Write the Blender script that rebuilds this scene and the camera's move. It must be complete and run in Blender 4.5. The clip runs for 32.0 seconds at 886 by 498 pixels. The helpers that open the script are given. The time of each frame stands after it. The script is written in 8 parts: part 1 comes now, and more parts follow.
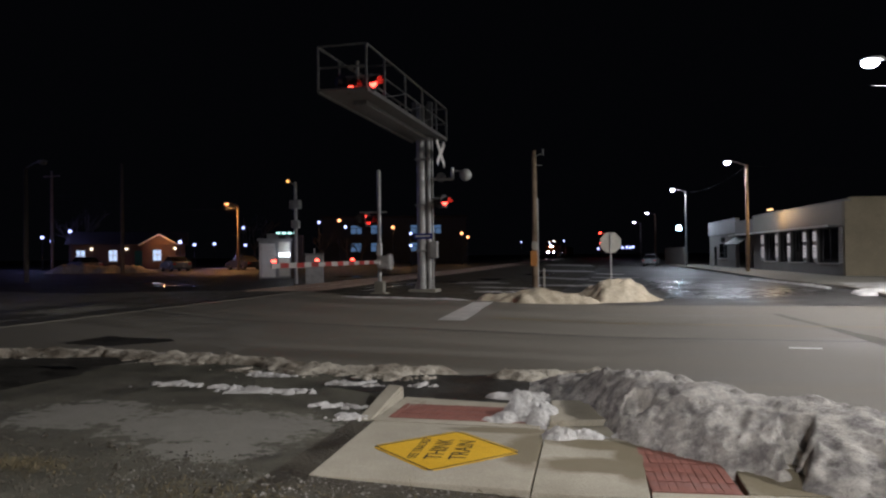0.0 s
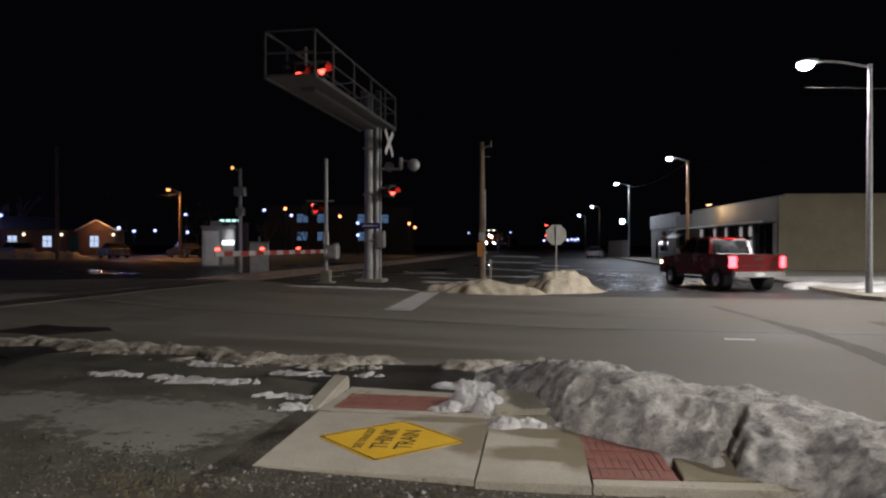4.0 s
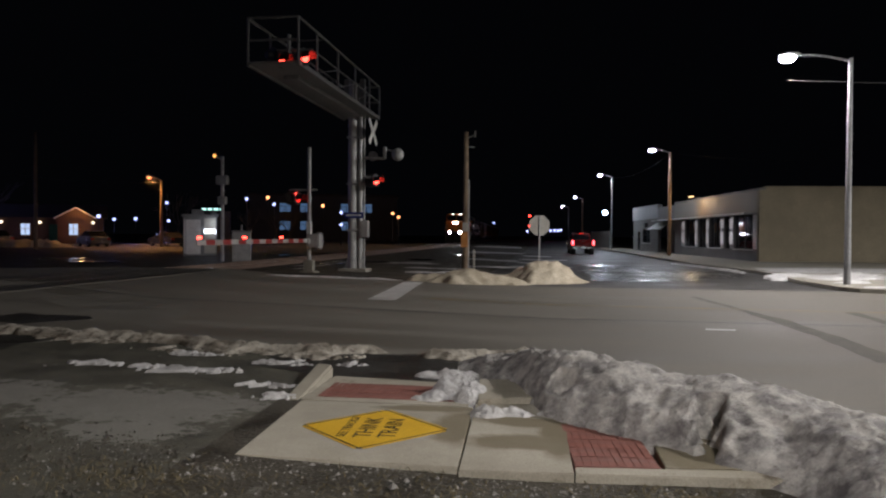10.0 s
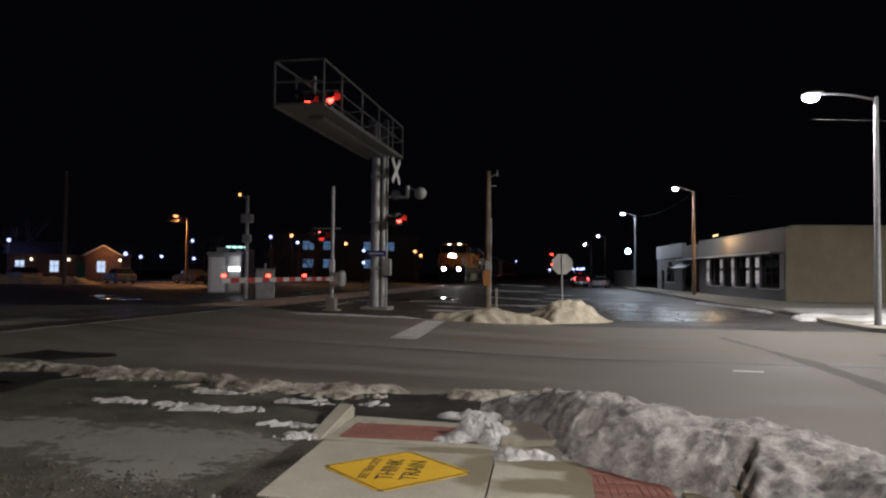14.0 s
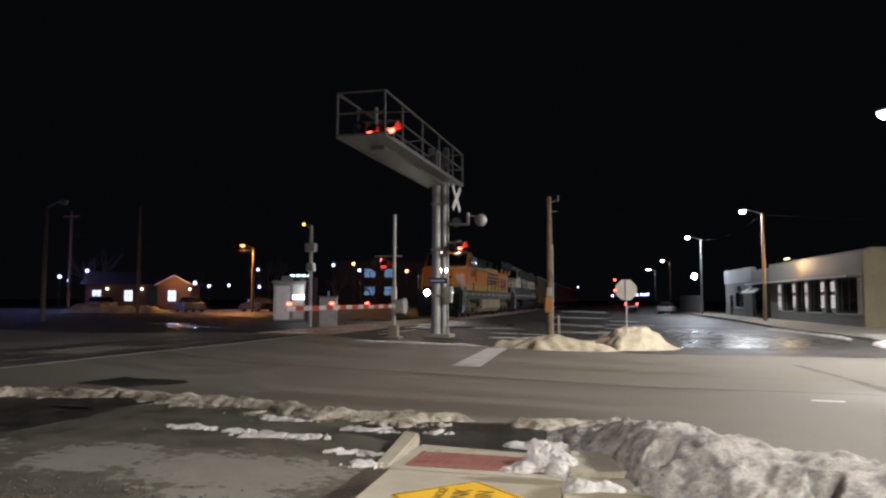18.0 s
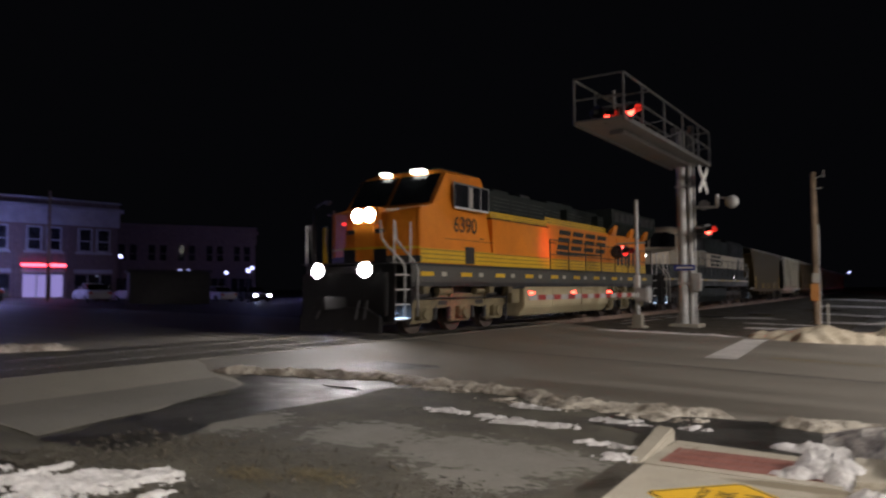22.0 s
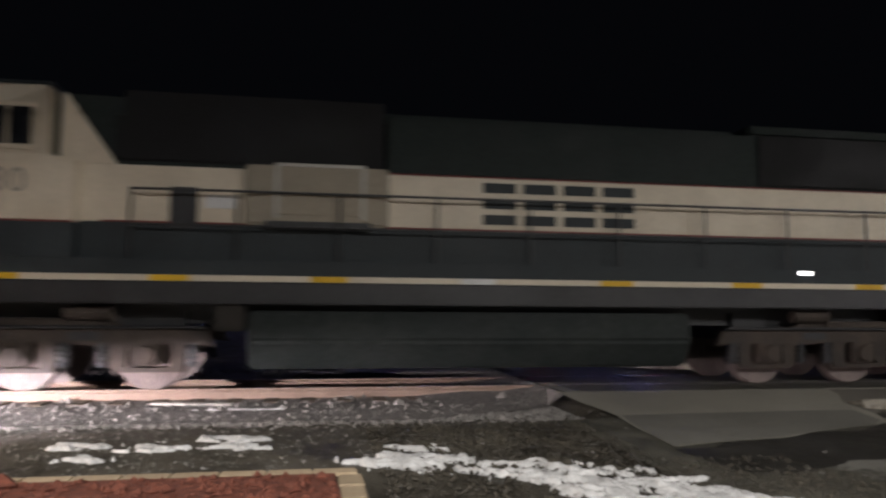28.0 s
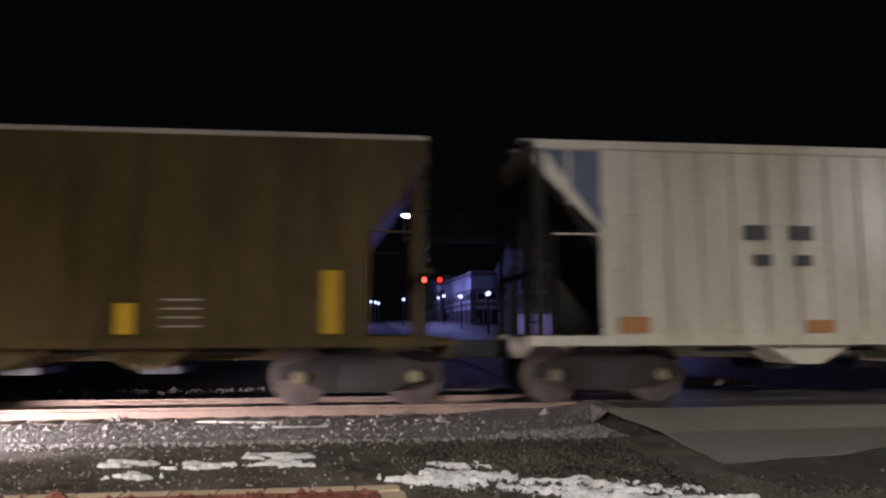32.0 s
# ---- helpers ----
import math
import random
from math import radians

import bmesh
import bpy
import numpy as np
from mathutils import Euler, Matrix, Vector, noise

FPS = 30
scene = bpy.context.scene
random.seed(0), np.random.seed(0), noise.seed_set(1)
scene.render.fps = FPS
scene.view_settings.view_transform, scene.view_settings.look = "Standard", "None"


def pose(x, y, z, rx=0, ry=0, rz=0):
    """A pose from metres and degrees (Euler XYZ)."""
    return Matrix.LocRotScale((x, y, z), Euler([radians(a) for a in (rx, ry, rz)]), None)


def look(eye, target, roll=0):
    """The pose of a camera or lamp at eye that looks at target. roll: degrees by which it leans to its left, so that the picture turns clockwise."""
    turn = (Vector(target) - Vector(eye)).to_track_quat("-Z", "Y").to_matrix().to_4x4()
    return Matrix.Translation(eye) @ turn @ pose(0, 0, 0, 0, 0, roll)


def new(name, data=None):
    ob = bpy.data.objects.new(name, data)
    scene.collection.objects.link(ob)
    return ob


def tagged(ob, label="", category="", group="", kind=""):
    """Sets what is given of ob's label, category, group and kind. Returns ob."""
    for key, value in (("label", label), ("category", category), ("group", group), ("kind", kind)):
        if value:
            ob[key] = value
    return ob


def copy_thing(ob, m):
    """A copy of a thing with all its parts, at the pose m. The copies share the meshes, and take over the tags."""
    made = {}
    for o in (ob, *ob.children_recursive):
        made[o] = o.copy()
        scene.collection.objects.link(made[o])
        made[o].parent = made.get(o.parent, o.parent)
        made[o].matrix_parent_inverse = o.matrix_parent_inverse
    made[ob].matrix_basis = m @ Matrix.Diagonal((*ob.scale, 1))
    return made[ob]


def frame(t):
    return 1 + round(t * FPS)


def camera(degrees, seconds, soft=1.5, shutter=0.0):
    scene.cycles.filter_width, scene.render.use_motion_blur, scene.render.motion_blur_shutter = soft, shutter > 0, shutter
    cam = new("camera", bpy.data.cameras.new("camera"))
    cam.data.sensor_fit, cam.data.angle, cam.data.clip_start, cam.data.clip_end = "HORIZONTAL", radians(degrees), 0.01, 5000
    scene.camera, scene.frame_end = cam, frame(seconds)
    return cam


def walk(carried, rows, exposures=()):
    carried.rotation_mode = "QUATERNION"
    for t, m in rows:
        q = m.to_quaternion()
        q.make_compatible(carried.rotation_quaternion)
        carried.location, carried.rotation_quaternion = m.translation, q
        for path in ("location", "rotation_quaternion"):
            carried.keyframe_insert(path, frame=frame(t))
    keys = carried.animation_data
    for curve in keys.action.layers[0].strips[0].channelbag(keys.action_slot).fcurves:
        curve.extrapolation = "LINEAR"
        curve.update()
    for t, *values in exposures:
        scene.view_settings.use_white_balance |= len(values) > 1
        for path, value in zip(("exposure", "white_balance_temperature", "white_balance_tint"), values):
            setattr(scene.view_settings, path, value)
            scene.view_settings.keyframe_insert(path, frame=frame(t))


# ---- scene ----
EYE = Vector((0.0, 0.0, 1.65))


def aim(yaw, pitch, roll, dx, dy, dz):
    """The camera's pose: yaw to the left of the track's direction, pitch up, roll to the left, in degrees, and the sway of a carried camera, in metres."""
    a, b = radians(yaw), radians(pitch)
    way = Vector((-math.sin(a) * math.cos(b), math.cos(a) * math.cos(b), math.sin(b)))
    eye = EYE + Vector((dx, dy, dz))
    return look(eye, eye + way * 10, roll)


cam = camera(63.00, 32.0, soft=2.2, shutter=0.8)
walk(cam, [
    (0.0, aim(13.82, 0.50, -0.69, 0.069, -0.002, -0.001)),
    (0.5, aim(13.19, 0.30, -0.84, 0.071, -0.007, -0.001)),
    (1.0, aim(12.51, 0.03, -0.59, 0.070, -0.010, -0.002)),
    (1.5, aim(12.02, -0.16, -0.26, 0.067, -0.009, 0.001)),
    (2.0, aim(11.53, -0.37, -0.17, 0.066, -0.005, 0.002)),
    (2.5, aim(11.06, -0.45, -0.08, 0.067, -0.006, 0.003)),
    (3.0, aim(10.47, -0.32, -0.09, 0.069, -0.013, 0.003)),
    (3.5, aim(10.02, -0.28, 0.07, 0.067, -0.016, 0.002)),
    (5.5, aim(8.70, -0.43, -0.26, 0.064, -0.014, -0.001)),
    (6.0, aim(8.52, -0.69, 0.13, 0.061, -0.004, -0.004)),
    (6.5, aim(8.15, -1.31, 0.03, 0.062, 0.000, -0.003)),
    (7.0, aim(7.90, -0.71, -0.23, 0.065, 0.003, -0.003)),
    (7.5, aim(7.61, -0.98, -0.32, 0.069, -0.000, -0.003)),
    (8.0, aim(6.67, -1.08, -0.16, 0.067, -0.002, -0.006)),
    (8.5, aim(6.70, 0.02, 0.08, 0.064, -0.007, -0.007)),
    (9.0, aim(7.77, -0.45, -0.45, 0.061, -0.011, -0.008)),
    (9.5, aim(8.03, -0.86, 0.09, 0.058, -0.010, -0.008)),
    (10.0, aim(8.32, -1.07, 0.36, 0.055, -0.009, -0.008)),
    (10.5, aim(8.85, -0.40, 0.03, 0.051, -0.008, -0.007)),
    (11.0, aim(8.95, 0.28, 0.14, 0.050, -0.010, -0.004)),
    (11.5, aim(8.76, 0.86, 0.32, 0.049, -0.009, -0.004)),
    (12.0, aim(9.03, 1.52, 0.80, 0.051, -0.010, -0.003)),
    (12.5, aim(9.49, 1.52, 0.70, 0.051, -0.008, -0.003)),
    (13.0, aim(9.70, 1.77, 0.66, 0.051, -0.012, 0.000)),
    (13.5, aim(9.83, 1.81, 0.81, 0.049, -0.007, 0.002)),
    (14.0, aim(10.09, 1.94, 0.53, 0.047, -0.010, 0.004)),
    (14.5, aim(10.68, 2.34, 0.60, 0.040, -0.012, 0.009)),
    (16.5, aim(12.85, 3.27, 0.56, 0.032, -0.016, 0.012)),
    (17.0, aim(13.38, 3.48, 0.50, 0.020, -0.012, 0.013)),
    (17.5, aim(14.00, 3.77, 0.45, 0.015, -0.006, 0.010)),
    (18.0, aim(14.86, 4.03, 0.15, 0.010, -0.011, 0.009)),
    (18.5, aim(16.27, 4.08, -0.27, 0.012, -0.022, 0.008)),
    (19.0, aim(18.15, 3.81, -0.55, 0.009, -0.031, 0.009)),
    (19.5, aim(20.28, 3.51, -0.38, 0.005, -0.032, 0.009)),
    (20.0, aim(22.82, 3.17, -0.20, -0.006, -0.025, 0.009)),
    (20.5, aim(24.94, 2.94, -0.51, -0.018, -0.015, 0.012)),
    (21.0, aim(27.98, 3.17, -0.66, -0.037, -0.005, 0.015)),
    (21.5, aim(30.78, 3.15, -0.27, -0.061, 0.010, 0.016)),
    (22.0, aim(33.58, 3.16, -0.27, -0.081, 0.020, 0.013)),
    (22.1, aim(34.21, 3.25, -0.91, -0.088, 0.023, 0.012)),
    (22.5, aim(36.17, 3.29, -0.43, -0.096, 0.028, 0.008)),
    (23.0, aim(37.95, 3.48, -0.07, -0.105, 0.035, 0.001)),
    (23.5, aim(39.15, 3.58, -0.12, -0.117, 0.045, -0.006)),
    (24.0, aim(39.90, 3.56, -0.02, -0.117, 0.038, -0.006)),
    (24.5, aim(40.43, 3.49, -0.20, -0.122, 0.031, -0.005)),
    (25.0, aim(40.81, 3.54, -0.10, -0.133, 0.032, -0.003)),
    (25.5, aim(41.40, 3.68, -0.06, -0.112, 0.033, -0.003)),
    (27.5, aim(73.42, 4.67, -0.24, -0.088, 0.023, 0.001)),
    (28.0, aim(80.18, 4.99, 0.37, -0.062, 0.008, 0.003)),
    (28.5, aim(82.59, 4.93, 0.19, -0.072, -0.001, 0.001)),
    (29.0, aim(83.65, 4.87, -0.13, -0.078, 0.004, -0.004)),
    (29.5, aim(83.58, 5.67, -0.44, -0.078, 0.012, -0.009)),
    (30.0, aim(83.39, 6.39, -0.61, -0.069, 0.015, -0.007)),
    (30.5, aim(83.21, 6.55, -0.70, -0.059, 0.014, -0.007)),
    (31.0, aim(83.31, 6.57, -0.27, -0.051, 0.009, -0.007)),
    (31.5, aim(83.37, 6.38, -0.27, -0.048, 0.011, -0.010)),
    (32.0, aim(83.38, 6.37, -0.15, -0.048, 0.013, -0.011)),
], exposures=((0.0, -0.05, 6000, 11), (3.0, -0.25, 6050, 11), (6.0, -0.15, 6250, 12), (9.0, -0.22, 6150, 12), (12.0, -0.33, 6000, 11), (14.0, -0.1, 6100, 11), (17.0, 0.55, 6300, 10), (19.0, 0.85, 6350, 11), (20.0, 0.8, 6350, 12), (21.0, 0.7, 6400, 13), (22.5, 0.3, 6500, 14), (23.0, 0.3, 6700, 13),
               (24.0, 0.5, 7100, 10), (25.0, 0.55, 6900, 10), (28.0, 0.35, 6100, 11), (30.0, 0.2, 6150, 14), (32.0, 0.25, 6150, 14)))

# ---- light: a moonless night lit by street lamps ----
world = bpy.data.worlds.new("night")
scene.world = world
world.use_nodes = True
world.node_tree.nodes["Background"].inputs[0].default_value = (0.62, 0.66, 0.85, 1)
world.node_tree.nodes["Background"].inputs[1].default_value = 0.0018


def lamp_light(name, at, power, colour, parent, radius=0.12, spot=0.0, blend=0.6):
    """The light of a street lamp, at a place in its lamp's space; spot: the cone's angle of a shaded lamp that shines down."""
    data = bpy.data.lights.new(name, "SPOT" if spot else "POINT")
    data.energy, data.color, data.shadow_soft_size = power, colour, radius
    if spot:
        data.spot_size, data.spot_blend = radians(spot), blend
    ob = new(name, data)
    ob.parent, ob.location = parent, at
    return ob


# ---- materials ----
def surf(name, c1, c2, scale=4.0, rough=(0.6, 0.9), bump=0.3, metal=0.0, fine=60.0, dist=0.01, c3=None, spots=0.0, random_tint=0.0, contrast=(0.35, 0.65), spec=0.5, c4=None, zones=(), edge=0.9, bumps=4, grained=0.55, soft=0.07, stretch=None):
    """A worn surface: two colours in large stains, fine grain, relief and uneven gloss; c3 in spots of the given share."""
    m = bpy.data.materials.new(name)
    m.use_nodes = True
    nt, n = m.node_tree, m.node_tree.nodes
    b = n["Principled BSDF"]
    tc = n.new("ShaderNodeTexCoord")
    big = n.new("ShaderNodeTexNoise")
    big.inputs["Scale"].default_value, big.inputs["Detail"].default_value, big.inputs["Roughness"].default_value = scale, 8, 0.65
    small = n.new("ShaderNodeTexNoise")
    small.inputs["Scale"].default_value, small.inputs["Detail"].default_value, small.inputs["Roughness"].default_value = fine, bumps, 0.5 if bumps < 6 else 0.68
    for t in (big, small):
        nt.links.new(tc.outputs["Object"], t.inputs["Vector"])
    if stretch:
        wide = n.new("ShaderNodeMapping")
        wide.inputs["Scale"].default_value = stretch
        nt.links.new(tc.outputs["Object"], wide.inputs["Vector"])
        nt.links.new(wide.outputs[0], big.inputs["Vector"])
    ramp = n.new("ShaderNodeValToRGB")
    ramp.color_ramp.elements[0].position, ramp.color_ramp.elements[1].position = contrast
    ramp.color_ramp.elements[0].color, ramp.color_ramp.elements[1].color = (*c1, 1), (*c2, 1)
    nt.links.new(big.outputs["Fac"], ramp.inputs[0])
    mix = n.new("ShaderNodeMix")
    mix.data_type, mix.blend_type = "RGBA", "MULTIPLY"
    mix.inputs[0].default_value = grained
    grain = n.new("ShaderNodeMapRange")
    grain.inputs[1].default_value, grain.inputs[2].default_value, grain.inputs[3].default_value, grain.inputs[4].default_value = 0.3, 0.7, 0.55, 1.25
    nt.links.new(small.outputs["Fac"], grain.inputs[0])
    nt.links.new(ramp.outputs[0], mix.inputs[6])
    nt.links.new(grain.outputs[0], mix.inputs[7])
    last = mix.outputs[2]
    if c3:
        sp = n.new("ShaderNodeTexNoise")
        sp.inputs["Scale"].default_value, sp.inputs["Detail"].default_value, sp.inputs["Roughness"].default_value = scale * 3.1, 6, 0.7
        nt.links.new(tc.outputs["Object"], sp.inputs["Vector"])
        cut = n.new("ShaderNodeMapRange")
        cut.inputs[1].default_value, cut.inputs[2].default_value = 0.62 - spots, 0.70 - spots
        nt.links.new(sp.outputs["Fac"], cut.inputs[0])
        if zones:
            # the second colour lies in ragged ovals: centre, half sizes, turn
            field = None
            for cx, cy, rx, ry, turn in zones:
                mp = n.new("ShaderNodeMapping")
                mp.vector_type = "TEXTURE"
                mp.inputs["Location"].default_value, mp.inputs["Rotation"].default_value, mp.inputs["Scale"].default_value = (cx, cy, 0), (0, 0, radians(turn)), (rx, ry, 1000)
                nt.links.new(tc.outputs["Object"], mp.inputs["Vector"])
                ln = n.new("ShaderNodeVectorMath")
                ln.operation = "LENGTH"
                nt.links.new(mp.outputs[0], ln.inputs[0])
                if field is None:
                    field = ln.outputs["Value"]
                else:
                    mn = n.new("ShaderNodeMath")
                    mn.operation = "SMOOTH_MIN"
                    mn.inputs[2].default_value = 0.15
                    nt.links.new(field, mn.inputs[0])
                    nt.links.new(ln.outputs["Value"], mn.inputs[1])
                    field = mn.outputs[0]
            ad = n.new("ShaderNodeMath")
            ad.operation = "MULTIPLY_ADD"
            ad.inputs[1].default_value = -edge * 2
            nt.links.new(sp.outputs["Fac"], ad.inputs[0])
            nt.links.new(field, ad.inputs[2])
            cut.inputs[1].default_value, cut.inputs[2].default_value = 1 + soft - edge, 1 - soft - edge
            nt.links.new(ad.outputs[0], cut.inputs[0])
        mx = n.new("ShaderNodeMix")
        mx.data_type = "RGBA"
        nt.links.new(cut.outputs[0], mx.inputs[0])
        nt.links.new(last, mx.inputs[6])
        mx.inputs[7].default_value = (*c3, 1)
        if c4:
            r2 = n.new("ShaderNodeMix")
            r2.data_type = "RGBA"
            r2.inputs[6].default_value, r2.inputs[7].default_value = (*c3, 1), (*c4, 1)
            nt.links.new(grain.outputs[0], r2.inputs[0])
            nt.links.new(r2.outputs[2], mx.inputs[7])
        last = mx.outputs[2]
    if random_tint:
        oi = n.new("ShaderNodeObjectInfo")
        hs = n.new("ShaderNodeHueSaturation")
        mr = n.new("ShaderNodeMapRange")
        mr.inputs[3].default_value, mr.inputs[4].default_value = 1 - random_tint, 1 + random_tint
        nt.links.new(oi.outputs["Random"], mr.inputs[0])
        nt.links.new(mr.outputs[0], hs.inputs["Value"])
        nt.links.new(last, hs.inputs["Color"])
        last = hs.outputs[0]
    nt.links.new(last, b.inputs["Base Color"])
    rr = n.new("ShaderNodeMapRange")
    rr.inputs[1].default_value, rr.inputs[2].default_value, rr.inputs[3].default_value, rr.inputs[4].default_value = 0.35, 0.65, rough[0], rough[1]
    nt.links.new(big.outputs["Fac"], rr.inputs[0])
    nt.links.new(rr.outputs[0], b.inputs["Roughness"])
    b.inputs["Metallic"].default_value = metal
    b.inputs["Specular IOR Level"].default_value = spec
    if bump:
        bp = n.new("ShaderNodeBump")
        bp.inputs["Strength"].default_value, bp.inputs["Distance"].default_value = bump, dist
        nt.links.new(small.outputs["Fac"], bp.inputs["Height"])
        nt.links.new(bp.outputs[0], b.inputs["Normal"])
    return m


def glow(name, colour, strength):
    m = bpy.data.materials.new(name)
    m.use_nodes = True
    n = m.node_tree.nodes
    n.remove(n["Principled BSDF"])
    e = n.new("ShaderNodeEmission")
    e.inputs[0].default_value, e.inputs[1].default_value = (*colour, 1), strength
    m.node_tree.links.new(e.outputs[0], n["Material Output"].inputs[0])
    return m


ASPHALT = surf("asphalt_worn", (0.128, 0.115, 0.092), (0.196, 0.178, 0.146), 0.55, (0.55, 0.85), 0.45, fine=55, c3=(0.20, 0.182, 0.152), spots=-0.03, stretch=(0.16, 1.5, 1))
ASPHALT_DARK = surf("asphalt_wet", (0.018, 0.017, 0.015), (0.042, 0.039, 0.033), 1.6, (0.34, 0.7), 0.7, fine=45, spec=0.4, bumps=7)
STREET = surf("asphalt_damp", (0.038, 0.036, 0.034), (0.078, 0.074, 0.068), 0.25, (0.42, 0.8), 0.3, fine=50)
WET = surf("wet_glaze", (0.03, 0.03, 0.03), (0.07, 0.066, 0.062), 2.6, (0.08, 0.55), 0.06, fine=7, spec=0.6)
PUDDLE = surf("meltwater", (0.012, 0.012, 0.012), (0.02, 0.02, 0.02), 0.7, (0.06, 0.14), 0.03, fine=9, spec=0.8)
CONCRETE = surf("sidewalk_concrete", (0.30, 0.27, 0.21), (0.42, 0.385, 0.31), 1.2, (0.7, 0.9), 0.25, fine=90, c3=(0.17, 0.14, 0.095), spots=0.03)
DAMP = surf("damp_concrete", (0.30, 0.27, 0.21), (0.42, 0.385, 0.31), 1.2, (0.6, 0.9), 0.25, fine=90, c3=(0.125, 0.102, 0.06), c4=(0.185, 0.156, 0.102), zones=((-0.05, 6.1, 0.55, 0.16, -8), (-0.1, 5.5, 0.5, 0.2, 2), (0.15, 5.7, 0.16, 0.6, 0), (1.2, 5.5, 0.5, 0.5, 0), (-0.3, 7.0, 0.5, 0.25, 0)), edge=0.6, soft=0.2)
DAMPSLAB = surf("stained_concrete", (0.30, 0.27, 0.21), (0.42, 0.385, 0.31), 1.2, (0.65, 0.9), 0.25, fine=90, c3=(0.125, 0.102, 0.06), c4=(0.185, 0.156, 0.102), zones=((-0.66, 5.85, 0.22, 0.5, 0), (-1.0, 6.42, 0.5, 0.12, 4)), edge=0.55, soft=0.2)
DRIFT = surf("bright_snow", (0.44, 0.43, 0.415), (0.72, 0.71, 0.69), 4, (0.5, 0.75), 0.9, fine=30, dist=0.03, bumps=8)
PATCHGREY = surf("grey_patching", (0.165, 0.157, 0.132), (0.225, 0.214, 0.183), 0.6, (0.6, 0.9), 0.3, fine=60)
PANEL = surf("crossing_concrete", (0.25, 0.235, 0.19), (0.34, 0.318, 0.262), 0.5, (0.6, 0.9), 0.3, fine=60)
DIRT = surf("wet_dirt", (0.024, 0.020, 0.0135), (0.074, 0.063, 0.044), 1.6, (0.45, 0.9), 1.0, fine=30, dist=0.03, c3=(0.105, 0.096, 0.078), spots=0.02)
GRASS = surf("dead_grass", (0.075, 0.06, 0.03), (0.15, 0.12, 0.065), 3, (0.8, 0.95), 0.8, fine=60)
SNOW_D = surf("dirty_snow", (0.21, 0.18, 0.14), (0.56, 0.515, 0.43), 2.3, (0.5, 0.75), 0.8, fine=13, dist=0.035, c3=(0.16, 0.135, 0.11), spots=0.07, contrast=(0.4, 0.57), bumps=9)
VERGE = surf("muddy_concrete", (0.036, 0.033, 0.022), (0.110, 0.101, 0.073), 2.2, (0.68, 0.95), 1.0, fine=38, dist=0.03, c3=(0.105, 0.098, 0.080), c4=(0.20, 0.19, 0.162), bumps=9, edge=1.5, soft=0.14,
             zones=((-6.6, 5.55, 0.62, 0.62, -38), (-5.0, 5.95, 0.55, 0.6, -30), (-3.55, 5.95, 1.0, 0.62, 8), (-6.9, 8.85, 0.55, 0.35, 40), (-3.2, 5.2, 0.5, 0.3, 10)))
SNOW_H = surf("frozen_dirty_snow", (0.19, 0.175, 0.17), (0.56, 0.53, 0.485), 5.4, (0.6, 0.85), 1.0, fine=42, dist=0.03, c3=(0.25, 0.225, 0.205), spots=0.03, contrast=(0.36, 0.6), bumps=8)
SNOW = surf("old_snow", (0.40, 0.385, 0.37), (0.72, 0.705, 0.69), 4.5, (0.5, 0.75), 1.0, fine=34, dist=0.03, bumps=8)
SNOW_S = surf("sandy_snow", (0.36, 0.305, 0.215), (0.60, 0.53, 0.40), 1.2, (0.55, 0.8), 0.6, fine=18, dist=0.03)
YELLOW = surf("decal_yellow", (0.62, 0.36, 0.02), (0.72, 0.44, 0.03), 3, (0.45, 0.6), 0.1, fine=120)
BLACKP = surf("black_paint", (0.015, 0.015, 0.015), (0.03, 0.03, 0.03), 5, (0.4, 0.6), 0.1)
BRICKRED = surf("red_paver", (0.17, 0.065, 0.05), (0.27, 0.11, 0.085), 6, (0.5, 0.8), 0.4, fine=90, random_tint=0.07)
WHITEPAINT = surf("road_paint", (0.36, 0.35, 0.33), (0.6, 0.58, 0.55), 1.5, (0.6, 0.8), 0.3, fine=60, c3=(0.2, 0.19, 0.18), spots=0.0)
YELPAINT = surf("faded_yellow_line", (0.16, 0.13, 0.07), (0.26, 0.19, 0.07), 1.0, (0.6, 0.8), 0.3, fine=60)
GALV = surf("galvanised_steel", (0.36, 0.36, 0.35), (0.52, 0.52, 0.50), 3, (0.4, 0.65), 0.15, metal=0.35, fine=30)
ALU = surf("aluminium", (0.55, 0.55, 0.53), (0.68, 0.68, 0.66), 4, (0.35, 0.55), 0.08, metal=0.6)
WOOD = surf("weathered_pole_wood", (0.17, 0.12, 0.075), (0.30, 0.22, 0.15), 2.5, (0.75, 0.95), 0.6, fine=35)
SIGNBACK = surf("sign_back", (0.40, 0.38, 0.33), (0.5, 0.48, 0.42), 2, (0.4, 0.6), 0.05, metal=0.3)
RAILSTEEL = surf("rail_steel", (0.24, 0.165, 0.125), (0.34, 0.245, 0.19), 3, (0.5, 0.8), 0.4, metal=0.3)
RAILTOP = surf("rail_head", (0.45, 0.43, 0.41), (0.6, 0.58, 0.56), 3, (0.2, 0.35), 0.05, metal=0.9)
STONE = surf("ballast_stone", (0.13, 0.119, 0.105), (0.29, 0.272, 0.25), 9, (0.6, 0.9), 0.4, fine=60)
TIE = surf("timber_tie", (0.06, 0.045, 0.03), (0.12, 0.09, 0.06), 4, (0.7, 0.95), 0.6)
MULCH = surf("red_mulch", (0.10, 0.028, 0.016), (0.24, 0.075, 0.042), 14, (0.7, 0.95), 1.0, fine=60, dist=0.03)
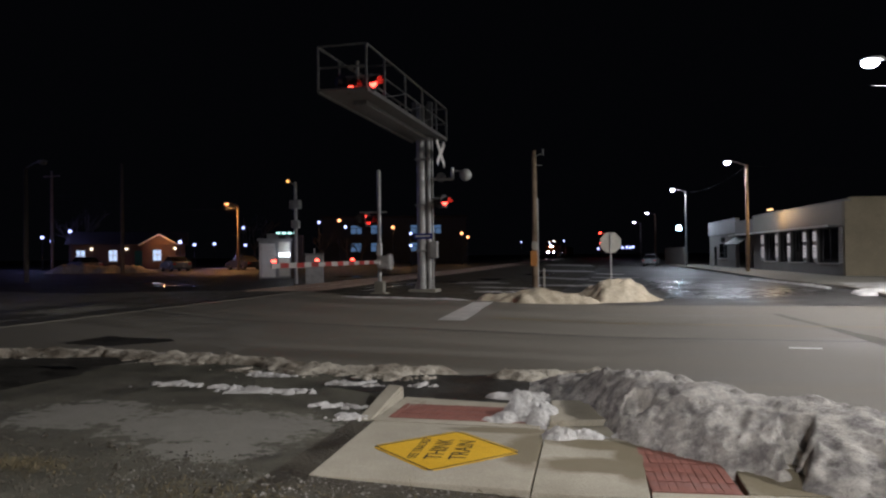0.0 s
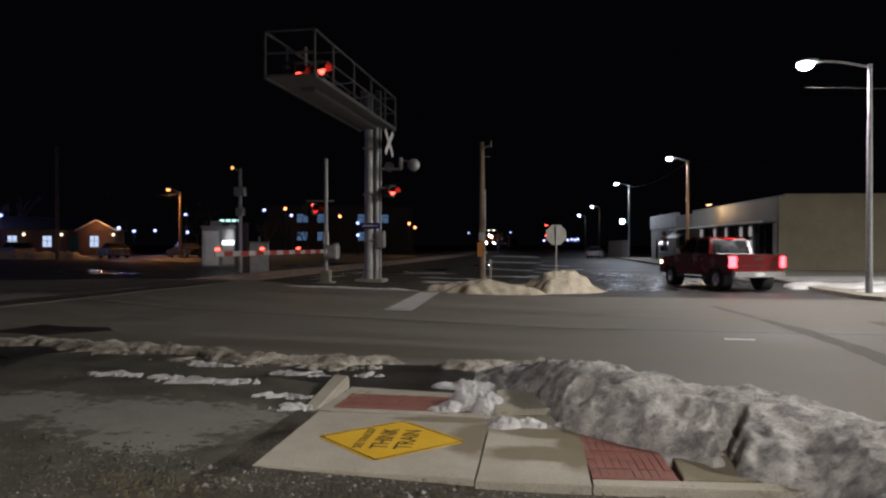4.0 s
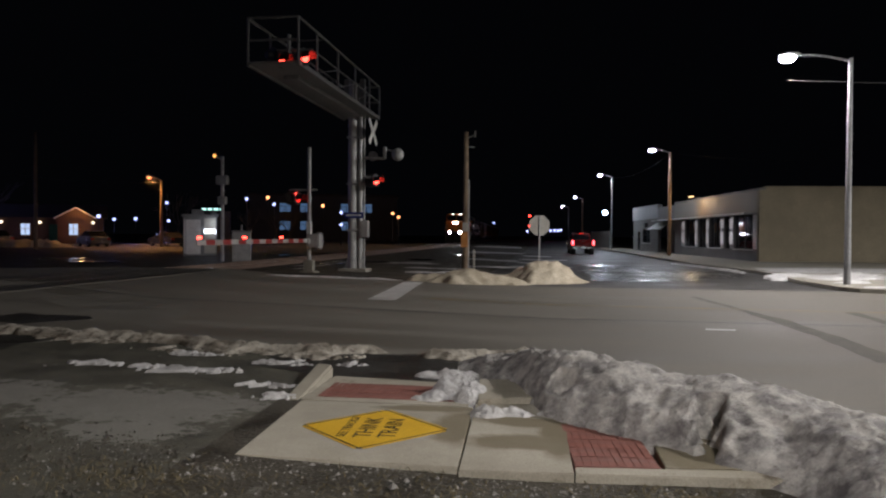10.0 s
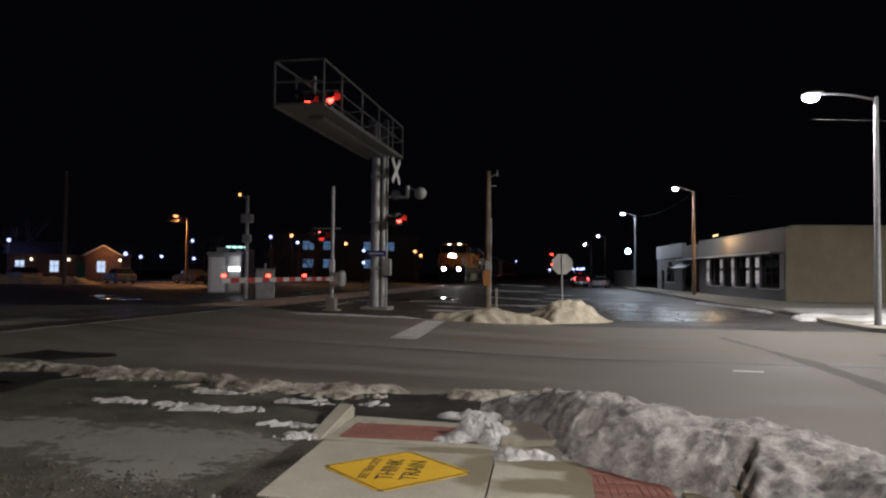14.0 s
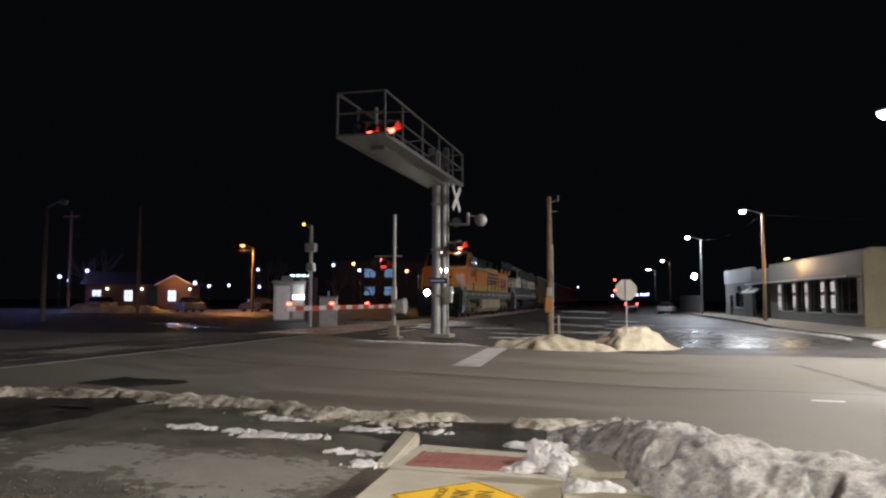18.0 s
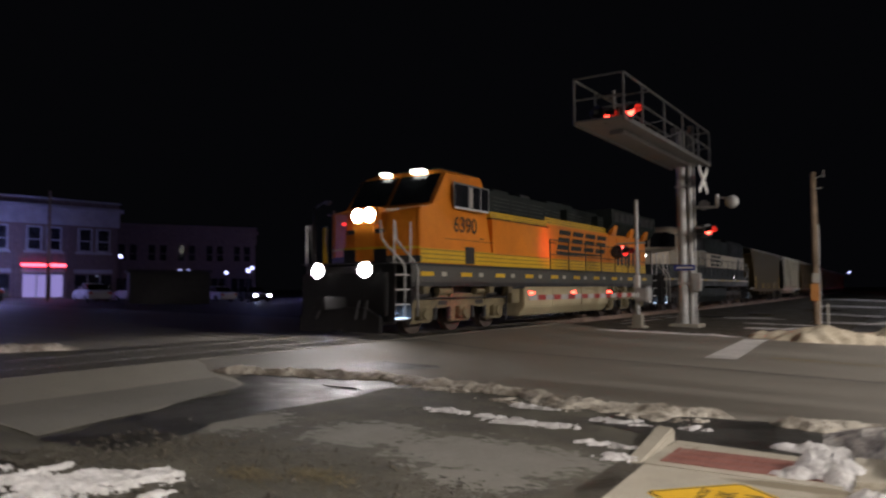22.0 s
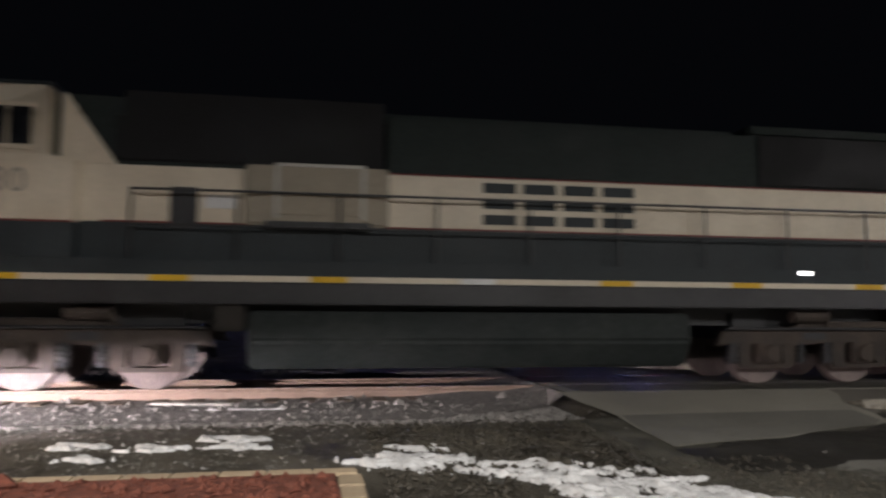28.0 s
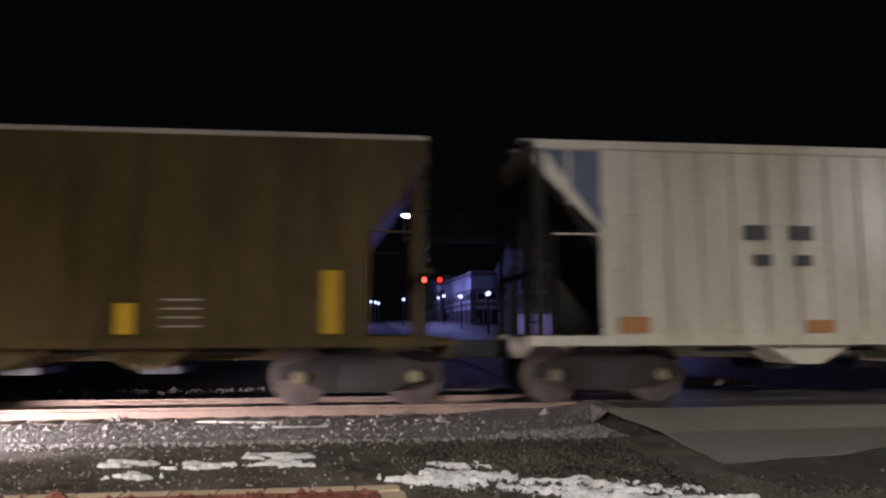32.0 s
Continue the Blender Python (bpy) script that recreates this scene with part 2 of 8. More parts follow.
TANBLOCK = surf("tan_wall_block", (0.34, 0.255, 0.16), (0.46, 0.36, 0.235), 4, (0.7, 0.9), 0.4, fine=70, random_tint=0.12)
TANWALL = surf("tan_stucco", (0.19, 0.163, 0.11), (0.26, 0.226, 0.156), 0.5, (0.75, 0.95), 0.3, fine=25)
SHOPWALL = surf("grey_shop_front", (0.125, 0.122, 0.118), (0.19, 0.185, 0.178), 0.8, (0.6, 0.85), 0.2, fine=30)
CREAMTRIM = surf("cream_fascia", (0.55, 0.50, 0.42), (0.68, 0.63, 0.54), 0.8, (0.5, 0.8), 0.2)
DARKGLASS = surf("dark_glass", (0.010, 0.011, 0.013), (0.02, 0.021, 0.025), 1, (0.02, 0.06), 0.0)
BRICKWALL = surf("dark_brick", (0.10, 0.07, 0.066), (0.17, 0.125, 0.115), 3, (0.7, 0.95), 0.4, fine=20)
BLUEWHITE = surf("pale_stone", (0.24, 0.24, 0.26), (0.36, 0.36, 0.38), 0.8, (0.6, 0.85), 0.2)
DARKMETAL = surf("dark_metal", (0.02, 0.02, 0.022), (0.045, 0.045, 0.045), 3, (0.4, 0.7), 0.2, metal=0.3)
RUBBER = surf("tyre_rubber", (0.012, 0.012, 0.012), (0.025, 0.025, 0.025), 6, (0.7, 0.9), 0.2)
ORANGE = surf("orange_paint", (0.62, 0.185, 0.012), (0.78, 0.25, 0.02), 0.8, (0.32, 0.5), 0.08, fine=20, grained=0.12, spec=0.28)
LOCOYEL = surf("yellow_paint", (0.60, 0.36, 0.015), (0.72, 0.45, 0.03), 1.5, (0.35, 0.5), 0.08, fine=20, grained=0.12, spec=0.28)
LOCOBLACK = surf("loco_black_paint", (0.012, 0.012, 0.013), (0.032, 0.031, 0.03), 1.2, (0.35, 0.65), 0.15, fine=15)
LOCOGREEN = surf("loco_dark_green", (0.020, 0.025, 0.026), (0.038, 0.045, 0.047), 0.9, (0.5, 0.75), 0.1, fine=15, spec=0.3, grained=0.2)
LOCOCREAM = surf("loco_cream", (0.55, 0.475, 0.35), (0.70, 0.62, 0.48), 0.8, (0.4, 0.6), 0.1, fine=14, c3=(0.40, 0.32, 0.22), spots=-0.03, grained=0.12)
BOGIE = surf("dusty_truck_casting", (0.10, 0.083, 0.043), (0.24, 0.198, 0.108), 1.6, (0.6, 0.9), 0.4, fine=20)
# Brown leaning to red: red lamp light on these trucks, put into the colour.
BOGIEM = surf("red_lit_truck_casting", (0.032, 0.025, 0.02), (0.075, 0.058, 0.046), 1.6, (0.6, 0.9), 0.4, fine=20, spec=0.3)
# Truck grime; also the dark tone for the grey hopper's unlit ends.
BOGIED = surf("grimy_casting_and_end_shade", (0.016, 0.0145, 0.012), (0.042, 0.037, 0.031), 1.6, (0.65, 0.9), 0.4, fine=20, spec=0.2)
TANKTAN = surf("dusty_fuel_tank", (0.36, 0.305, 0.18), (0.47, 0.405, 0.25), 0.7, (0.5, 0.8), 0.1, fine=12, c3=(0.22, 0.19, 0.135), spots=-0.02, grained=0.12)
WHEEL = surf("wheel_steel", (0.12, 0.095, 0.085), (0.22, 0.175, 0.16), 2, (0.45, 0.7), 0.2, metal=0.2, spec=0.4)
WHEELD = surf("grimy_wheel_steel", (0.05, 0.038, 0.032), (0.11, 0.085, 0.072), 2, (0.5, 0.75), 0.2, metal=0.1, spec=0.3)
HOPTAN = surf("hopper_tan", (0.062, 0.042, 0.014), (0.130, 0.090, 0.033), 0.7, (0.4, 0.6), 0.15, fine=10, c3=(0.075, 0.047, 0.014), spots=-0.01, grained=0.2, stretch=(1, 1.6, 0.35), spec=0.18)
SOOT = surf("sooty_roof_paint", (0.012, 0.017, 0.0155), (0.026, 0.034, 0.031), 1.2, (0.55, 0.85), 0.15, fine=15, spec=0.22)
FASCIA = surf("weathered_fascia", (0.17, 0.16, 0.14), (0.25, 0.235, 0.205), 0.8, (0.5, 0.8), 0.2)
HOPGREY = surf("hopper_grey", (0.52, 0.475, 0.36), (0.68, 0.63, 0.50), 0.6, (0.2, 0.42), 0.12, fine=10, c3=(0.28, 0.24, 0.18), spots=-0.02, grained=0.2, stretch=(1, 2.2, 0.3))
REDPAINT = surf("truck_red_paint", (0.115, 0.007, 0.008), (0.15, 0.009, 0.010), 1, (0.2, 0.3), 0.0, spec=0.3)
CARPAINT = surf("silver_paint", (0.35, 0.36, 0.38), (0.42, 0.43, 0.45), 1, (0.2, 0.3), 0.0, metal=0.4)
CHROME = surf("chrome", (0.6, 0.6, 0.6), (0.75, 0.75, 0.75), 2, (0.15, 0.3), 0.0, metal=1.0)
REDBAND = surf("reflective_red", (0.42, 0.02, 0.015), (0.5, 0.03, 0.02), 3, (0.4, 0.6), 0.0)
WHITEBAND = surf("reflective_white", (0.62, 0.62, 0.60), (0.75, 0.75, 0.72), 3, (0.4, 0.6), 0.0)
ARMRED = surf("grimy_reflective_red", (0.22, 0.014, 0.012), (0.30, 0.022, 0.016), 3, (0.5, 0.7), 0.0)
ARMWHITE = surf("grimy_reflective_white", (0.30, 0.295, 0.28), (0.42, 0.41, 0.39), 3, (0.5, 0.7), 0.0)
BLUESIGN = surf("blue_sign", (0.02, 0.035, 0.22), (0.03, 0.05, 0.28), 3, (0.4, 0.6), 0.0)
GREENP = surf("green_paint", (0.02, 0.13, 0.06), (0.03, 0.18, 0.08), 3, (0.5, 0.7), 0.0)
ORANGEBOX = surf("orange_box", (0.42, 0.17, 0.04), (0.5, 0.22, 0.06), 3, (0.5, 0.7), 0.1)
HOUSEWALL = surf("brown_clapboard", (0.085, 0.042, 0.022), (0.14, 0.075, 0.038), 0.7, (0.7, 0.9), 0.3)
ROOFING = surf("dark_shingle", (0.03, 0.027, 0.025), (0.06, 0.055, 0.05), 2, (0.8, 0.95), 0.5)
BARK = surf("bark", (0.07, 0.055, 0.045), (0.13, 0.11, 0.09), 6, (0.8, 0.95), 0.8)
CAGE = surf("cantilever_steel", (0.180, 0.180, 0.184), (0.270, 0.270, 0.270), 2, (0.5, 0.75), 0.15, metal=0.3, fine=20)
LAMP_WHITE = glow("lamp_white", (0.86, 0.88, 1.0), 160)
LAMP_BLUE = glow("lamp_blue_white", (0.50, 0.54, 1.0), 2.6)
LAMP_SODIUM = glow("lamp_sodium", (1.0, 0.36, 0.13), 4)
HEADLIGHT = glow("headlight_lens", (1.0, 0.94, 0.9), 150)
NUMBERLIGHT = glow("number_board_lit", (0.96, 1.0, 0.88), 5)
RED_ON = glow("red_lens_lit", (1.0, 0.035, 0.02), 16)
RED_DIM = glow("red_lens_glint", (1.0, 0.03, 0.02), 1.5)
WIN_BLUE = glow("lit_window_blue", (0.22, 0.38, 0.66), 0.3)
WIN_HOUSE = glow("lit_house_window", (0.6, 0.72, 0.95), 1.1)
WIN_WARM = glow("lit_window_warm", (1.0, 0.85, 0.6), 2.5)
NEON_RED = glow("neon_red", (1.0, 0.05, 0.08), 7)
NEON_BLUE = glow("neon_blue", (0.25, 0.3, 1.0), 6)
STEPLIGHT = glow("step_light", (0.5, 0.7, 1.0), 2.4)


# ---- mesh helpers ----
def box(bm, x0, x1, y0, y1, z0, z1, bevel=0.0):
    v = bmesh.ops.create_cube(bm, size=1, matrix=Matrix.LocRotScale(((x0 + x1) / 2, (y0 + y1) / 2, (z0 + z1) / 2), None, (abs(x1 - x0), abs(y1 - y0), abs(z1 - z0))))["verts"]
    if bevel:
        bmesh.ops.bevel(bm, geom=list({e for q in v for e in q.link_edges}), offset=bevel, segments=2, affect="EDGES")


def rod(bm, a, b, r0, r1=None, seg=10):
    """A round bar from a to b."""
    a, b = Vector(a), Vector(b)
    d = b - a
    m = Matrix.Translation((a + b) / 2) @ d.to_track_quat("Z", "Y").to_matrix().to_4x4()
    bmesh.ops.create_cone(bm, cap_ends=True, segments=seg, radius1=r0, radius2=r0 if r1 is None else r1, depth=d.length, matrix=m)


def tube(bm, pts, r, seg=10):
    """A bent round bar through the given points, in one piece."""
    pts, prev = [Vector(p) for p in pts], None
    for i, p in enumerate(pts):
        d = (pts[min(i + 1, len(pts) - 1)] - pts[max(i - 1, 0)]).normalized()
        m = d.to_track_quat("Z", "Y").to_matrix()
        ring = [bm.verts.new(p + m @ Vector((r * math.cos(6.2832 * k / seg), r * math.sin(6.2832 * k / seg), 0))) for k in range(seg)]
        if prev:
            for k in range(seg):
                bm.faces.new((prev[k], prev[(k + 1) % seg], ring[(k + 1) % seg], ring[k]))
        else:
            bm.faces.new(ring[::-1])
        prev = ring
    bm.faces.new(prev)


def bar(bm, a, b, w, h):
    """A square bar from a to b, w wide and h deep."""
    a, b = Vector(a), Vector(b)
    d = b - a
    m = Matrix.Translation((a + b) / 2) @ d.to_track_quat("Z", "Y").to_matrix().to_4x4() @ Matrix.Diagonal((w, h, d.length, 1))
    bmesh.ops.create_cube(bm, size=1, matrix=m)


def ball(bm, at, r, seg=12):
    bmesh.ops.create_uvsphere(bm, u_segments=seg, v_segments=max(6, seg // 2), radius=1, matrix=Matrix.LocRotScale(at, None, (r, r, r) if isinstance(r, (int, float)) else r))


def prism(bm, pts, axis, a, b):
    """A solid from an outline in the two other axes, pulled along axis ('x', 'y' or 'z') from a to b."""
    def put(p, c):
        return {"x": (c, p[0], p[1]), "y": (p[0], c, p[1]), "z": (p[0], p[1], c)}[axis]
    lo, hi = [bm.verts.new(put(p, a)) for p in pts], [bm.verts.new(put(p, b)) for p in pts]
    bm.faces.new(lo), bm.faces.new(hi)
    for i in range(len(pts)):
        j = (i + 1) % len(pts)
        bm.faces.new((lo[i], lo[j], hi[j], hi[i]))


def thing(name, m, label, category, group="", kind=""):
    ob = new(name)
    ob.empty_display_size = 0.2
    ob.matrix_world = m
    return tagged(ob, label, category, group, kind)


def meshed(name, bm, material, smooth=False):
    bmesh.ops.recalc_face_normals(bm, faces=bm.faces)
    me = bpy.data.meshes.new(name)
    bm.to_mesh(me)
    bm.free()
    if smooth:
        for p in me.polygons:
            p.use_smooth = True
    me.materials.append(material)
    return me


def part(name, bm, material, parent, label="", smooth=False):
    ob = new(name, meshed(name, bm, material, smooth))
    ob.parent = parent
    return tagged(ob, label)


def made(draw, *args, **kw):
    bm = bmesh.new()
    draw(bm, *args, **kw)
    return bm


def rods(*list_of):
    bm = bmesh.new()
    for a in list_of:
        rod(bm, *a)
    return bm


def boxes(*list_of):
    bm = bmesh.new()
    for a in list_of:
        box(bm, *a)
    return bm


def each(name, material, parent, *list_of, label=""):
    """A part for each box."""
    return [part(name, boxes(a), material, parent, label) for a in list_of]


def lettering(text, size, material, parent, m, depth=0.004, name="lettering", label=""):
    """Words in the built-in font, as a mesh."""
    cu = bpy.data.curves.new(name, "FONT")
    cu.body, cu.size, cu.extrude, cu.align_x, cu.align_y = text, size, depth, "CENTER", "CENTER"
    tmp = new(name, cu)
    me = bpy.data.meshes.new_from_object(tmp.evaluated_get(bpy.context.evaluated_depsgraph_get()))
    bpy.data.objects.remove(tmp)
    me.materials.clear()
    me.materials.append(material)
    ob = new(name, me)
    ob.parent, ob.matrix_basis = parent, m
    return tagged(ob, label)


# ---- the lie of the land ----
def hill(x, y):
    """The cross road climbs towards the town."""
    return float(np.interp(x, (-400, -115, -92, -67, -42), (6.0, 2.3, 1.4, 0.6, 0.0))) * min(1.0, max(0.0, (48 - y) / 18))


def gz(x, y=10.0):
    """The ground's height: the road climbs to the rails; outside the crossing the track bed lies lower."""
    if 3.62 < y < 23.9:
        return float(np.interp(x, (-400, -110, -60, -20, -14.6, -10.8, -8.5, 0), (0.8, 0.8, 0.5, 0.35, 0.45, 0.45, 0.255, 0.0)) + hill(x, y))
    return float(np.interp(x, (-400, -110, -60, -20, -16, -10.2, -8.5, 0), (0.8, 0.8, 0.5, 0.32, 0.27, 0.27, 0.255, 0.0)) + hill(x, y))


def noisy(x, y, z=0.0, s=1.0):
    return noise.noise(Vector((x * s, y * s, z)))


# ---- ground ----
def steps(*spans):
    out = []
    for a, b, d in spans:
        out += list(np.arange(a, b - 1e-6, d))
    return out + [spans[-1][1]]


def grid_sheet(name, xs, ys, z, material, label, category="ground", skip=None, kind="structure"):
    xs, ys = list(xs), list(ys)
    verts = [(x, y, z(x, y)) for x in xs for y in ys]
    n = len(ys)
    faces = [(i * n + j, i * n + n + j, i * n + n + j + 1, i * n + j + 1) for i in range(len(xs) - 1) for j in range(n - 1)
             if not (skip and skip((xs[i] + xs[i + 1]) / 2, (ys[j] + ys[j + 1]) / 2))]
    me = bpy.data.meshes.new(name)
    me.from_pydata(verts, [], faces)
    me.materials.append(material)
    for p in me.polygons:
        p.use_smooth = True
    return tagged(new(name, me), label, category, "", kind)


def land(x, y):
    near = max(0.0, 1 - math.hypot(x + 3, y - 4) / 30)
    return gz(x, y) - 0.012 + near * 0.012 * noisy(x, y, 0, 2.5)


grid_sheet("ground", steps((-2500, -400, 300), (-400, -60, 40), (-60, -16, 2), (-16, 6, 0.25), (6, 60, 3), (60, 2500, 300)),
           steps((-2500, -100, 300), (-100, -10, 10), (-10, 14, 0.25), (14, 60, 2), (60, 400, 20), (400, 2500, 300)), land, DIRT,
           "dark damp earth with gravel and mud beside the road", "ground")


def outline(pts, wobble=0.12, seed=0, n=7, scale=1.6):
    """A closed, uneven line through the given corners."""
    out = []
    k = len(pts)
    for i in range(k):
        p, q = Vector(pts[i]), Vector(pts[(i + 1) % k])
        for j in range(n):
            c = p.lerp(q, j / n)
            out.append((c.x + wobble * noisy(c.x, c.y, seed, scale) * 1.6, c.y + wobble * noisy(c.x, c.y, seed + 9, scale) * 1.6))
    return out


def patch(name, pts, material, label, lift=0.004, wobble=0.12, seed=0, category="pavement", n=7, scale=1.6, kind="structure"):
    """A thin sheet that lies on the ground, of an uneven outline."""
    bm = bmesh.new()
    vs = [bm.verts.new((x, y, 0)) for x, y in outline(pts, wobble, seed, n, scale)]
    es = [bm.edges.new((vs[i], vs[(i + 1) % len(vs)])) for i in range(len(vs))]
    bmesh.ops.triangle_fill(bm, edges=es, use_beauty=True)
    for cut in (-20, -14.6, -10.8, -8.5, 0):
        bmesh.ops.bisect_plane(bm, geom=bm.verts[:] + bm.edges[:] + bm.faces[:], plane_co=(cut, 0, 0), plane_no=(1, 0, 0))
    for v in bm.verts:
        v.co.z = gz(v.co.x, v.co.y) + lift
    bmesh.ops.recalc_face_normals(bm, faces=bm.faces)
    me = bpy.data.meshes.new(name)
    bm.to_mesh(me)
    bm.free()
    if me.polygons and me.polygons[0].normal.z < 0:
        me.flip_normals()
    me.materials.append(material)
    return tagged(new(name, me), label, category, "", kind)


def track_x(y):
    """The track's centre line: straight past the crossing, then bending gently to the left."""
    return -12.6 - (0.0 if y < 50 else 0.0005 * (y - 50) ** 2 if y < 95 else 1.0125 + 0.042 * (y - 95))


KINKS = (-20, -14.6, -10.8, -8.5, 0)
road_xs = sorted([-400, -110, -60, *KINKS, 12, 60, 400])
grid_sheet("road", road_xs, (4.0, 23.6), lambda x, y: gz(x) + 0.002, ASPHALT, "worn grey asphalt cross road with tyre marks", "road",
           skip=lambda x, y: False)
grid_sheet("street", steps((-2.4, 9.6, 2.0)), steps((23.6, 60, 6), (60, 400, 20)), lambda x, y: gz(x) + 0.003, STREET, "damp dark asphalt street running beside the railway", "road")
patch("verge", [(-1.2, 3.5), (-9, 3.0), (-9.2, 7.4), (-7.2, 9.2), (-2.4, 9.4), (-2.3, 5.0)], VERGE, "muddy apron of worn concrete by the road", 0.006, 0.2, 3, "ground")
patch("verge_right", [(-2.6, -8), (14, -8), (14, 4.4), (5.5, 5.0), (3.0, 6.8), (1.4, 8.4), (0.6, 9.2), (-2.4, 9.4)], DIRT, "gravel and earth verge under the pavement", 0.0065, 0.15, 4, "ground")
patch("wet_asphalt", [(-7.35, 3.8), (-6.61, 3.8), (-6.3, 3.9), (-6.21, 4.6), (-6.58, 5.23), (-6.67, 6.15), (-6.6, 8.05), (-6.5, 9.1), (-7.23, 9.1), (-8.04, 8.75), (-8.74, 8.4), (-9.3, 7.9), (-8.9, 7.5), (-8.2, 6.9), (-7.8, 5.6)], ASPHALT_DARK,
      "dark wet asphalt with standing meltwater", 0.010, 0.1, 5, n=5)
patch("wet_asphalt", [(-3.5, 8.1), (-2.65, 7.8), (-2.3, 7.72), (-0.7, 7.72), (-0.6, 9.1), (-1.5, 9.45), (-2.3, 9.2), (-3.5, 8.75)], ASPHALT_DARK, "dark wet asphalt at the foot of the kerb ramp", 0.010, 0.14, 15, n=6)
patch("crossing_apron", [(-10.7, 3.62), (-9.9, 3.72), (-9.12, 3.92), (-7.4, 3.8), (-7.5, 4.15), (-7.72, 5.3), (-8.06, 6.15), (-8.3, 7.0), (-8.56, 7.4), (-8.97, 7.6), (-9.6, 7.65), (-10.1, 7.95), (-10.7, 8.2)], PANEL, "pale concrete apron beside the railway crossing", 0.014, 0.03, 6, n=6)
patch("apron_edge_strip", [(-9.14, 3.95), (-7.42, 3.83), (-7.53, 4.2), (-7.75, 5.3), (-8.08, 6.15), (-8.32, 6.98), (-8.6, 7.34), (-9.2, 7.4), (-9.17, 5.8)], PATCHGREY, "grey patched strip of the crossing apron", 0.018, 0.02, 16, n=6)

patch("asphalt_patch", [(-9.5, 12.6), (-9.7, 15.2), (-6.9, 13.7), (-5.75, 10.2)], surf("newer_asphalt", (0.14, 0.128, 0.105), (0.195, 0.179, 0.149), 1.2, (0.6, 0.85), 0.4, fine=60), "paler square of patched asphalt", 0.0045, 0.03, 19, "pavement", n=4)
patch("damp_patch", [(-8.85, 10.0), (-7.9, 10.1), (-7.45, 10.9), (-7.65, 11.35), (-8.8, 11.05)], ASPHALT_DARK, "dark wet patch on the road", 0.006, 0.1, 9)
patch("wet_street", [(1.7, 27.0), (4.6, 27.4), (6.6, 29.4), (8.4, 32), (7.6, 35.5), (5.6, 37), (4.4, 41), (3.2, 45), (1.8, 44), (1.5, 37), (1.8, 31)], WET, "wet shining meltwater on the street", 0.007, 0.6, 10, n=10, scale=1.1)
for i, pts in enumerate(([(3.0, 29.6), (5.4, 29.4), (5.6, 30.8), (3.2, 31.2)], [(1.9, 33.0), (4.6, 32.4), (4.8, 33.6), (2.0, 34.6)], [(4.6, 35.2), (6.4, 34.8), (6.0, 37.5), (4.4, 38)], [(1.6, 37.2), (3.2, 36.8), (3.3, 39.0), (1.7, 40.5)])):
    patch("dry_street_patch", pts, STREET, "dry patch of asphalt in the meltwater", 0.0105, 0.5, 24 + i, n=8)
for i, (x, y, rx, ry) in enumerate(((-16.2, 50.8, 1.6, 1.6), (-10.3, 32.7, 0.9, 0.7), (-10.6, 29.0, 0.5, 0.6), (-9.9, 26.9, 0.6, 0.35), (-17.3, 45.0, 1.5, 1.3), (-20.5, 30.5, 1.6, 0.8), (-24.0, 33.5, 2.2, 1.0), (-8.6, 36, 0.8, 0.9), (-7.2, 41, 0.9, 1.4), (-5.6, 52, 1.2, 2.4), (-7.2, 8.0, 0.4, 0.12))):
    patch("puddle", [(x - rx, y), (x, y - ry), (x + rx, y + 0.2 * ry), (x + 0.1 * rx, y + ry)], PUDDLE, "shallow meltwater puddle on dark ground", 0.022, 0.25 * rx, 120 + i, "puddle", n=6)
for i, pts in enumerate(([(3.9, 20.5), (4.25, 17.0), (4.37, 14.9), (4.45, 12.7), (4.4, 11.3), (4.35, 10.2), (4.75, 10.2), (4.82, 11.3), (4.85, 12.7), (4.75, 14.9), (4.5, 17.0), (4.1, 20.5)], [(6.5, 17.0), (6.35, 14.4), (6.3, 12), (6.55, 12), (6.6, 14.4), (6.8, 17.0)])):
    patch("tyre_mark", pts, surf("tyre_mark_grime", (0.082, 0.074, 0.061), (0.148, 0.134, 0.11), 1.5, (0.75, 0.95), 0.4, fine=45), "dark tyre track worn into the asphalt", 0.006, 0.05, 140 + i, "tyre mark", n=4)
patch("road_seam", [(-12, 14.6), (0, 14.45), (14, 14.3), (14, 14.38), (0, 14.54), (-12, 14.7)], surf("tar_seam", (0.03, 0.03, 0.03), (0.05, 0.05, 0.05), 3, (0.5, 0.7), 0.2), "tarred seam along the road", 0.006, 0.03, 145, "road marking", n=12)
patch("stop_line", [(-4.15, 16.5), (-3.5, 16.6), (-3.95, 23.0), (-4.55, 22.8)], WHITEPAINT, "worn white stop line on the road", 0.008, 0.02, 11, "road marking")
patch("centre_line", [(-3.0, 17.5), (9, 16.9), (30, 16.6), (30, 16.75), (9, 17.05), (-3.0, 17.65)], YELPAINT, "faded yellow centre line", 0.008, 0.01, 12, "road marking")
patch("lane_dash", [(2.8, 13.25), (3.3, 13.2), (3.35, 13.4), (2.85, 13.45)], WHITEPAINT, "short worn white dash on the road", 0.008, 0.01, 13, "road marking")
patch("far_verge", [(-2.6, 23.9), (-2.4, 60), (-3.0, 120), (-8, 120), (-11.0, 60), (-10.6, 24.1)], DIRT, "muddy strip between the street and the railway", 0.008, 0.2, 14, "ground")
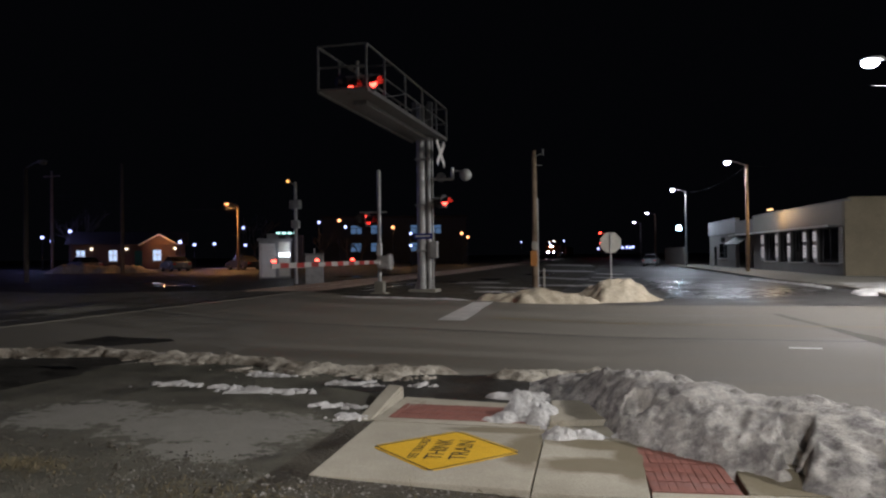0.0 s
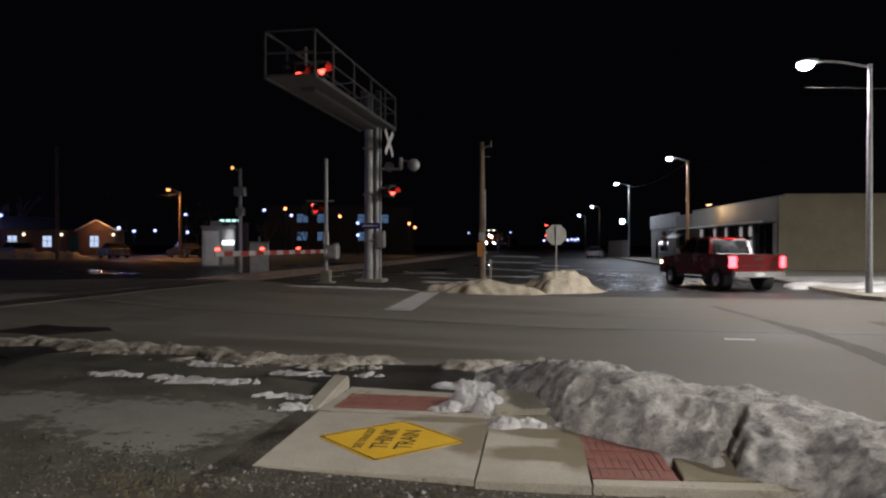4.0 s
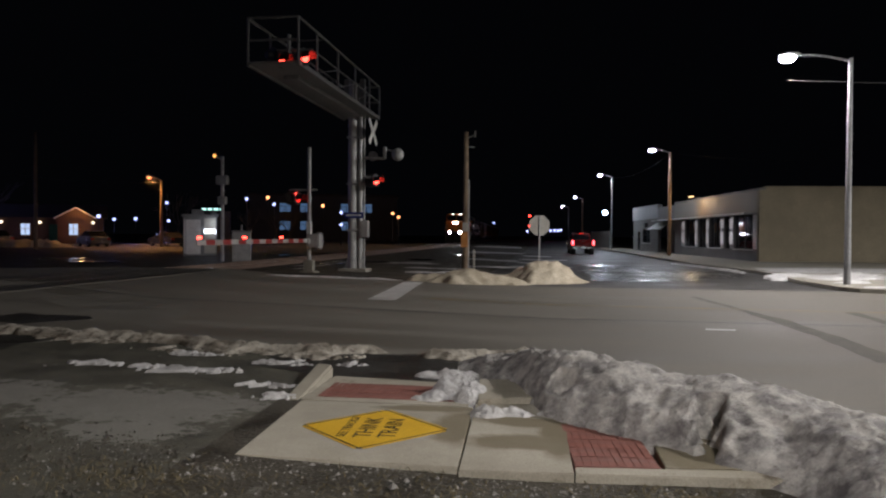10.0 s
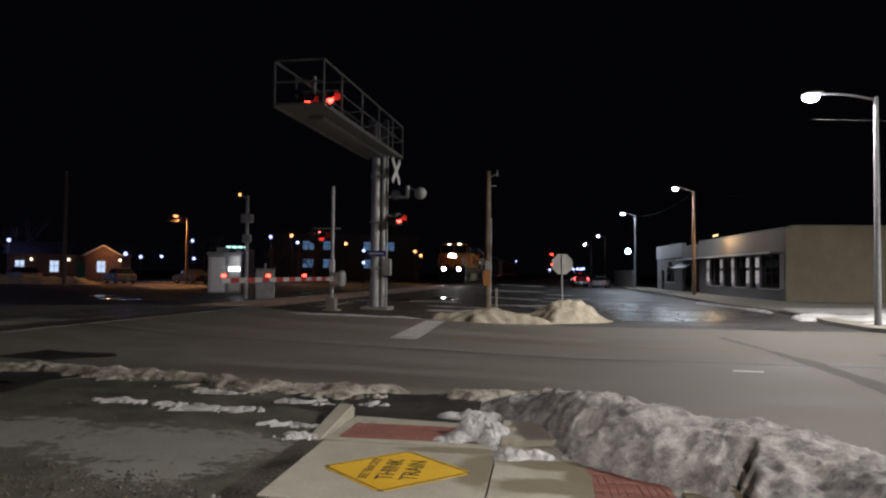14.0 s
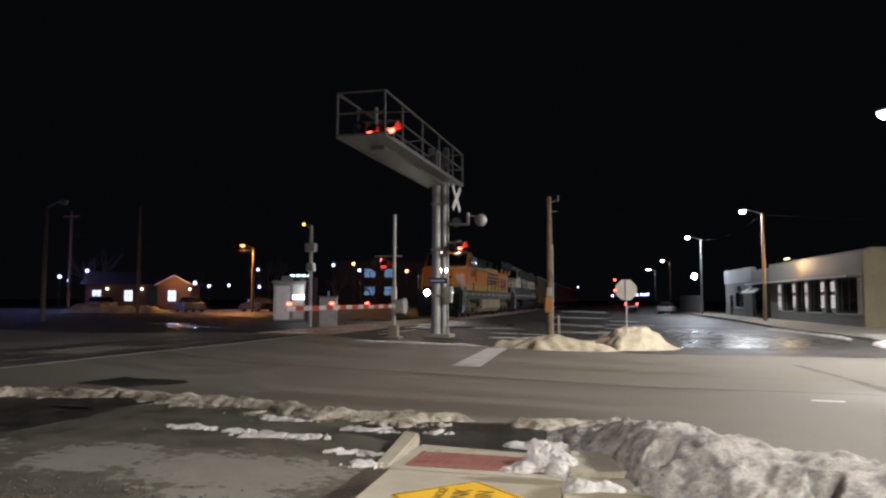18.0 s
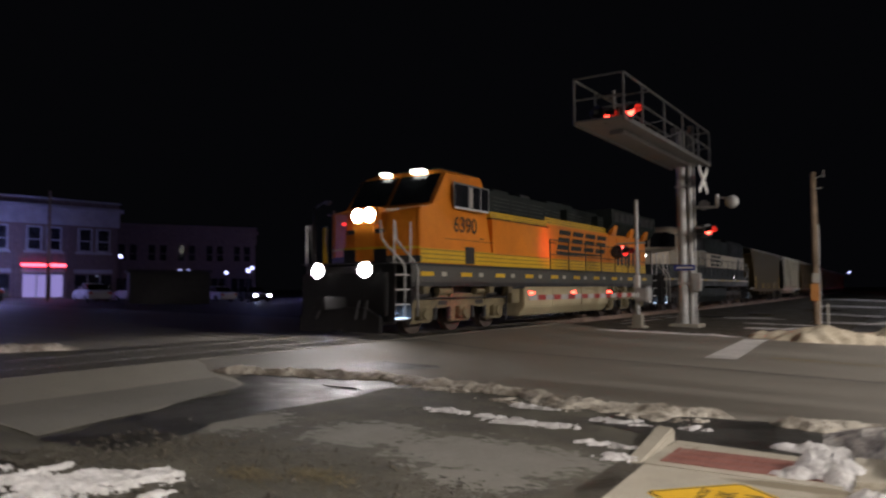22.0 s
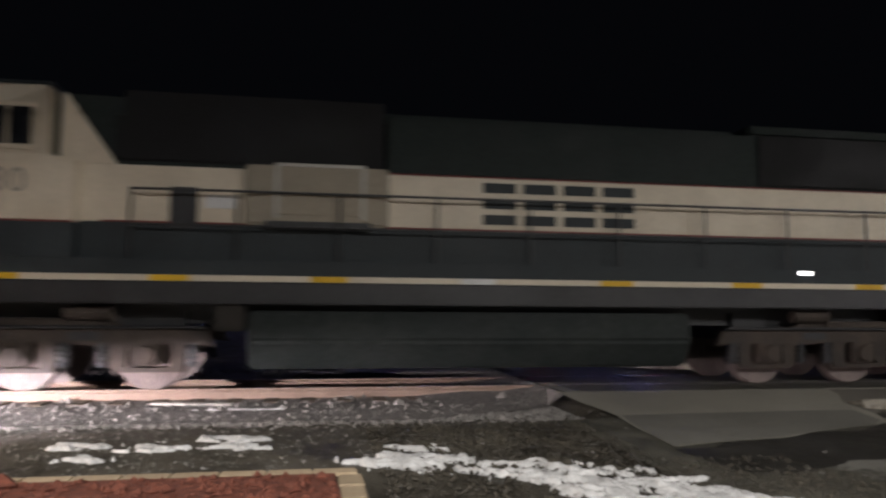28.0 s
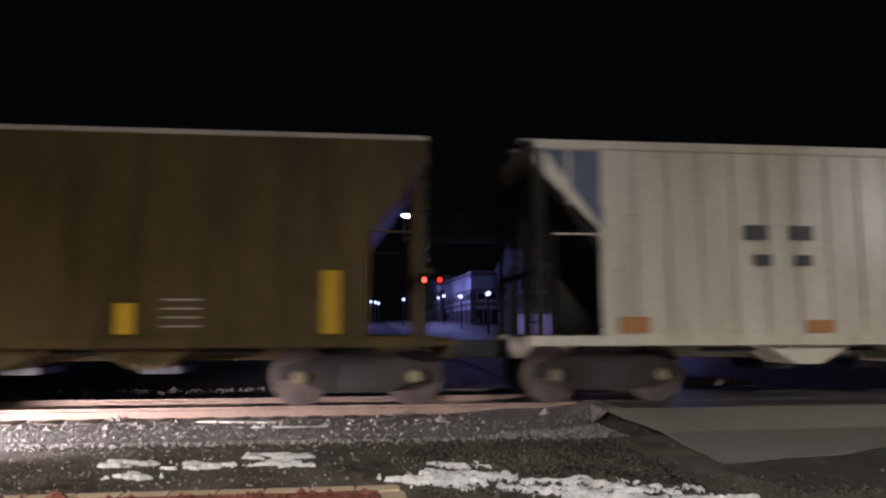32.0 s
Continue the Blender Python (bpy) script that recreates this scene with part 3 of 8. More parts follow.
for i, (x0, x1, y0, y1) in enumerate(((-7.6, -5.8, 35.6, 36.8), (-6.2, -4.2, 31.6, 32.3), (-1.4, 0.6, 33.5, 34.3), (-1.6, 0.9, 37, 38.2), (-1.8, 0.4, 42, 43.5), (-1.7, 0.8, 48, 50), (-1.8, 0.2, 56, 59))):
    patch("snow_strip", [(x0, y0), (x1, y0 + 0.2), (x1 + 0.2, y1), (x0 - 0.1, y1 - 0.1)], DRIFT, "thin strip of old snow on the mud", 0.02, 0.35, 20 + i, "snow", kind="")

for i, pts in enumerate(([(-8.1, 34.4), (-6.5, 35.4), (-5.9, 37.9), (-7.3, 37.6)], [(-5.6, 27.6), (-3.9, 28.5), (-3.7, 29.8), (-5.3, 28.9)], [(-4.0, 34.4), (-1.4, 35.7), (-1.3, 37.3), (-3.9, 35.9)], [(-5.1, 44.8), (-1.9, 43.6), (-1.7, 46.2), (-4.9, 47)], [(-6.9, 60), (-2.2, 62), (-2.2, 66), (-6.7, 66)], [(-9.4, 88), (-3.4, 88), (-3.6, 98), (-9.2, 97)],
                         [(-9.95, 25.4), (-9.75, 25.4), (-9.85, 36), (-10.05, 36)], [(-10.7, 28.5), (-10.5, 28.5), (-10.6, 36.5), (-10.75, 36.5)])):
    patch("snow_strip", pts, DRIFT, "thin strip of old snow on the wet ground", 0.02, 0.5 if i < 6 else 0.08, 60 + i, "snow", n=9, kind="")


# ---- snow ----
def snow_heap(name, cx, cy, rx, ry, h, material, label, seed, turn=0.0, power=1.0, rough=0.35, cells=46, lumps=1.6, cut=0.0, crust=False):
    """A heap with an uneven outline: a lumpy dome on a grid, kept where it stands above the ground."""
    bm = bmesh.new()
    c, s = math.cos(turn), math.sin(turn)
    rows = {}
    for i in range(cells + 1):
        for j in range(cells + 1):
            u, v = 2.4 * i / cells - 1.2, 2.4 * j / cells - 1.2
            x, y = cx + c * u * rx - s * v * ry, cy + s * u * rx + c * v * ry
            r = math.hypot(u, v) + 0.28 * noisy(x, y, seed, 0.9) + 0.14 * noisy(x, y, seed + 5, 2.8)
            q = max(0.0, 1 - r * r) ** power
            lump = 1 + rough * noisy(x, y, seed + 2, lumps) + 0.6 * rough * noisy(x, y, seed + 3, lumps * 2.4) + 0.35 * rough * noisy(x, y, seed + 4, lumps * 6)
            z = h * q * max(0.1, lump) - (0.02 if q <= 0 else 0)
            if crust:
                # flat melted crust with jagged edges, drawn out one way
                p, w = 0.45 * x + 0.89 * y, 0.89 * x - 0.45 * y
                g = min(3.5, max(1.0, 0.75 / rx))
                p, w = p + 0.16 * noisy(x, y, seed + 12, 3) + 0.06 * noisy(x, y, seed + 13, 8), w + 0.10 * noisy(x, y, seed + 14, 3) + 0.05 * noisy(x, y, seed + 15, 9)
                f = q * 1.5 - 1.33 + 0.6 * noisy(p * 0.8, w * 2.2, seed + 6, 1.3 * g) + 0.95 * noisy(p, w * 2.6, seed + 8, 2.9 * g) + 0.6 * noisy(p, w * 1.8, seed + 9, 7) + 0.34 * noisy(p, w, seed + 16, 17) + 0.22 * noisy(p, w, seed + 17, 36)
                z = max(-0.03, h * min(f * 6, 0.35 + 0.5 * f + 0.22 * noisy(p, w, seed + 10, 7) + 0.2 * noisy(p, w, seed + 11, 19)))
            rows[i, j] = (bm.verts.new((x, y, gz(x, y) + z)), q)
    for i in range(cells):
        for j in range(cells):
            qs = [rows[a] for a in ((i, j), (i + 1, j), (i + 1, j + 1), (i, j + 1))]
            if max(b for _, b in qs) > cut:
                bm.faces.new([a for a, _ in qs])
    bmesh.ops.delete(bm, geom=[v for v in bm.verts if not v.link_faces], context="VERTS")
    ob = new(name, meshed(name, bm, material, True))
    return tagged(ob, label, "snow")


def snow_bank(name, line, w, h, material, label, seed, step=0.09, across=14):
    """A long low bank along a line, broken here and there."""
    bm = bmesh.new()
    pts = []
    for (a, b) in zip(line, line[1:]):
        a, b = Vector(a), Vector(b)
        k = max(1, int((b - a).length / step))
        pts += [(a.lerp(b, i / k), (b - a).normalized()) for i in range(k)]
    prev = None
    for i, (p, d) in enumerate(pts):
        side = Vector((-d.y, d.x))
        edge = min(1, i / 6, (len(pts) - 1 - i) / 6)
        ww = w * (0.9 + 0.6 * noisy(p.x, p.y, seed, 1.1) + 0.4 * noisy(p.x, p.y, seed + 5, 4) + 0.3 * noisy(p.x, p.y, seed + 6, 11)) * (0.2 + 0.8 * edge)
        row = []
        for j in range(across + 1):
            v = 2 * j / across - 1
            q = p + side * (v * ww + 0.18 * noisy(p.x, p.y, seed + 7, 1.5))
            top = h * max(0, 1 - v * v) * edge * max(0.0, 0.85 + 0.45 * noisy(q.x, q.y, seed + 2, 1.7) + 0.4 * noisy(q.x, q.y, seed + 3, 5.5) + 0.35 * noisy(q.x, q.y, seed + 4, 12))
            row.append(bm.verts.new((q.x, q.y, gz(q.x, q.y) + top + (0.002 if abs(v) < 0.99 else -0.03))))
        if prev:
            for j in range(across):
                bm.faces.new((prev[j], row[j], row[j + 1], prev[j + 1]))
        prev = row
    return tagged(new(name, meshed(name, bm, material, True)), label, "snow")


def ploughed_ridge(name, stations, far, material, label, seed, pits=(), step=0.03, up=46, down=20):
    """A frozen heap of plough snow. stations: (foot x, y, crest x, y, z) along it; far: how wide it falls off behind the crest; pits: (x, y, radius, depth)."""
    bm, pts = bmesh.new(), []
    for a, b in zip(stations, stations[1:]):
        a, b = np.array(a, float), np.array(b, float)
        k = max(1, int(np.hypot(*(b - a)[2:4]) / step))
        pts += [a + (b - a) * i / k for i in range(k)]
    pts = np.array(pts)
    # even out the bends
    for _ in range(60):
        pts[1:-1] = (pts[:-2] + pts[1:-1] + pts[2:]) / 3
    rows, n = [], len(pts)
    for i, (fx, fy, cx, cy, cz) in enumerate(pts):
        end = min(1.0, i / 14, (n - 1 - i) / 14) ** 0.5
        foot, crest = Vector((fx, fy)), Vector((cx, cy))
        out = (foot - crest).normalized()
        back = crest - out * far
        rag = 0.10 * noisy(fx, fy, seed, 2.2) + 0.08 * noisy(fx, fy, seed + 1, 6) + 0.03 * noisy(fx, fy, seed + 8, 16)
        row = []
        for j in range(up + down + 1):
            if j <= up:
                v = j / up
                q = foot.lerp(crest, v) + out * rag * (1 - v) ** 4
                dome = (1 - (1 - v) ** 2.1) ** 0.95
                edge = min(1.0, 0.25 + v * 5)
                slope = cz / max(0.3, (crest - foot).length) * 2 * (1 - v)
            else:
                v = (j - up) / down
                q = crest.lerp(back, v)
                dome = max(0.0, 1 - v ** 1.8)
                edge = min(1.0, (1 - v) * 3)
                slope = -cz / far * v * 1.8
            z = cz * dome * (1 + 0.22 * noisy(q.x, q.y, seed + 2, 1.3) * (1.2 - dome))
            # lumps stand out along the slope's normal, the same size every way
            c = Vector((q.x, q.y, z * 1.3))
            d = edge * sum(a * noise.noise(c * f + Vector((seed, k, 0))) for k, (a, f) in enumerate(((0.034, 2.2), (0.026, 5.5), (0.02, 12), (0.014, 27))))
            for hx, hy, r, deep in pits:
                u = math.hypot(q.x - hx, q.y - hy) + 0.06 * noisy(q.x, q.y, seed + 9, 9)
                if u < r:
                    d -= deep * (1 - (u / r) ** 2) * min(1.0, 2 * dome)
            m = Vector((out.x * slope, out.y * slope, 1)).normalized()
            low = j in (0, up + down)
            row.append(bm.verts.new((q.x + m.x * d, q.y + m.y * d, gz(q.x, q.y) + (-0.05 if low else max(0.0, z + m.z * d) * end + 0.003))))
        rows.append(row)
    for a, b in zip(rows, rows[1:]):
        for j in range(up + down):
            bm.faces.new((a[j], b[j], b[j + 1], a[j + 1]))
    return tagged(new(name, meshed(name, bm, material, True)), label, "snow")


ploughed_ridge("ploughed_snow", [(-1.0, 8.3, -1.05, 8.8, 0.05), (-0.55, 7.75, -0.6, 8.6, 0.17), (-0.2, 7.1, -0.2, 8.24, 0.32), (-0.02, 6.35, -0.03, 7.6, 0.46), (0.2, 6.03, 0.23, 7.3, 0.5), (0.5, 5.77, 0.6, 7.1, 0.53), (0.73, 5.58, 0.88, 6.8, 0.5), (1.01, 5.5, 1.21, 6.68, 0.4), (1.11, 5.19, 1.35, 6.37, 0.45), (1.29, 5.04, 1.58, 6.2, 0.48), (1.5, 4.99, 1.83, 6.15, 0.46), (1.67, 4.88, 2.05, 6.03, 0.4),
                                 (1.7, 4.39, 2.2, 5.6, 0.41), (1.75, 3.83, 2.3, 5.0, 0.42), (2.2, 3.2, 2.9, 4.2, 0.38), (3.0, 2.5, 3.6, 3.4, 0.25)], 0.75, SNOW_H, "large dirty heap of frozen ploughed snow along the kerb", 31,
               [(0.72, 7.0, 0.2, 0.26), (0.45, 7.15, 0.14, 0.14), (0.2, 6.62, 0.17, 0.24), (1.3, 5.82, 0.12, 0.3), (1.27, 5.66, 0.13, 0.34), (1.23, 5.5, 0.12, 0.3), (1.19, 5.34, 0.12, 0.24), (1.74, 6.2, 0.11, 0.24), (0.9, 6.1, 0.14, 0.05), (1.75, 5.4, 0.15, 0.05), (0.05, 7.3, 0.12, 0.07)])
for x, y, rx, ry, h, k in ((-0.80, 7.1, 0.30, 0.34, 0.19, 36), (-1.02, 6.85, 0.26, 0.16, 0.10, 136), (-0.70, 6.82, 0.15, 0.16, 0.14, 236), (-0.82, 7.5, 0.26, 0.16, 0.10, 336)):
    snow_heap("snow_lump", x, y, rx, ry, h, SNOW, "crumbled lump of white snow on the ramp", k, 0.4, 0.75, 0.42, 56, 4.5)
for x, y, rx, ry, h, k in ((-0.46, 6.3, 0.19, 0.15, 0.13, 37), (-0.2, 6.34, 0.27, 0.14, 0.12, 137), (0.06, 6.42, 0.22, 0.13, 0.09, 237)):
    snow_heap("snow_lump", x, y, rx, ry, h, SNOW, "small lump of white snow on the pavement", k, -0.1, 0.7, 0.42, 44, 5.0)
snow_heap("snow_lump", -1.05, 8.05, 0.42, 0.16, 0.1, SNOW, "small ridge of white snow by the kerb", 38, 0.1, 0.7, 0.6, 40, 4.0)
snow_bank("snow_bank", [(-9.75, 7.75), (-9.3, 8.15), (-8.85, 8.5), (-8.2, 9.0), (-7.4, 9.32), (-6.3, 9.28), (-5.35, 9.32), (-4.4, 9.2), (-3.55, 9.0), (-2.95, 9.15), (-2.35, 9.38), (-2.0, 9.35)], 0.31, 0.105, SNOW_D, "low bank of grey ploughed snow along the road edge", 40, 0.045, 20)
snow_bank("snow_bank", [(-1.7, 9.4), (-0.75, 9.45), (-0.1, 9.5), (0.7, 9.2)], 0.34, 0.12, SNOW_D, "low bank of grey ploughed snow by the kerb", 41, 0.045, 20)
for i, (x, y, rx, ry, t) in enumerate(((-4.1, 8.8, 1.3, 0.4, 0.05), (-2.8, 8.8, 0.9, 0.4, 0.1), (-6.0, 9.0, 1.1, 0.3, 0.1), (-8.2, 8.7, 0.9, 0.25, 0.5))):
    snow_heap("snow_fringe", x, y, rx, ry, 0.06, SNOW_D, "ragged fringe of trodden snow below the bank", 44 + i, t, 0.5, 0.5, 70, 4.0, crust=True)
for i, (x, y, rx, ry) in enumerate(((-5.04, 7.53, 0.28, 0.1), (-4.45, 7.55, 0.25, 0.08), (-4.0, 7.5, 0.38, 0.17), (-3.58, 7.6, 0.22, 0.1), (-2.77, 7.04, 0.27, 0.09), (-2.5, 6.58, 0.16, 0.1), (-3.04, 8.26, 0.4, 0.12), (-2.29, 8.39, 0.2, 0.08), (-4.25, 8.45, 0.3, 0.08))):
    snow_heap("snow_scrap", x, y, rx * 1.5, ry * 1.7, 0.06, SNOW, "scrap of melting snow on wet ground", 50 + i, 0.2, 0.5, 0.6, 64, 4.0, crust=True)
for i, (x, y, rx, ry, t) in enumerate(((-5.65, 3.15, 1.15, 0.62, 0.62), (-6.5, 2.25, 1.3, 0.62, 1.0), (-7.0, 1.1, 1.0, 0.42, 1.35), (-5.75, 2.5, 0.9, 0.45, 0.75))):
    snow_heap("snow_patch", x, y, rx, ry, 0.08, DRIFT, "lumpy patch of old snow on the mud", 60 + i, t, 0.5, 0.5, 130, 3.4, crust=True)
for i, (x, y, rx, ry, t) in enumerate(((-8.4, -1.2, 0.6, 0.09, 1.5), (-8.0, -1.6, 0.3, 0.1, 1.5), (-8.0, -0.9, 0.4, 0.07, 1.5), (-8.2, -2.4, 0.5, 0.08, 1.5), (-7.7, 1.0, 0.35, 0.1, 1.2), (-7.6, -2.2, 0.25, 0.08, 1.5), (-10.6, -1.0, 0.7, 0.03, 1.55))):
    snow_heap("snow_scrap", x, y, rx * 1.5, ry * 2.2, 0.05, DRIFT, "thin scrap of snow on gravel", 70 + i, t, 0.5, 0.6, 64, 4.0, crust=True)
snow_heap("snow_mound", -2.5, 24.0, 2.0, 0.9, 0.42, SNOW_S, "sandy heap of ploughed snow at the street corner", 80, 0.1, 1.1, 0.2, 70, 1.4)
snow_heap("snow_mound", -0.2, 26.0, 1.65, 1.4, 0.72, SNOW_S, "taller sandy heap of ploughed snow at the street corner", 82, 0.5, 1.25, 0.2, 76, 1.4)
for i, (x, y, rx, ry, t) in enumerate(((9.6, 30.6, 1.9, 0.75, 1.15), (10.9, 28.3, 1.7, 0.7, 0.5), (10.2, 26.0, 0.8, 0.4, 0.2), (12.6, 31.6, 1.4, 0.5, 0.5))):
    snow_heap("lot_snow", x, y, rx, ry, 0.2, DRIFT, "flat crust of old white snow on the pavement by the shops", 90 + i, t, 0.4, 0.3, 60, 3.0)
snow_bank("snow_bank", [(7.6, 46), (8.2, 41), (8.75, 37.5), (8.9, 34.2)], 0.3, 0.09, SNOW, "snow along the kerb of the street", 84)
snow_bank("snow_bank", [(-14.5, 8.3), (-16.2, 7.2), (-18.5, 6.4)], 0.4, 0.16, SNOW_D, "snow bank beyond the railway", 86)
snow_bank("road_edge_ice", [(-9.2, 22.9), (-6.5, 23.4), (-4.6, 23.6)], 0.14, 0.05, SNOW, "line of ice along the far road edge", 87)


def scatter(name, n, place, size, material, label, category, seed):
    """Loose stones: small uneven lumps in one mesh."""
    rng = np.random.default_rng(seed)
    base = np.array([(1, 0, 0), (-1, 0, 0), (0, 1, 0), (0, -1, 0), (0, 0, 1), (0, 0, -1)], float)
    tri = np.array([(0, 2, 4), (2, 1, 4), (1, 3, 4), (3, 0, 4), (2, 0, 5), (1, 2, 5), (3, 1, 5), (0, 3, 5)])
    verts, faces = [], []
    for k in range(n):
        x, y, z = place(rng)
        s = size * rng.lognormal(0, 0.45)
        a = rng.uniform(0, 6.28)
        v = base * (s * rng.uniform(0.5, 1.2, (6, 3)))
        v = v @ np.array([(math.cos(a), math.sin(a), 0), (-math.sin(a), math.cos(a), 0), (0, 0, 0.75)]) + (x, y, z + s * 0.2)
        faces += (tri + 6 * k).tolist()
        verts += v.tolist()
    me = bpy.data.meshes.new(name)
    me.from_pydata(verts, [], faces)
    me.materials.append(material)
    return tagged(new(name, me), label, category, "", "stuff")


def verge_spot(rng):
    x, y = max(rng.uniform(-3.4, 3.5), rng.uniform(-3.4, 3.5) if rng.random() < 0.4 else -9), 4.84 - abs(rng.normal(0, 0.5))
    return x, y, gz(x)


def apron_spot(rng):
    x, y = rng.uniform(-8.5, -2.4), rng.uniform(3.0, 8.8)
    return x, y, gz(x)


def ballast_spot(rng):
    y = rng.uniform(-9, 3.5)
    x = max(min(rng.uniform(-11.75, -9.35) + rng.normal(0, 0.14), -8.6), -11.68)
    return x, y, gz(x, y) - 0.012


def mud_spot(rng):
    x, y = rng.uniform(-9.6, -6.9), rng.uniform(-9, 4.2)
    return x, y, gz(x, y) - 0.014


def clod_spot(rng):
    x, y = rng.uniform(-9.0, -5.6), rng.uniform(0.6, 4.7)
    if x < -6.9:
        y = 0.6 + (y - 0.6) * 0.68
    return x, y, gz(x, y) + 0.002


def bank_spot(rng):
    x, y = rng.uniform(-6.4, -2.5), min(5.4, rng.uniform(2.6, 4.9) + abs(rng.normal(0, 0.2)))
    return x, y, gz(x, y) + 0.004


def bed_spot(rng):
    y = rng.uniform(-14, 3.6)
    x = rng.uniform(-17.5, -10.6)
    return x, y, gz(x, y) - 0.012


scatter("gravel", 12000, verge_spot, 0.0072, STONE, "grey gravel along the pavement edge", "gravel", 1)
scatter("gravel", 1300, apron_spot, 0.007, STONE, "loose grit scattered over the apron", "gravel", 2)
scatter("mud_clods", 6500, clod_spot, 0.016, DIRT, "trodden clods of wet earth beside the crossing apron", "mud", 11)
scatter("mud_clods", 4500, bank_spot, 0.012, DIRT, "crumbs of earth along the muddy apron", "mud", 12)
scatter("ballast", 36000, ballast_spot, 0.0165, STONE, "pale crushed-stone ballast beside the rails", "gravel", 3)
scatter("gravel", 6000, mud_spot, 0.009, STONE, "sparse gravel trodden into the mud", "gravel", 9)
scatter("ballast", 5200, bed_spot, 0.04, STONE, "crushed-stone ballast between and beyond the rails", "gravel", 4)


# ---- pavement with ramp, decal and pavers ----
def slab(name, pts, z0, z1, material, label):
    bm = bmesh.new()
    prism(bm, pts, "z", z0, z1)
    bmesh.ops.bevel(bm, geom=[e for e in bm.edges if all(v.co.z > z1 - 1e-4 for v in e.verts)], offset=0.007, segments=2, affect="EDGES")
    return tagged(new(name, meshed(name, bm, material)), label, "pavement", "", "structure")


slab("pavement_slab", [(-2.15, 4.84), (-0.545, 4.82), (-0.615, 6.54), (-2.25, 6.55)], -0.1, 0.075, DAMPSLAB, "tan concrete pavement slab with a painted warning decal")
slab("pavement_slab", [(-0.53, 4.78), (0.235, 4.83), (0.2, 6.0), (0.5, 7.45), (-0.66, 7.62), (-0.60, 6.54)], -0.1, 0.07, DAMP, "tan concrete pavement slab with damp stains")
slab("pavement_slab", [(0.86, 5.075), (1.9, 5.15), (1.9, 6.3), (0.84, 6.3)], -0.1, 0.064, DAMP, "damp concrete slab beside the snow heap")
slab("pavement_edge", [(0.245, 4.83), (1.9, 4.95), (1.9, 5.13), (0.245, 4.97)], -0.1, 0.07, CONCRETE, "tan concrete edging of the paver panel")
slab("pavement_slab", [(0.52, 6.4), (2.4, 6.4), (2.4, 6.8), (0.9, 7.6), (0.52, 7.5)], -0.1, 0.066, CONCRETE, "concrete pavement under the ploughed snow")
slab("pavement_block", [(-0.585, 6.66), (-0.03, 6.82), (-0.06, 7.7), (-0.655, 7.6)], -0.1, 0.125, CONCRETE, "raised tan concrete block at the top of the ramp")
ramp = bmesh.new()
vs = [ramp.verts.new(p) for p in ((-2.26, 6.555, 0.086), (-0.67, 6.555, 0.073), (-0.67, 7.68, 0.045), (-2.26, 7.68, 0.088), (-2.26, 6.555, -0.1), (-0.67, 6.555, -0.1), (-0.67, 7.68, -0.1), (-2.26, 7.68, -0.1))]
for f in ((0, 1, 2, 3), (4, 5, 6, 7), (0, 1, 5, 4), (1, 2, 6, 5), (2, 3, 7, 6), (3, 0, 4, 7)):
    ramp.faces.new([vs[i] for i in f])
tagged(new("ramp", meshed("ramp", ramp, CONCRETE)), "concrete kerb ramp sloping to the road", "pavement", "", "structure")
flare = bmesh.new()
vs = [flare.verts.new(p) for p in ((-2.43, 6.5, 0.078), (-2.262, 6.52, 0.078), (-2.29, 7.7, 0.21), (-2.5, 7.78, 0.21), (-2.43, 6.5, -0.1), (-2.262, 6.52, -0.1), (-2.29, 7.7, -0.1), (-2.5, 7.78, -0.1))]
for f in ((0, 1, 2, 3), (4, 5, 6, 7), (0, 1, 5, 4), (1, 2, 6, 5), (2, 3, 7, 6), (3, 0, 4, 7)):
    flare.faces.new([vs[i] for i in f])
bmesh.ops.recalc_face_normals(flare, faces=flare.faces)
bmesh.ops.bevel(flare, geom=[e for e in flare.edges], offset=0.022, segments=3, affect="EDGES")
tagged(new("ramp_kerb", meshed("ramp_kerb", flare, CONCRETE)), "concrete return kerb rising beside the ramp", "kerb", "", "structure")


decal = thing("warning_decal", pose(-1.335, 5.70, 0.0765, 0, 0, 2.4), "yellow diamond safety decal with black border on the pavement", "decal")
bm = bmesh.new()
prism(bm, [(-0.625, 0), (0, -0.62), (0.625, 0), (0, 0.62)], "z", 0, 0.003)
bmesh.ops.bevel(bm, geom=[e for e in bm.edges if abs(e.verts[0].co.z - e.verts[1].co.z) > 0.002], offset=0.05, segments=4, affect="EDGES")
part("diamond", bm, YELLOW, decal)
bm = bmesh.new()
cs = [(-0.585, 0), (0, -0.58), (0.585, 0), (0, 0.58)]
for i in range(4):
    a, b = Vector(cs[i]), Vector(cs[(i + 1) % 4])
    bar(bm, (a.x, a.y, 0.0025), (b.x, b.y, 0.0025), 0.016, 0.003)
part("border", bm, BLACKP, decal, "thin black border")
for text, x, size in (("SEE TRACKS?", -0.21, 0.105), ("THINK", -0.04, 0.2), ("TRAIN", 0.15, 0.2)):
    lettering(text, size, BLACKP, decal, pose(x, 0, 0.0045, 0, 0, 90), 0.0008)

brick_mesh = meshed("brick", boxes((-0.0268, 0.0268, -0.1104, 0.1104, -0.04, 0.0, 0.003)), BRICKRED)


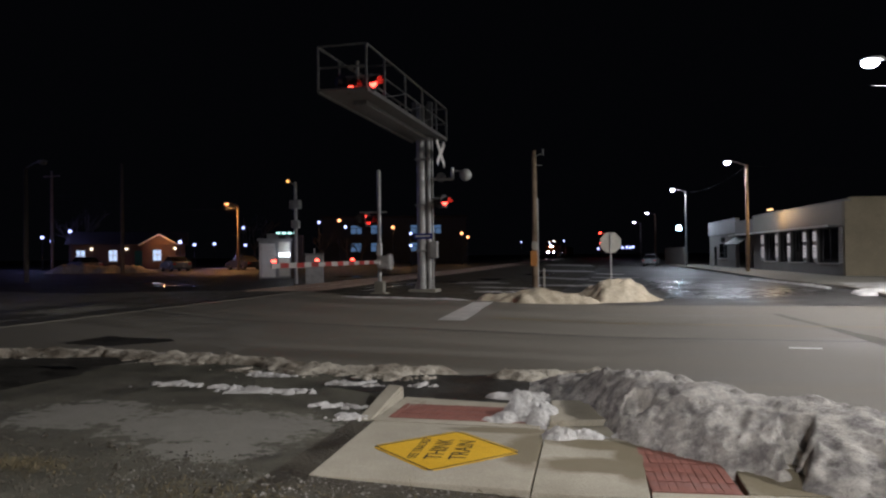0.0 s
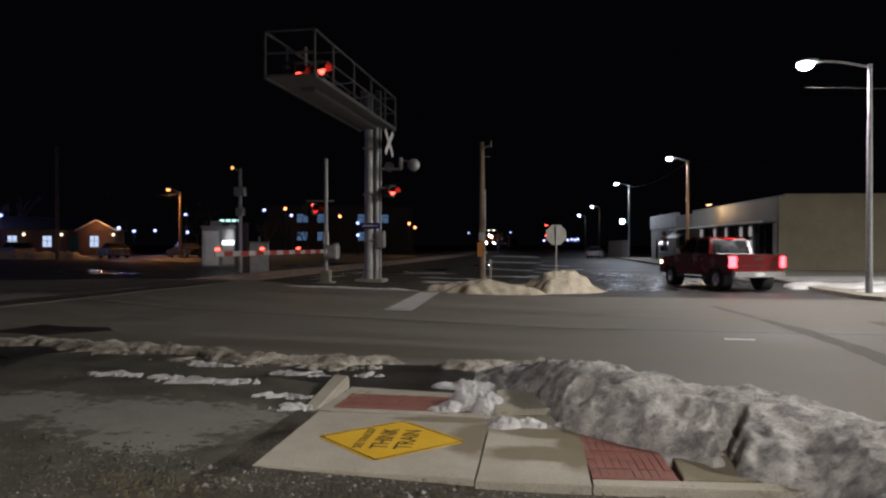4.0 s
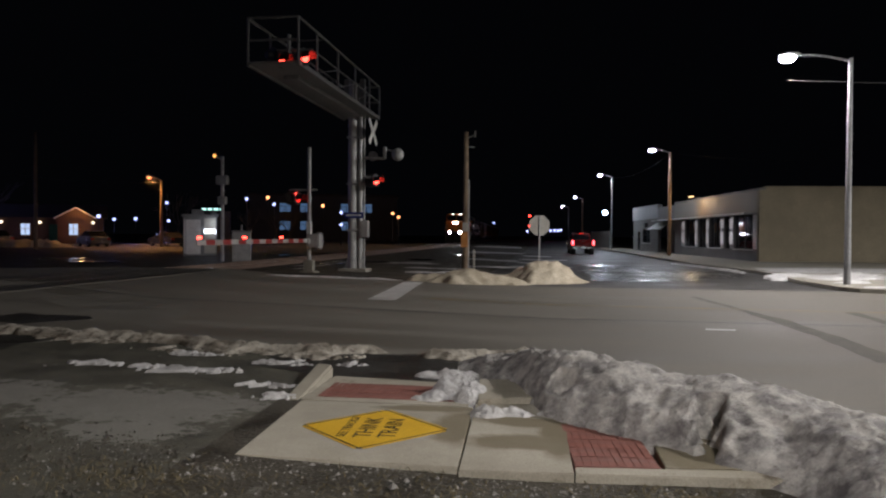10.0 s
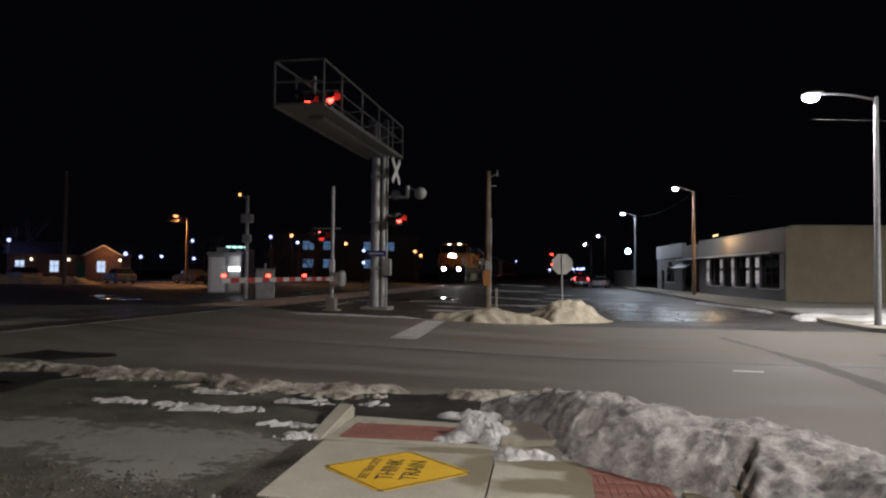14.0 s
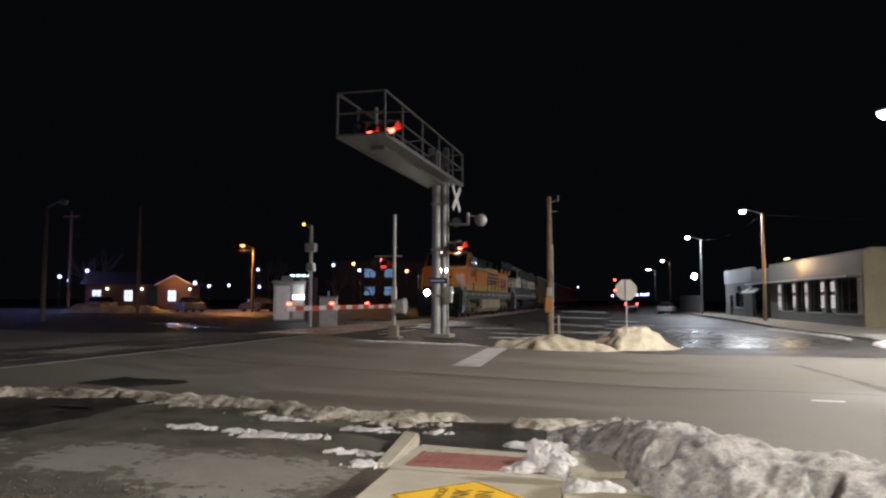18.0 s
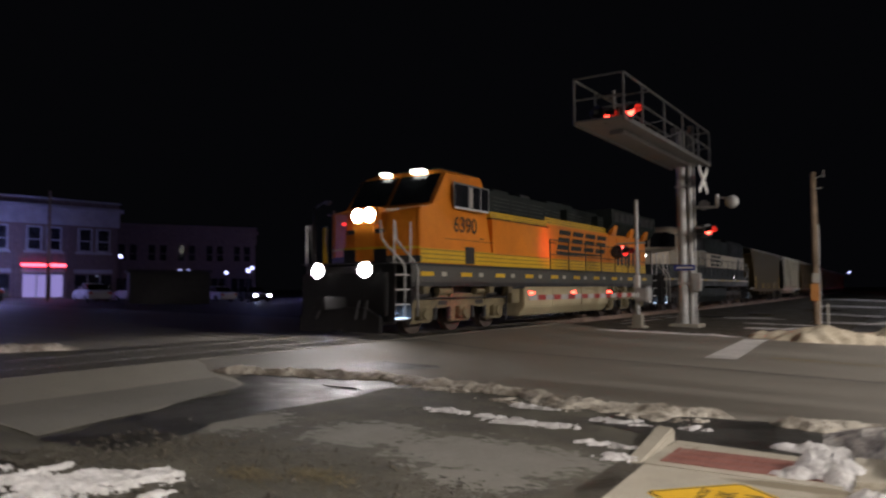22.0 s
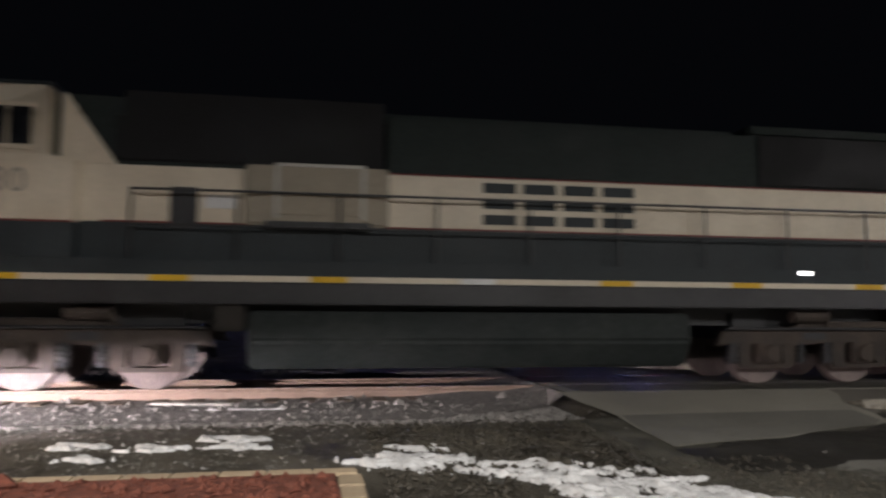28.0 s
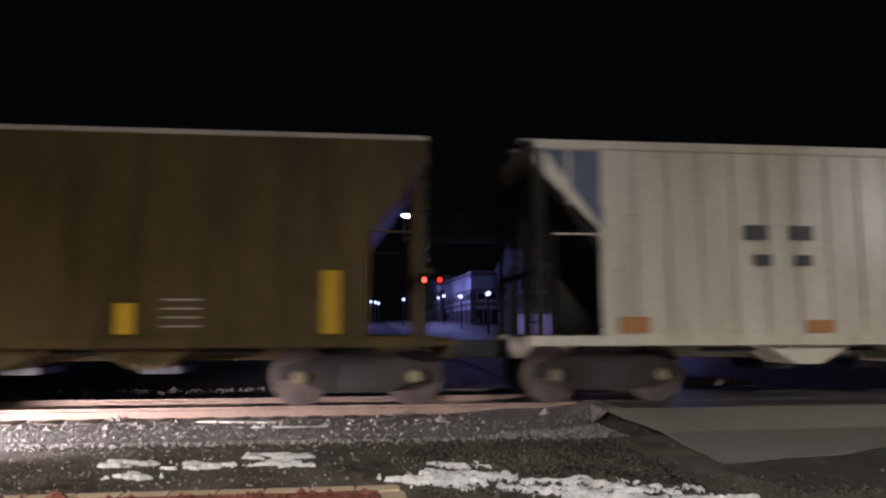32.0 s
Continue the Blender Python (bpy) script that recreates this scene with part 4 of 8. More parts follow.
def pavers(name, m, nx, ny, label, slope=0.0):
    """A panel of red pavers with raised heads, each a brick."""
    base = thing(name, m, label, "pavers")
    part("bed", boxes((-0.004, nx * 0.057 + 0.004, -0.004, ny * 0.222 + 0.004, -0.1, -0.0035)), BRICKRED, base)
    for i in range(nx):
        for j in range(ny):
            b = new("brick", brick_mesh)
            b.parent, b.location = base, (0.0285 + i * 0.057, 0.111 + j * 0.222, 0.003 * noisy(i, j, 2, 0.7))
    return base


pavers("paver_panel", pose(-2.14, 6.70, 0.0905, -0.5, 0.75, 2), 25, 3, "red textured paver panel on the kerb ramp")
pavers("paver_panel", pose(0.252, 4.99, 0.07, 0, 0, 4.5), 10, 5, "red textured paver panel beside the snow heap")

board = thing("loose_board", pose(-11.2, -1.75, gz(-11.2, -1.75) + 0.012, 0, 3, -11), "weathered pale board lying on the ballast beside the rail", "board")
part("plank", boxes((-0.06, 0.06, -0.6, 0.6, 0, 0.03, 0.006)), SIGNBACK, board)
# ---- planter by the track ----
wall = thing("planter_wall", pose(0, 0, 0), "low tan block wall edging a mulch bed", "planter")
cap = meshed("block", boxes((-0.11, 0.11, -0.2, 0.2, 0, 0.14, 0.012)), TANBLOCK)
for i in range(22):
    b = new("block", cap)
    b.parent, b.matrix_basis = wall, pose(-6.84, 0.2 - i * 0.405, gz(-6.84) - 0.13, 0, 0, 0)
    b = new("block", cap)
    b.parent, b.matrix_basis = wall, pose(-6.83, 0.0 - i * 0.405, gz(-6.84) - 0.27, 0, 0, 0)
for i in range(8):
    b = new("block", cap)
    b.parent, b.matrix_basis = wall, pose(-6.55 + i * 0.405, 0.33, gz(-6.4 + i * 0.4) - 0.13, 0, 0, 90)
patch("mulch_bed", [(-6.74, 0.22), (-3.4, 0.22), (-3.4, -8.6), (-6.74, -8.6)], MULCH, "bed of red bark mulch behind the block edging", 0.012, 0.03, 90, "mulch", n=12)


def chip_spot(rng):
    x, y = rng.uniform(-6.7, -4.6), rng.uniform(-6, 0.2)
    return x, y, gz(x) + 0.012


scatter("bark_chips", 2500, chip_spot, 0.03, MULCH, "red bark chips in the planter", "mulch", 6)


# ---- railway ----
def rail(name, off, label):
    ys = steps((-40, 50, 6), (50, 420, 5))
    sec = [(-0.035, 0.15), (0.035, 0.15), (0.033, 0.118), (0.009, 0.105), (0.009, 0.02), (0.07, 0.008), (0.07, 0), (-0.07, 0), (-0.07, 0.008), (-0.009, 0.02), (-0.009, 0.105), (-0.033, 0.118)]
    bm, prev = bmesh.new(), None
    for y in ys:
        x = track_x(y) + off
        row = [bm.verts.new((x + a, y, 0.4525 - 0.0025 - (0.15 - b) * 1.22)) for a, b in sec]
        if prev:
            for i in range(12):
                bm.faces.new((prev[i], prev[(i + 1) % 12], row[(i + 1) % 12], row[i]))
        prev = row
    t = tagged(new(name, meshed(name, bm, RAILSTEEL)), label, "rail", "rails")
    bm, prev = bmesh.new(), None
    for y in ys:
        x = track_x(y) + off
        row = [bm.verts.new((x + a, y, 0.4525)) for a in (-0.03, 0.03)]
        if prev:
            bm.faces.new((prev[0], prev[1], row[1], row[0]))
        prev = row
    part("rail_head", bm, RAILTOP, t, "polished running surface")


rail("rail", -0.7525, "rusty steel rail with a polished head, far side of the track")
rail("rail", 0.7525, "rusty steel rail with a polished head, near side of the track")
tie_mesh = meshed("tie", boxes((-1.3, 1.3, -0.115, 0.115, 0.12, 0.30, 0.015)), TIE)
for i in range(26):
    tagged(new("tie", tie_mesh), "dark timber railway tie in the ballast", "railway tie", "railway ties").location = (-12.6, 3.2 - i * 0.55, 0)
patch("track_bed", [(-16.5, -30), (-9.5, -30), (-9.5, 1.5), (-10.5, 3.65), (-16.5, 3.65)], surf("ballast_bed", (0.11, 0.10, 0.09), (0.22, 0.205, 0.185), 9, (0.7, 0.95), 1.0, fine=18, dist=0.05), "bed of crushed stone under the rails", 0.012, 0.05, 91, "ballast")
panels = thing("crossing_panels", pose(0, 0, 0), "concrete panels between and beside the rails at the crossing", "crossing surface", "", "structure")
for i in range(8):
    for x0, x1 in ((-13.22, -11.98), (-11.72, -10.72), (-14.5, -13.48)):
        part("panel", boxes((x0, x1, 3.75 + i * 2.45, 3.75 + i * 2.45 + 2.44, 0.2, 0.452, 0.01)), PANEL, panels)


def tuft_spot(rng):
    k = rng.integers(0, 5)
    cx, cy, r = ((-4.75, 4.15, 0.16), (-4.25, 4.45, 0.18), (-0.6, 4.3, 0.5), (-2.6, 4.2, 0.35), (0.9, 4.55, 0.3))[k]
    return cx + rng.normal(0, r), cy + rng.normal(0, r * 0.5)


def dead_grass(name, n, label, seed):
    """Flat dead blades of grass, each a bent strip."""
    rng = np.random.default_rng(seed)
    verts, faces = [], []
    for k in range(n):
        x, y = tuft_spot(rng)
        a, l, w = rng.uniform(0, 6.28), rng.uniform(0.05, 0.14), 0.004
        dx, dy = math.cos(a), math.sin(a)
        z = gz(x)
        for f, h in ((0, 0.0), (0.5, 0.035 * rng.uniform(0.4, 1.2)), (1, 0.02)):
            verts += [(x + dx * l * f - dy * w, y + dy * l * f + dx * w, z + h), (x + dx * l * f + dy * w, y + dy * l * f - dx * w, z + h)]
        o = 6 * k
        faces += [(o, o + 1, o + 3, o + 2), (o + 2, o + 3, o + 5, o + 4)]
    me = bpy.data.meshes.new(name)
    me.from_pydata(verts, [], faces)
    me.materials.append(GRASS)
    return tagged(new(name, me), label, "grass", "", "stuff")


dead_grass("dead_grass", 1500, "flattened brown dead grass on the verge", 8)


# ---- crossing signals ----
def flasher(parent, at, face, lit):
    """A crossing lamp: round black backing, hood and red lens, facing the given way (degrees about z)."""
    m = pose(*at, 0, 0, face)
    bm = bmesh.new()
    rod(bm, (0, 0.0, 0), (0, 0.02, 0), 0.25, seg=24)
    rod(bm, (0, 0.02, 0), (0, 0.2, 0), 0.13, 0.1, 16)
    ob = part("backing", bm, BLACKP, parent, "round black backing plate")
    ob.matrix_basis = m
    hood = bmesh.new()
    for k in range(9):
        a0, a1 = radians(-20 + k * 24.5), radians(-20 + (k + 1) * 24.5)
        q = [hood.verts.new(p) for p in ((0.155 * math.cos(a0), -0.002, 0.155 * math.sin(a0)), (0.155 * math.cos(a1), -0.002, 0.155 * math.sin(a1)), (0.155 * math.cos(a1), -0.3, 0.155 * math.sin(a1)), (0.155 * math.cos(a0), -0.3, 0.155 * math.sin(a0)))]
        hood.faces.new(q)
    bmesh.ops.remove_doubles(hood, verts=hood.verts[:], dist=0.001)
    h = part("hood", hood, BLACKP, parent)
    h.matrix_basis = m
    h.modifiers.new("thick", "SOLIDIFY").thickness = 0.008
    lens = part("lens", rods(((0, -0.012, 0), (0, 0.0, 0), 0.145, 0.15, 20)), RED_ON if lit else RED_DIM, parent, "lit red lens" if lit else "red lens")
    lens.matrix_basis = m


def crossbuck(parent, at, face, s=1.2):
    bm = bmesh.new()
    for a in (45, -45):
        v = bmesh.ops.create_cube(bm, size=1, matrix=pose(0, 0.004 if a > 0 else -0.004, 0, 0, a, 0) @ Matrix.Diagonal((s, 0.008, 0.23, 1)))
    ob = part("crossbuck", bm, WHITEBAND, parent, "white crossed boards")
    ob.matrix_basis = pose(*at, 0, 0, face)


def cantilever(name, m, reach, label, mirror=1):
    """Tower with an overhead walkway cage that reaches over the road along -y, flashers, crossbuck, bell and box."""
    t = thing(name, m, label, "crossing signal")
    part("foundation", boxes((-0.55, 0.55, -0.5, 0.5, -0.3, 0.14, 0.03)), PANEL, t, "concrete foundation")
    for x, r in ((-0.1, 0.19), (0.2, 0.1)):
        part("mast", rods(((x, 0, 0.1), (x, 0, 7.35), r, r * 0.9, 18)), GALV, t, "round galvanised steel mast")
    for z in (1.6, 3.4, 5.2):
        part("mast_clamp", boxes((-0.3, 0.32, -0.2, 0.2, z, z + 0.07, 0.01)), GALV, t)
    bm = bmesh.new()
    for sx in (-1, 1):
        for sy in (-1, 1):
            prism(bm, [(0.16 * sx, 0.14), (0.42 * sx, 0.14), (0.16 * sx, 0.85)], "y", 0.06 * sy - 0.012, 0.06 * sy + 0.012)
    part("gusset", bm, GALV, t)
    part("conduit", rods(((0.35, 0.05, 0.1), (0.35, 0.05, 6.3), 0.035)), GALV, t, "grey conduit pipe")
    w, z0, z1, y0, y1 = 0.72, 6.15, 7.38, -reach, 0.95
    part("walkway", boxes((-w, w, y0, y1, z0 - 0.03, z0)), CAGE, t, "steel grating walkway")
    part("box_beam", boxes((-0.22, 0.22, y0 + 1.4, 0.3, z0 - 0.16, z0 - 0.03, 0.02)), CAGE, t, "box beam under the walkway")
    stations = (y0, y0 + 1.6, y0 + 3.73, y0 + 5.83, y0 + 7.83, y1)
    for sx in (-w, w):
        part("beam", boxes((sx - 0.04, sx + 0.04, y0, y1, z0 - 0.09, z0 + 0.04, 0.01)), CAGE, t)
        part("handrail", rods(((sx, y0, z1), (sx, y1, z1), 0.035)), CAGE, t)
        part("midrail", rods(((sx, y0 + 1.6, z0 + 0.62), (sx, y1, z0 + 0.62), 0.024)), CAGE, t)
        for y in stations:
            part("post", rods(((sx, y, z0), (sx, y, z1), 0.035)), CAGE, t)
        for a, b in zip(stations[1:4], stations[2:5]):
            part("toe_brace", rods(((sx, a, z0 + 0.05), (sx, b, z0 + 0.6), 0.014)), CAGE, t)
    for y in (y0, y1):
        for z in (z0, (z0 + z1) / 2, z1):
            part("end_rail", rods(((-w, y, z), (w, y, z), 0.032)), CAGE, t)
    part("brace", rods(((-w, y0, z1 - 0.05), (w * 0.2, y0 + 2.4, z0 + 0.7), 0.025), ((-w, y0 + 2.4, z1), (w, y0 + 2.4, z1), 0.025)), CAGE, t)
    part("upright", boxes((-0.42, -0.24, -0.12, 0.12, 6.2, 7.5, 0.01), (0.2, 0.38, -0.12, 0.12, 6.2, 7.5, 0.01)), CAGE, t)
    part("flasher_stand", rods(((0.05, y0 + 1.1, z0), (0.05, y0 + 1.1, z0 + 1.05), 0.05), ((-0.5, y0 + 1.1, z0 + 0.6), (0.75, y0 + 1.1, z0 + 0.6), 0.035)), GALV, t)
    for x, y, f, lit in ((0.8, y0 + 0.3, 66, True), (0.05, y0 + 0.5, 84, True), (-0.42, y0 + 1.0, 150, False), (0.45, y0 + 1.2, 205, False)):
        flasher(t, (x, y, z0 + (0.2 if lit else 0.42)), f, lit)
    crossbuck(t, (0.72, -0.05, 5.45), 85, 1.3)
    part("side_arm", rods(((0.3, 0, 4.45), (1.2, -0.1, 4.4), 0.05), ((1.2, -0.1, 4.4), (1.2, -0.1, 4.85), 0.07)), GALV, t)
    part("side_arm", rods(((0.3, 0, 3.7), (0.8, -0.1, 3.65), 0.04)), GALV, t)
    bell = bmesh.new()
    ball(bell, (1.72, -0.15, 4.55), (0.24, 0.2, 0.24), 18)
    rod(bell, (1.2, -0.1, 4.75), (1.65, -0.12, 4.68), 0.03)
    part("bell", bell, GALV, t, "grey round crossing bell")
    disc = bmesh.new()
    rod(disc, (0.72, -0.08, 4.5), (0.72, -0.05, 4.5), 0.19, seg=24)
    part("backing", disc, CAGE, t, "round lamp backing seen from behind")
    flasher(t, (0.9, -0.25, 3.55), 60, True)
    flasher(t, (0.62, 0.05, 3.55), 190, False)
    part("box", boxes((0.26, 0.55, -0.2, 0.1, 1.35, 2.0, 0.02)), GALV, t, "grey junction box")
    part("name_plate", boxes((-0.38, 0.38, -0.2, -0.18, 2.1, 2.32, 0.004)), BLUESIGN, t, "small blue notice plate")
    part("notice_text", boxes((-0.3, 0.3, -0.204, -0.2, 2.18, 2.24)), WHITEBAND, t, "white bar of unreadable writing")
    return t


near = cantilever("cantilever_signal", pose(-7.45, 27.5, 0.2, 0, 0, 0), 8.53, "grey steel cantilever crossing signal with overhead walkway and lit red lamps")


def red_beam(parent, at, to, power, cone):
    """The beam of a crossing lamp that is turned to the rails."""
    ob = lamp_light("lamp_light", at, power, (1.0, 0.04, 0.03), parent, 0.1, cone)
    ob.matrix_basis = look(at, to)


red_beam(near, (-1.6, -2.2, 2.95), (-3.6, -3.7, 2.95), 300, 36)
red_beam(near, (-1.32, -10.3, 1.15), (-3.7, -9.85, 0.85), 70, 40)
far = cantilever("cantilever_signal", pose(-38.9, 3.35, 0.4, 0, 0, 180), 8.0, "grey cantilever crossing signal beyond the railway")
flasher(far, (-0.3, -0.1, 3.9), -90, True)
flasher(far, (-0.3, -0.95, 3.9), -90, False)


def gate(name, m, length, label):
    """Gate mast with mechanism, counterweight, flashers and a lowered striped arm along -y."""
    t = thing(name, m, label, "crossing gate")
    part("foundation", boxes((-0.3, 0.3, -0.3, 0.3, -0.3, 0.1, 0.03), (-0.17, 0.17, -0.17, 0.17, 0.1, 0.5, 0.02)), PANEL, t)
    part("mast", rods(((0, 0, 0.4), (0, 0, 4.6), 0.075, 0.065, 14)), GALV, t, "round aluminium mast")
    part("band", boxes((-0.082, 0.082, -0.082, 0.082, 1.45, 1.9, 0.01)), WHITEBAND, t, "white reflective band")
    part("mechanism", boxes((-0.05, 0.42, -0.2, 0.3, 0.95, 1.45, 0.04)), GALV, t, "grey gate mechanism housing")
    bm = bmesh.new()
    box(bm, 0.1, 0.2, 0.1, 0.75, 1.05, 1.25, 0.02)
    rod(bm, (0.1, 0.7, 1.2), (0.22, 0.7, 1.2), 0.32, seg=16)
    part("counterweight", bm, CAGE, t, "round gate counterweight")
    n = 17
    step = (length - 0.4) / n
    for k in range(n):
        a, b = 0.3 + k * step, 0.3 + (k + 1) * step
        part("arm_band", boxes((0.02, 0.05, -b, -a, 1.14, 1.14 + 0.135, 0.003)), ARMRED if k % 2 else ARMWHITE, t)
    part("arm_root", boxes((-0.02, 0.1, -0.35, 0.1, 1.1, 1.3, 0.02)), GALV, t)
    for y in (length - 0.25, length * 0.66, length * 0.33):
        bm = bmesh.new()
        rod(bm, (-0.02, -y, 1.33), (0.09, -y, 1.33), 0.034, seg=14)
        part("arm_lamp", bm, RED_ON, t, "lit red lamp on the arm")
    part("cross_arm", rods(((-0.75, 0, 3.05), (0.3, 0, 3.05), 0.03)), GALV, t)
    for x, f, lit in ((-0.72, 190, False), (-0.42, 70, False)):
        flasher(t, (x, 0.0, 2.75), f, lit)
    return t


LAMP_DIM = glow("dim_white_lens", (1, 0.95, 0.9), 6)
gate("crossing_gate", pose(-8.6, 25.4, 0.22, 0, 0, 0), 8.7, "crossing gate lowered, red and white striped arm with red lamps")


# ---- poles and lamps ----
def street_lamp(m, height, arm, label, head=LAMP_WHITE, power=0.0, colour=(0.9, 0.93, 1.0), wood=False, group="street lamps", cone=165, glass=0.17, blend=0.6):
    """A lamp post with a curved arm along local -x and a cobra head."""
    t = thing("street_lamp", m, label, "street lamp", group)
    if wood:
        part("pole", rods(((0, 0, -0.2), (0, 0, height), 0.15, 0.1, 12)), WOOD if wood is True else wood, t, "weathered wooden pole")
    else:
        part("pole", rods(((0, 0, 0), (0, 0, height), 0.11, 0.07, 14)), CAGE, t, "round metal pole")
        part("base_plate", boxes((-0.22, 0.22, -0.22, 0.22, -0.05, 0.06, 0.02)), GALV, t)
    bm = bmesh.new()
    pts = [(-arm * k / 6, 0, height - 0.1 + 0.35 * math.sin(k / 6 * 1.57)) for k in range(7)]
    tube(bm, pts, 0.035)
    part("arm", bm, GALV, t)
    hx, hz = -arm - 0.25, height + 0.24
    bm = bmesh.new()
    ball(bm, (hx, 0, hz + 0.06), (0.36, 0.17, 0.09), 16)
    part("lamp_head", bm, GALV, t, "cobra-head lamp housing")
    bm = bmesh.new()
    ball(bm, (hx - 0.05, 0, hz - 0.05), (glass * 1.3, glass, glass * 0.8), 16)
    part("refractor", bm, head, t, "lit glass refractor" if "unlit" not in label else "dull glass refractor")
    if power:
        lamp_light("lamp_light", (hx - 0.05, 0, hz - 0.28), power, colour, t, 0.12, cone, blend)
    return t


WARM = (1.0, 0.935, 0.85)
street_lamp(pose(9.65, 25.1, 0, 0, 0, -18), 7.45, 1.55, "tall grey metal street lamp with a bright white head", power=2700, colour=(1.0, 0.92, 0.86), glass=0.2, cone=174, blend=0.08)
street_lamp(pose(9.6, 59.9, 0, 0, 0, -6), 8.4, 1.1, "wooden pole with a white street lamp before the shops", power=1400, colour=(0.92, 0.95, 1.0), wood=True, blend=0.12)
street_lamp(pose(7.29, 86.3, 0, 0, 0, -6), 8.6, 1.1, "metal street lamp with a white head further along the street", power=2300, colour=(0.92, 0.95, 1.0), blend=0.12)
street_lamp(pose(5.9, 130, 0, 0, 0, -4), 8.3, 1.0, "distant street lamp on the street", wood=True)
street_lamp(pose(4.0, 150, 0, 0, 0, -4), 7.6, 1.0, "distant street lamp on the street")
street_lamp(pose(-33.2, 34.7, 0.42, 0, 0, 180), 6.6, 0.9, "wooden pole with an unlit street lamp", surf("unlit_lamp_glass", (0.3, 0.28, 0.24), (0.4, 0.38, 0.33), 5, (0.2, 0.4), 0.05), wood=BARK)
street_lamp(pose(-37.0, 65.2, 0.45, 0, 0, 20), 6.4, 0.8, "wooden pole with an orange sodium lamp by the house", LAMP_SODIUM, 2400, (1.0, 0.45, 0.14), True)
street_lamp(pose(4.5, -4.5, 0, 0, 0, 60), 8.6, 1.4, "street lamp on the pavement behind the viewer", power=6300, colour=WARM, cone=131, blend=0.25)
street_lamp(pose(30.0, 12.0, 0, 0, 0, 0), 16.0, 2.2, "tall street lamp on the pavement beside the cross road", power=56000, colour=WARM, cone=159)
street_lamp(pose(-45.2, 0.4, 0.5, 0, 0, -90), 8.1, 2.2, "tall metal street lamp beside the cross road in the town", power=120, colour=(0.85, 0.86, 1.0))
t = thing("path_lamp", pose(-7.7, -6.6, 0.26), "shielded downlight on a steel post beside the rails", "lamp post")
part("post", rods(((0, 0, 0), (0, 0, 0.62), 0.05, 0.05)), GALV, t)
# Out of view: a wide disc added to keep the beam off the car sides.
part("shade", rods(((-0.3, 0.35, 0.485), (-0.3, 0.35, 0.53), 0.55, 0.5, 24)), DARKMETAL, t, "unseen dark disc added to cut off the beam")
part("lens", rods(((-0.3, 0.35, 0.479), (-0.3, 0.35, 0.485), 0.12, 0.12, 16)), LAMP_WHITE, t, "lit lens under the shade")
part("arm", rods(((0, 0, 0.55), (-0.3, 0.35, 0.56), 0.025)), GALV, t)
lamp_light("lamp_light", (-0.3, 0.35, 0.452), 3300, (1.0, 0.86, 0.87), t, 0.03, 80).matrix_basis = look((-0.3, 0.35, 0.452), (-3.2, 3.2, -0.05))
# Second beam without a lens of its own, added to brighten the mulch.
lamp_light("lamp_light", (0.0, 0.35, 0.45), 600, (1.0, 0.74, 0.55), t, 0.03, 100).matrix_basis = look((0.0, 0.35, 0.45), (1.2, 3.4, -0.3))


def wood_pole(m, height, label, box_on=False, arm=False):
    t = thing("utility_pole", m, label, "utility pole", "utility poles")
    part("pole", rods(((0, 0, -0.3), (0, 0, height), 0.15, 0.11, 14)), WOOD, t)
    if box_on:
        part("meter_box", boxes((-0.2, 0.12, -0.24, -0.12, 1.05, 1.75, 0.02)), ORANGEBOX, t, "orange box on the pole")
        part("meter", boxes((-0.13, 0.13, -0.24, -0.14, 1.8, 2.2, 0.03)), SIGNBACK, t, "pale meter box")
        part("conduit", rods(((0.15, -0.05, 0), (0.15, -0.05, 4.2), 0.03)), GALV, t)
        part("insulator_bracket", rods(((0, 0, 6.15), (0.42, 0, 6.3), 0.025), ((0.42, 0, 6.2), (0.42, 0, 6.5), 0.04), ((0, 0, 5.75), (0.38, 0, 5.75), 0.02)), GALV, t)
    if arm:
        part("cross_arm", boxes((-1.0, 1.0, -0.06, 0.06, height - 0.6, height - 0.48)), WOOD, t)
    return t


wood_pole(pose(-3.82, 33.8, 0.05), 6.45, "weathered wooden utility pole with an orange box in the mud", True)
wood_pole(pose(-39.4, 51, 0.45), 9.0, "dark wooden utility pole beyond the railway")
wood_pole(pose(-58, 64, 0.5), 10.5, "dark wooden utility pole near the house", arm=True)
wood_pole(pose(-57, 30, 0.5), 9, "dark utility pole before the brick shops")
t = thing("marker_post", pose(-3.35, 33.2, 0.05), "short pale marker post beside the utility pole", "post")
part("post", boxes((-0.05, 0.05, -0.04, 0.04, 0, 0.95, 0.01)), SIGNBACK, t)

t = thing("stop_sign", pose(-0.36, 33.0, 0, 0, 0, 8), "stop sign seen from its bare grey back, on a steel post", "traffic sign")
part("post", boxes((-0.03, 0.03, 0.0, 0.05, 0, 2.55, 0.005)), GALV, t)
bm = bmesh.new()
prism(bm, [(0.49 * math.cos(radians(22.5 + 45 * k)), 2.12 + 0.49 * math.sin(radians(22.5 + 45 * k))) for k in range(8)], "y", 0.055, 0.062)
part("plate", bm, SIGNBACK, t, "grey octagonal back")
bm = bmesh.new()
prism(bm, [(0.485 * math.cos(radians(22.5 + 45 * k)), 2.12 + 0.485 * math.sin(radians(22.5 + 45 * k))) for k in range(8)], "y", 0.063, 0.066)
part("face", bm, REDBAND, t, "red face turned away")

